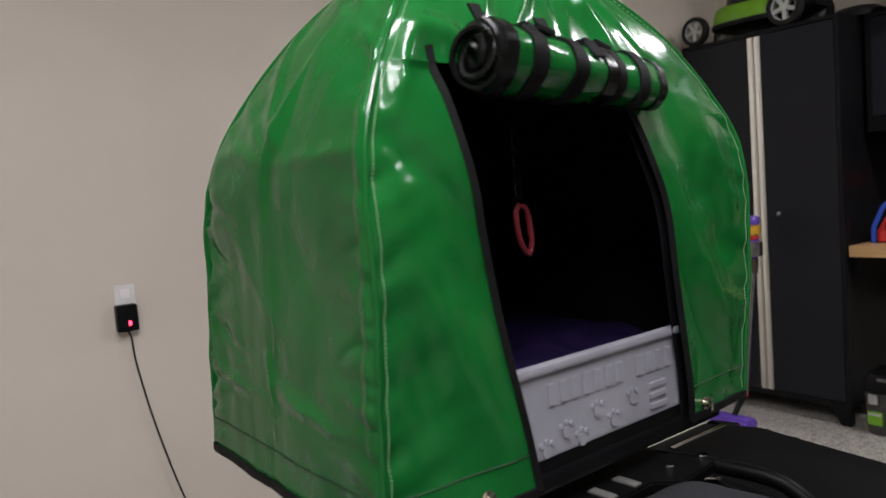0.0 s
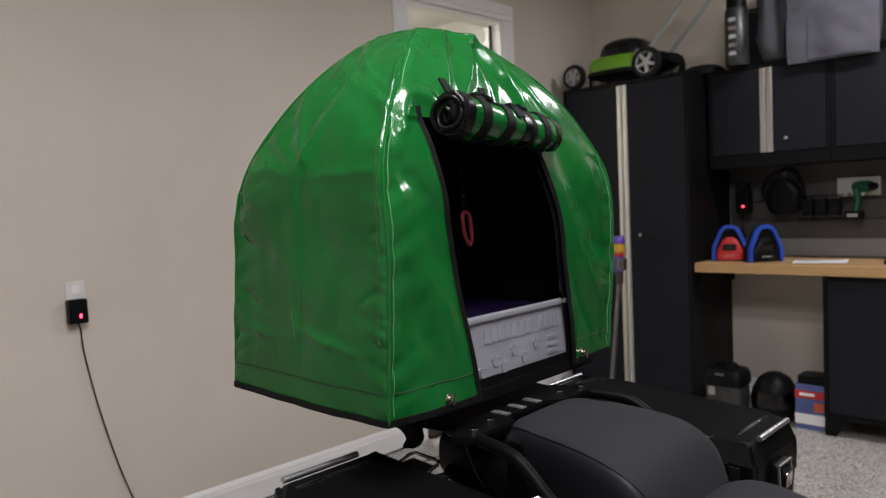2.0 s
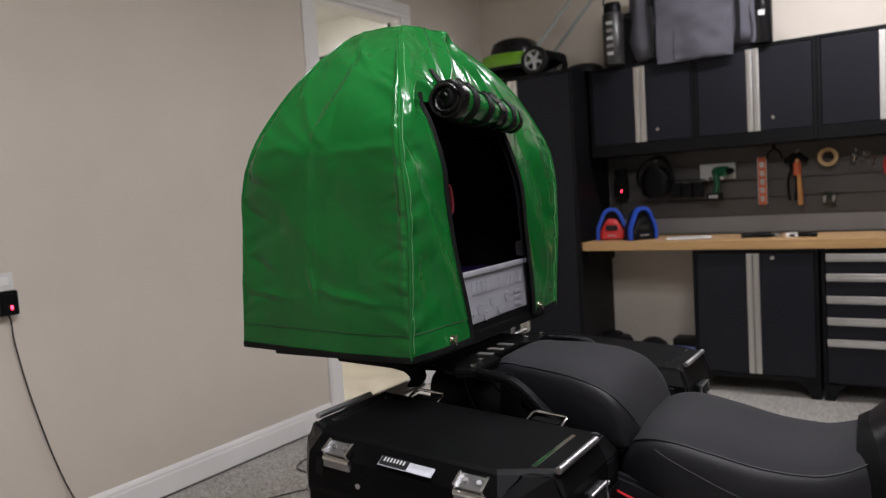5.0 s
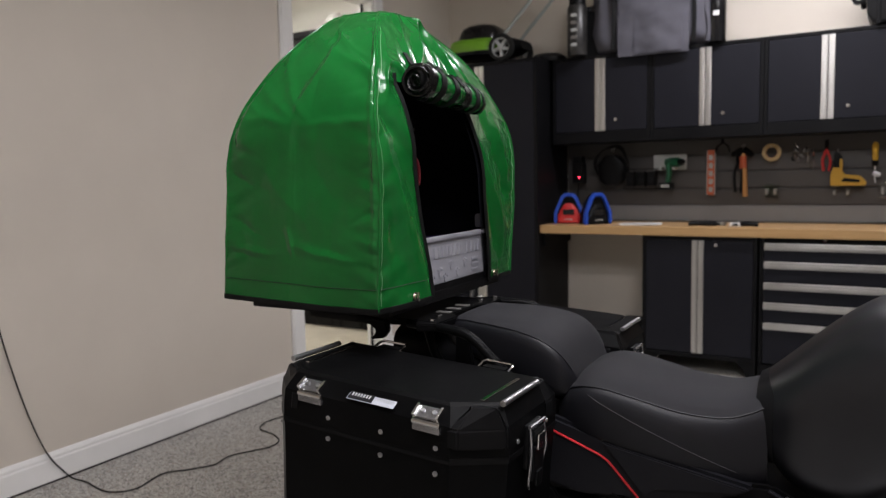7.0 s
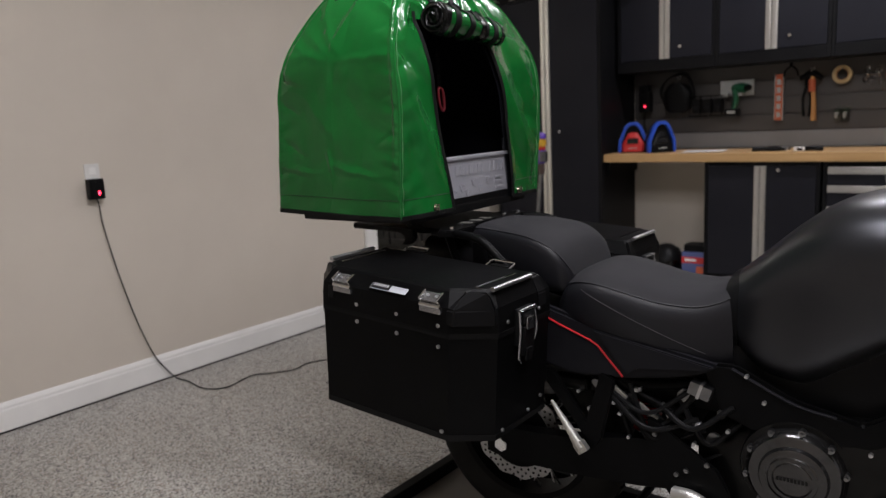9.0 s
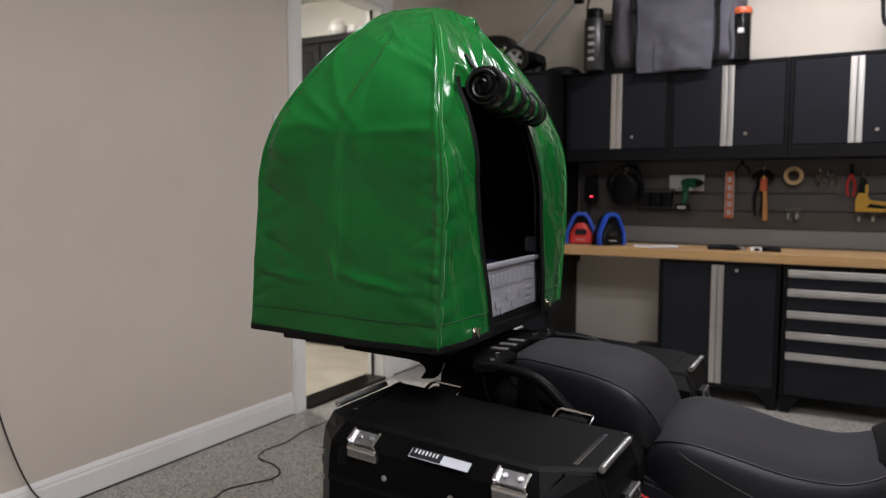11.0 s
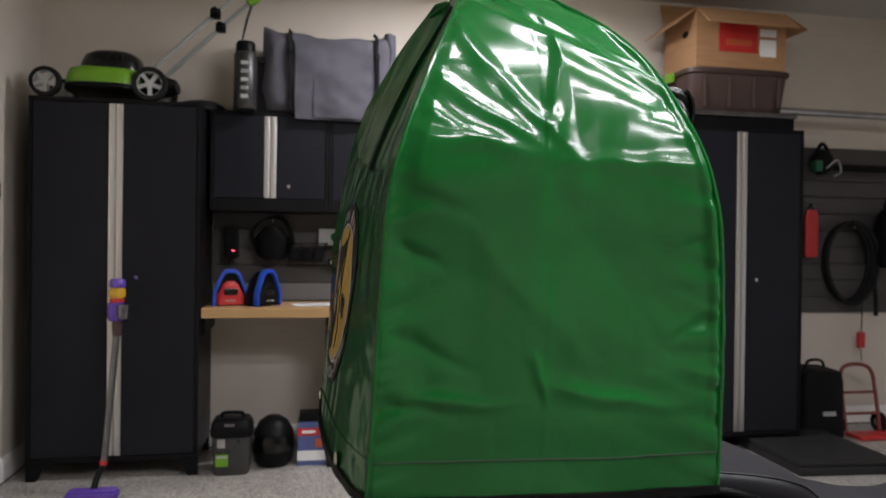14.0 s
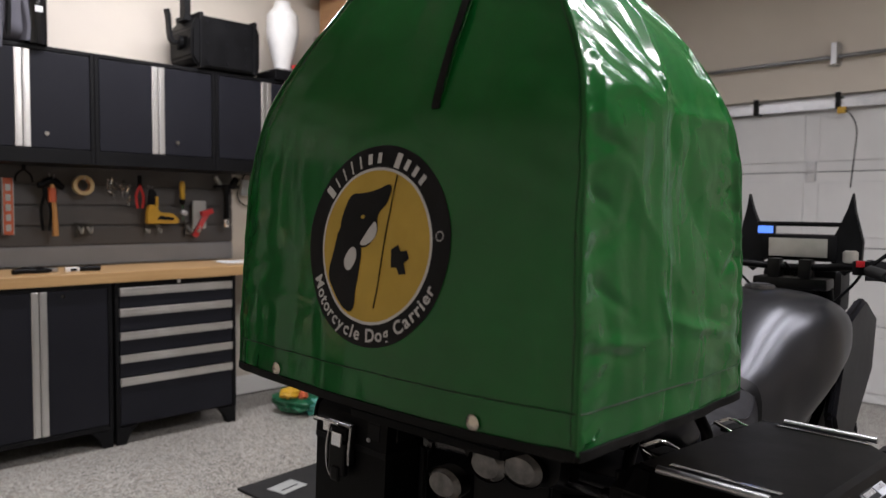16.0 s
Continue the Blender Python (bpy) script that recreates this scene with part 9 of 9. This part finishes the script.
M_RUST = varied("dull_red_tube", (0.16, 0.03, 0.02), (0.22, 0.05, 0.035), 0.45, scale=14, fine=120, bump=0.05)
truck = thing("hand_truck", pose(4.24, 5.72, 0.0), "small dull red folding hand truck against the wall", "hand truck")
part("frame", tube([(-0.14, -0.03, 0.03), (-0.14, 0.02, 0.30), (-0.12, 0.05, 0.46), (0.0, 0.06, 0.50), (0.12, 0.05, 0.46), (0.14, 0.02, 0.30), (0.14, -0.03, 0.03)], 0.014), M_RUST, truck, "dull red tubular hoop", True)
for x in (-0.16, 0.16):
    w = part("wheel", lathe([(0.03, -0.02), (0.065, -0.02), (0.075, -0.01), (0.075, 0.01), (0.065, 0.02), (0.03, 0.02)], (x * 1.1, 0.02, 0.076), "x", 24, True), M_RUBBER, truck, "black rubber wheel", True)
    part("rim", cyl(0.034, 0.03, (x * 1.1, 0.02, 0.076), "x", 16, bevel=0.003), M_PALE, w)
for z, y in ((0.15, -0.005), (0.30, 0.022)):
    part("crossbar", sweep([(-0.14, y, z), (0.14, y, z)], 0.010, 10, rounded=False), M_RUST, truck, "", True)
part("toe_plate", rbox(-0.15, 0.15, -0.20, -0.03, 0.004, 0.03, 0.008), M_REDP, truck, "red toe plate")
st2 = thing("hanging_strap", pose(4.40, 5.93, 0.50), "dark strap with a red end hanging from the slats", "strap")
part("webbing", sweep([(0.02, 0, 0.50), (0.01, -0.015, 0.35), (0.0, -0.02, 0.20)], 0, flat=(0.03, 0.006)), M_BIND, st2)
part("end", rbox(-0.03, 0.025, -0.035, -0.005, 0.10, 0.22, 0.006), M_REDP, st2, "red ratchet end")
part("tail", sweep([(-0.005, -0.02, 0.10), (0.01, -0.02, 0.0)], 0, flat=(0.03, 0.004)), M_BIND, st2)

# ---- second tool wall ----
S2 = 5.955
ty = thing("coiled_hose", pose(4.265, S2 - 0.04, 1.245), "thick black hose looped on a slat hook", "hose")
for k in range(3):
    pts = []
    for q in range(25):
        an = radians(100 + 352 * q / 24)
        pts.append(((0.195 + 0.012 * k) * math.cos(an) + 0.01 * k, -0.022 * k - 0.01 * math.sin(an * 2), (0.29 + 0.008 * k) * math.sin(an)))
    part("coil", sweep(pts, 0.017, 10, rounded=False), M_RUBBER, ty, "", True)
part("loose_end", tube([(0.20, -0.03, -0.05), (0.235, -0.03, -0.25), (0.24, -0.03, -0.40)], 0.016), M_RUBBER, ty, "", True)
hook(ty, 0, 0.262, 0.08)
rt = thing("red_pouch", pose(3.975, S2, 1.285), "flat red pouch hanging on the slat wall", "pouch")
part("body", loft([[(x, y - 0.025, z) for x, y in oval(0, 0, 0.055 * s, 0.02, 20, 4)] for z, s in ((0.0, 0.8), (0.02, 1.0), (0.30, 1.0), (0.355, 0.7))]), M_REDP, rt, "red fabric body", True)
part("loop", tube([(-0.02, -0.02, 0.35), (0, -0.02, 0.40), (0.02, -0.02, 0.35)], 0.006, 8), M_BIND, rt, "", True)
hook(rt, 0, 0.375, 0.04)
tr = thing("leaf_blower", pose(4.02, S2 - 0.05, 1.90), "black blower hung high on the slat wall", "blower")
part("housing", loft([[(x, -0.02 + y, z) for x, y in oval(0, 0, r, r * 0.8, 22, 2.4)] for z, r in ((0.0, 0.03), (0.04, 0.075), (0.12, 0.085), (0.18, 0.05))]), M_BLACK, tr, "black housing", True)
part("green_cap", rbox(-0.10, -0.04, -0.09, -0.03, 0.02, 0.10, 0.012), M_GREENP, tr, "dark green cap")
part("chrome_guard", tube([(-0.02, -0.10, 0.04), (0.06, -0.11, 0.10), (0.10, -0.10, 0.02), (0.03, -0.11, -0.02)], 0.007, 8), M_STEEL, tr, "steel guard", True)
part("nozzle", sweep([(0.05, -0.02, 0.06), (0.30, -0.03, 0.055), (0.62, -0.03, 0.05)], lambda t: 0.026 - 0.004 * t, 12), M_BLACK, tr, "black nozzle", True)
part("grip", tube([(-0.05, -0.02, 0.16), (0.0, -0.03, 0.23), (0.08, -0.02, 0.14)], 0.014), M_BLACK, tr, "", True)
bb = thing("tool_bag", pose(4.60, S2 - 0.02, 1.21), "black tool bag with orange trim hung on the slats", "bag")
part("body", loft([[(x + 0.01 * noise.noise(Vector((x * 9, y * 9, z * 8))), -0.08 + y, z) for x, y in oval(0, 0, rx, 0.085, 26, 3)] for z, rx in ((0.0, 0.08), (0.03, 0.115), (0.30, 0.12), (0.40, 0.08), (0.44, 0.03))]), M_BIND, bb, "", True)
part("trim", rbox(-0.06, 0.06, -0.172, -0.155, 0.12, 0.17, 0.006), M_ORANGE, bb, "orange trim patch")
part("strap", tube([(-0.05, -0.06, 0.41), (0.0, -0.04, 0.52), (0.05, -0.06, 0.41)], 0.010), M_BIND, bb, "", True)
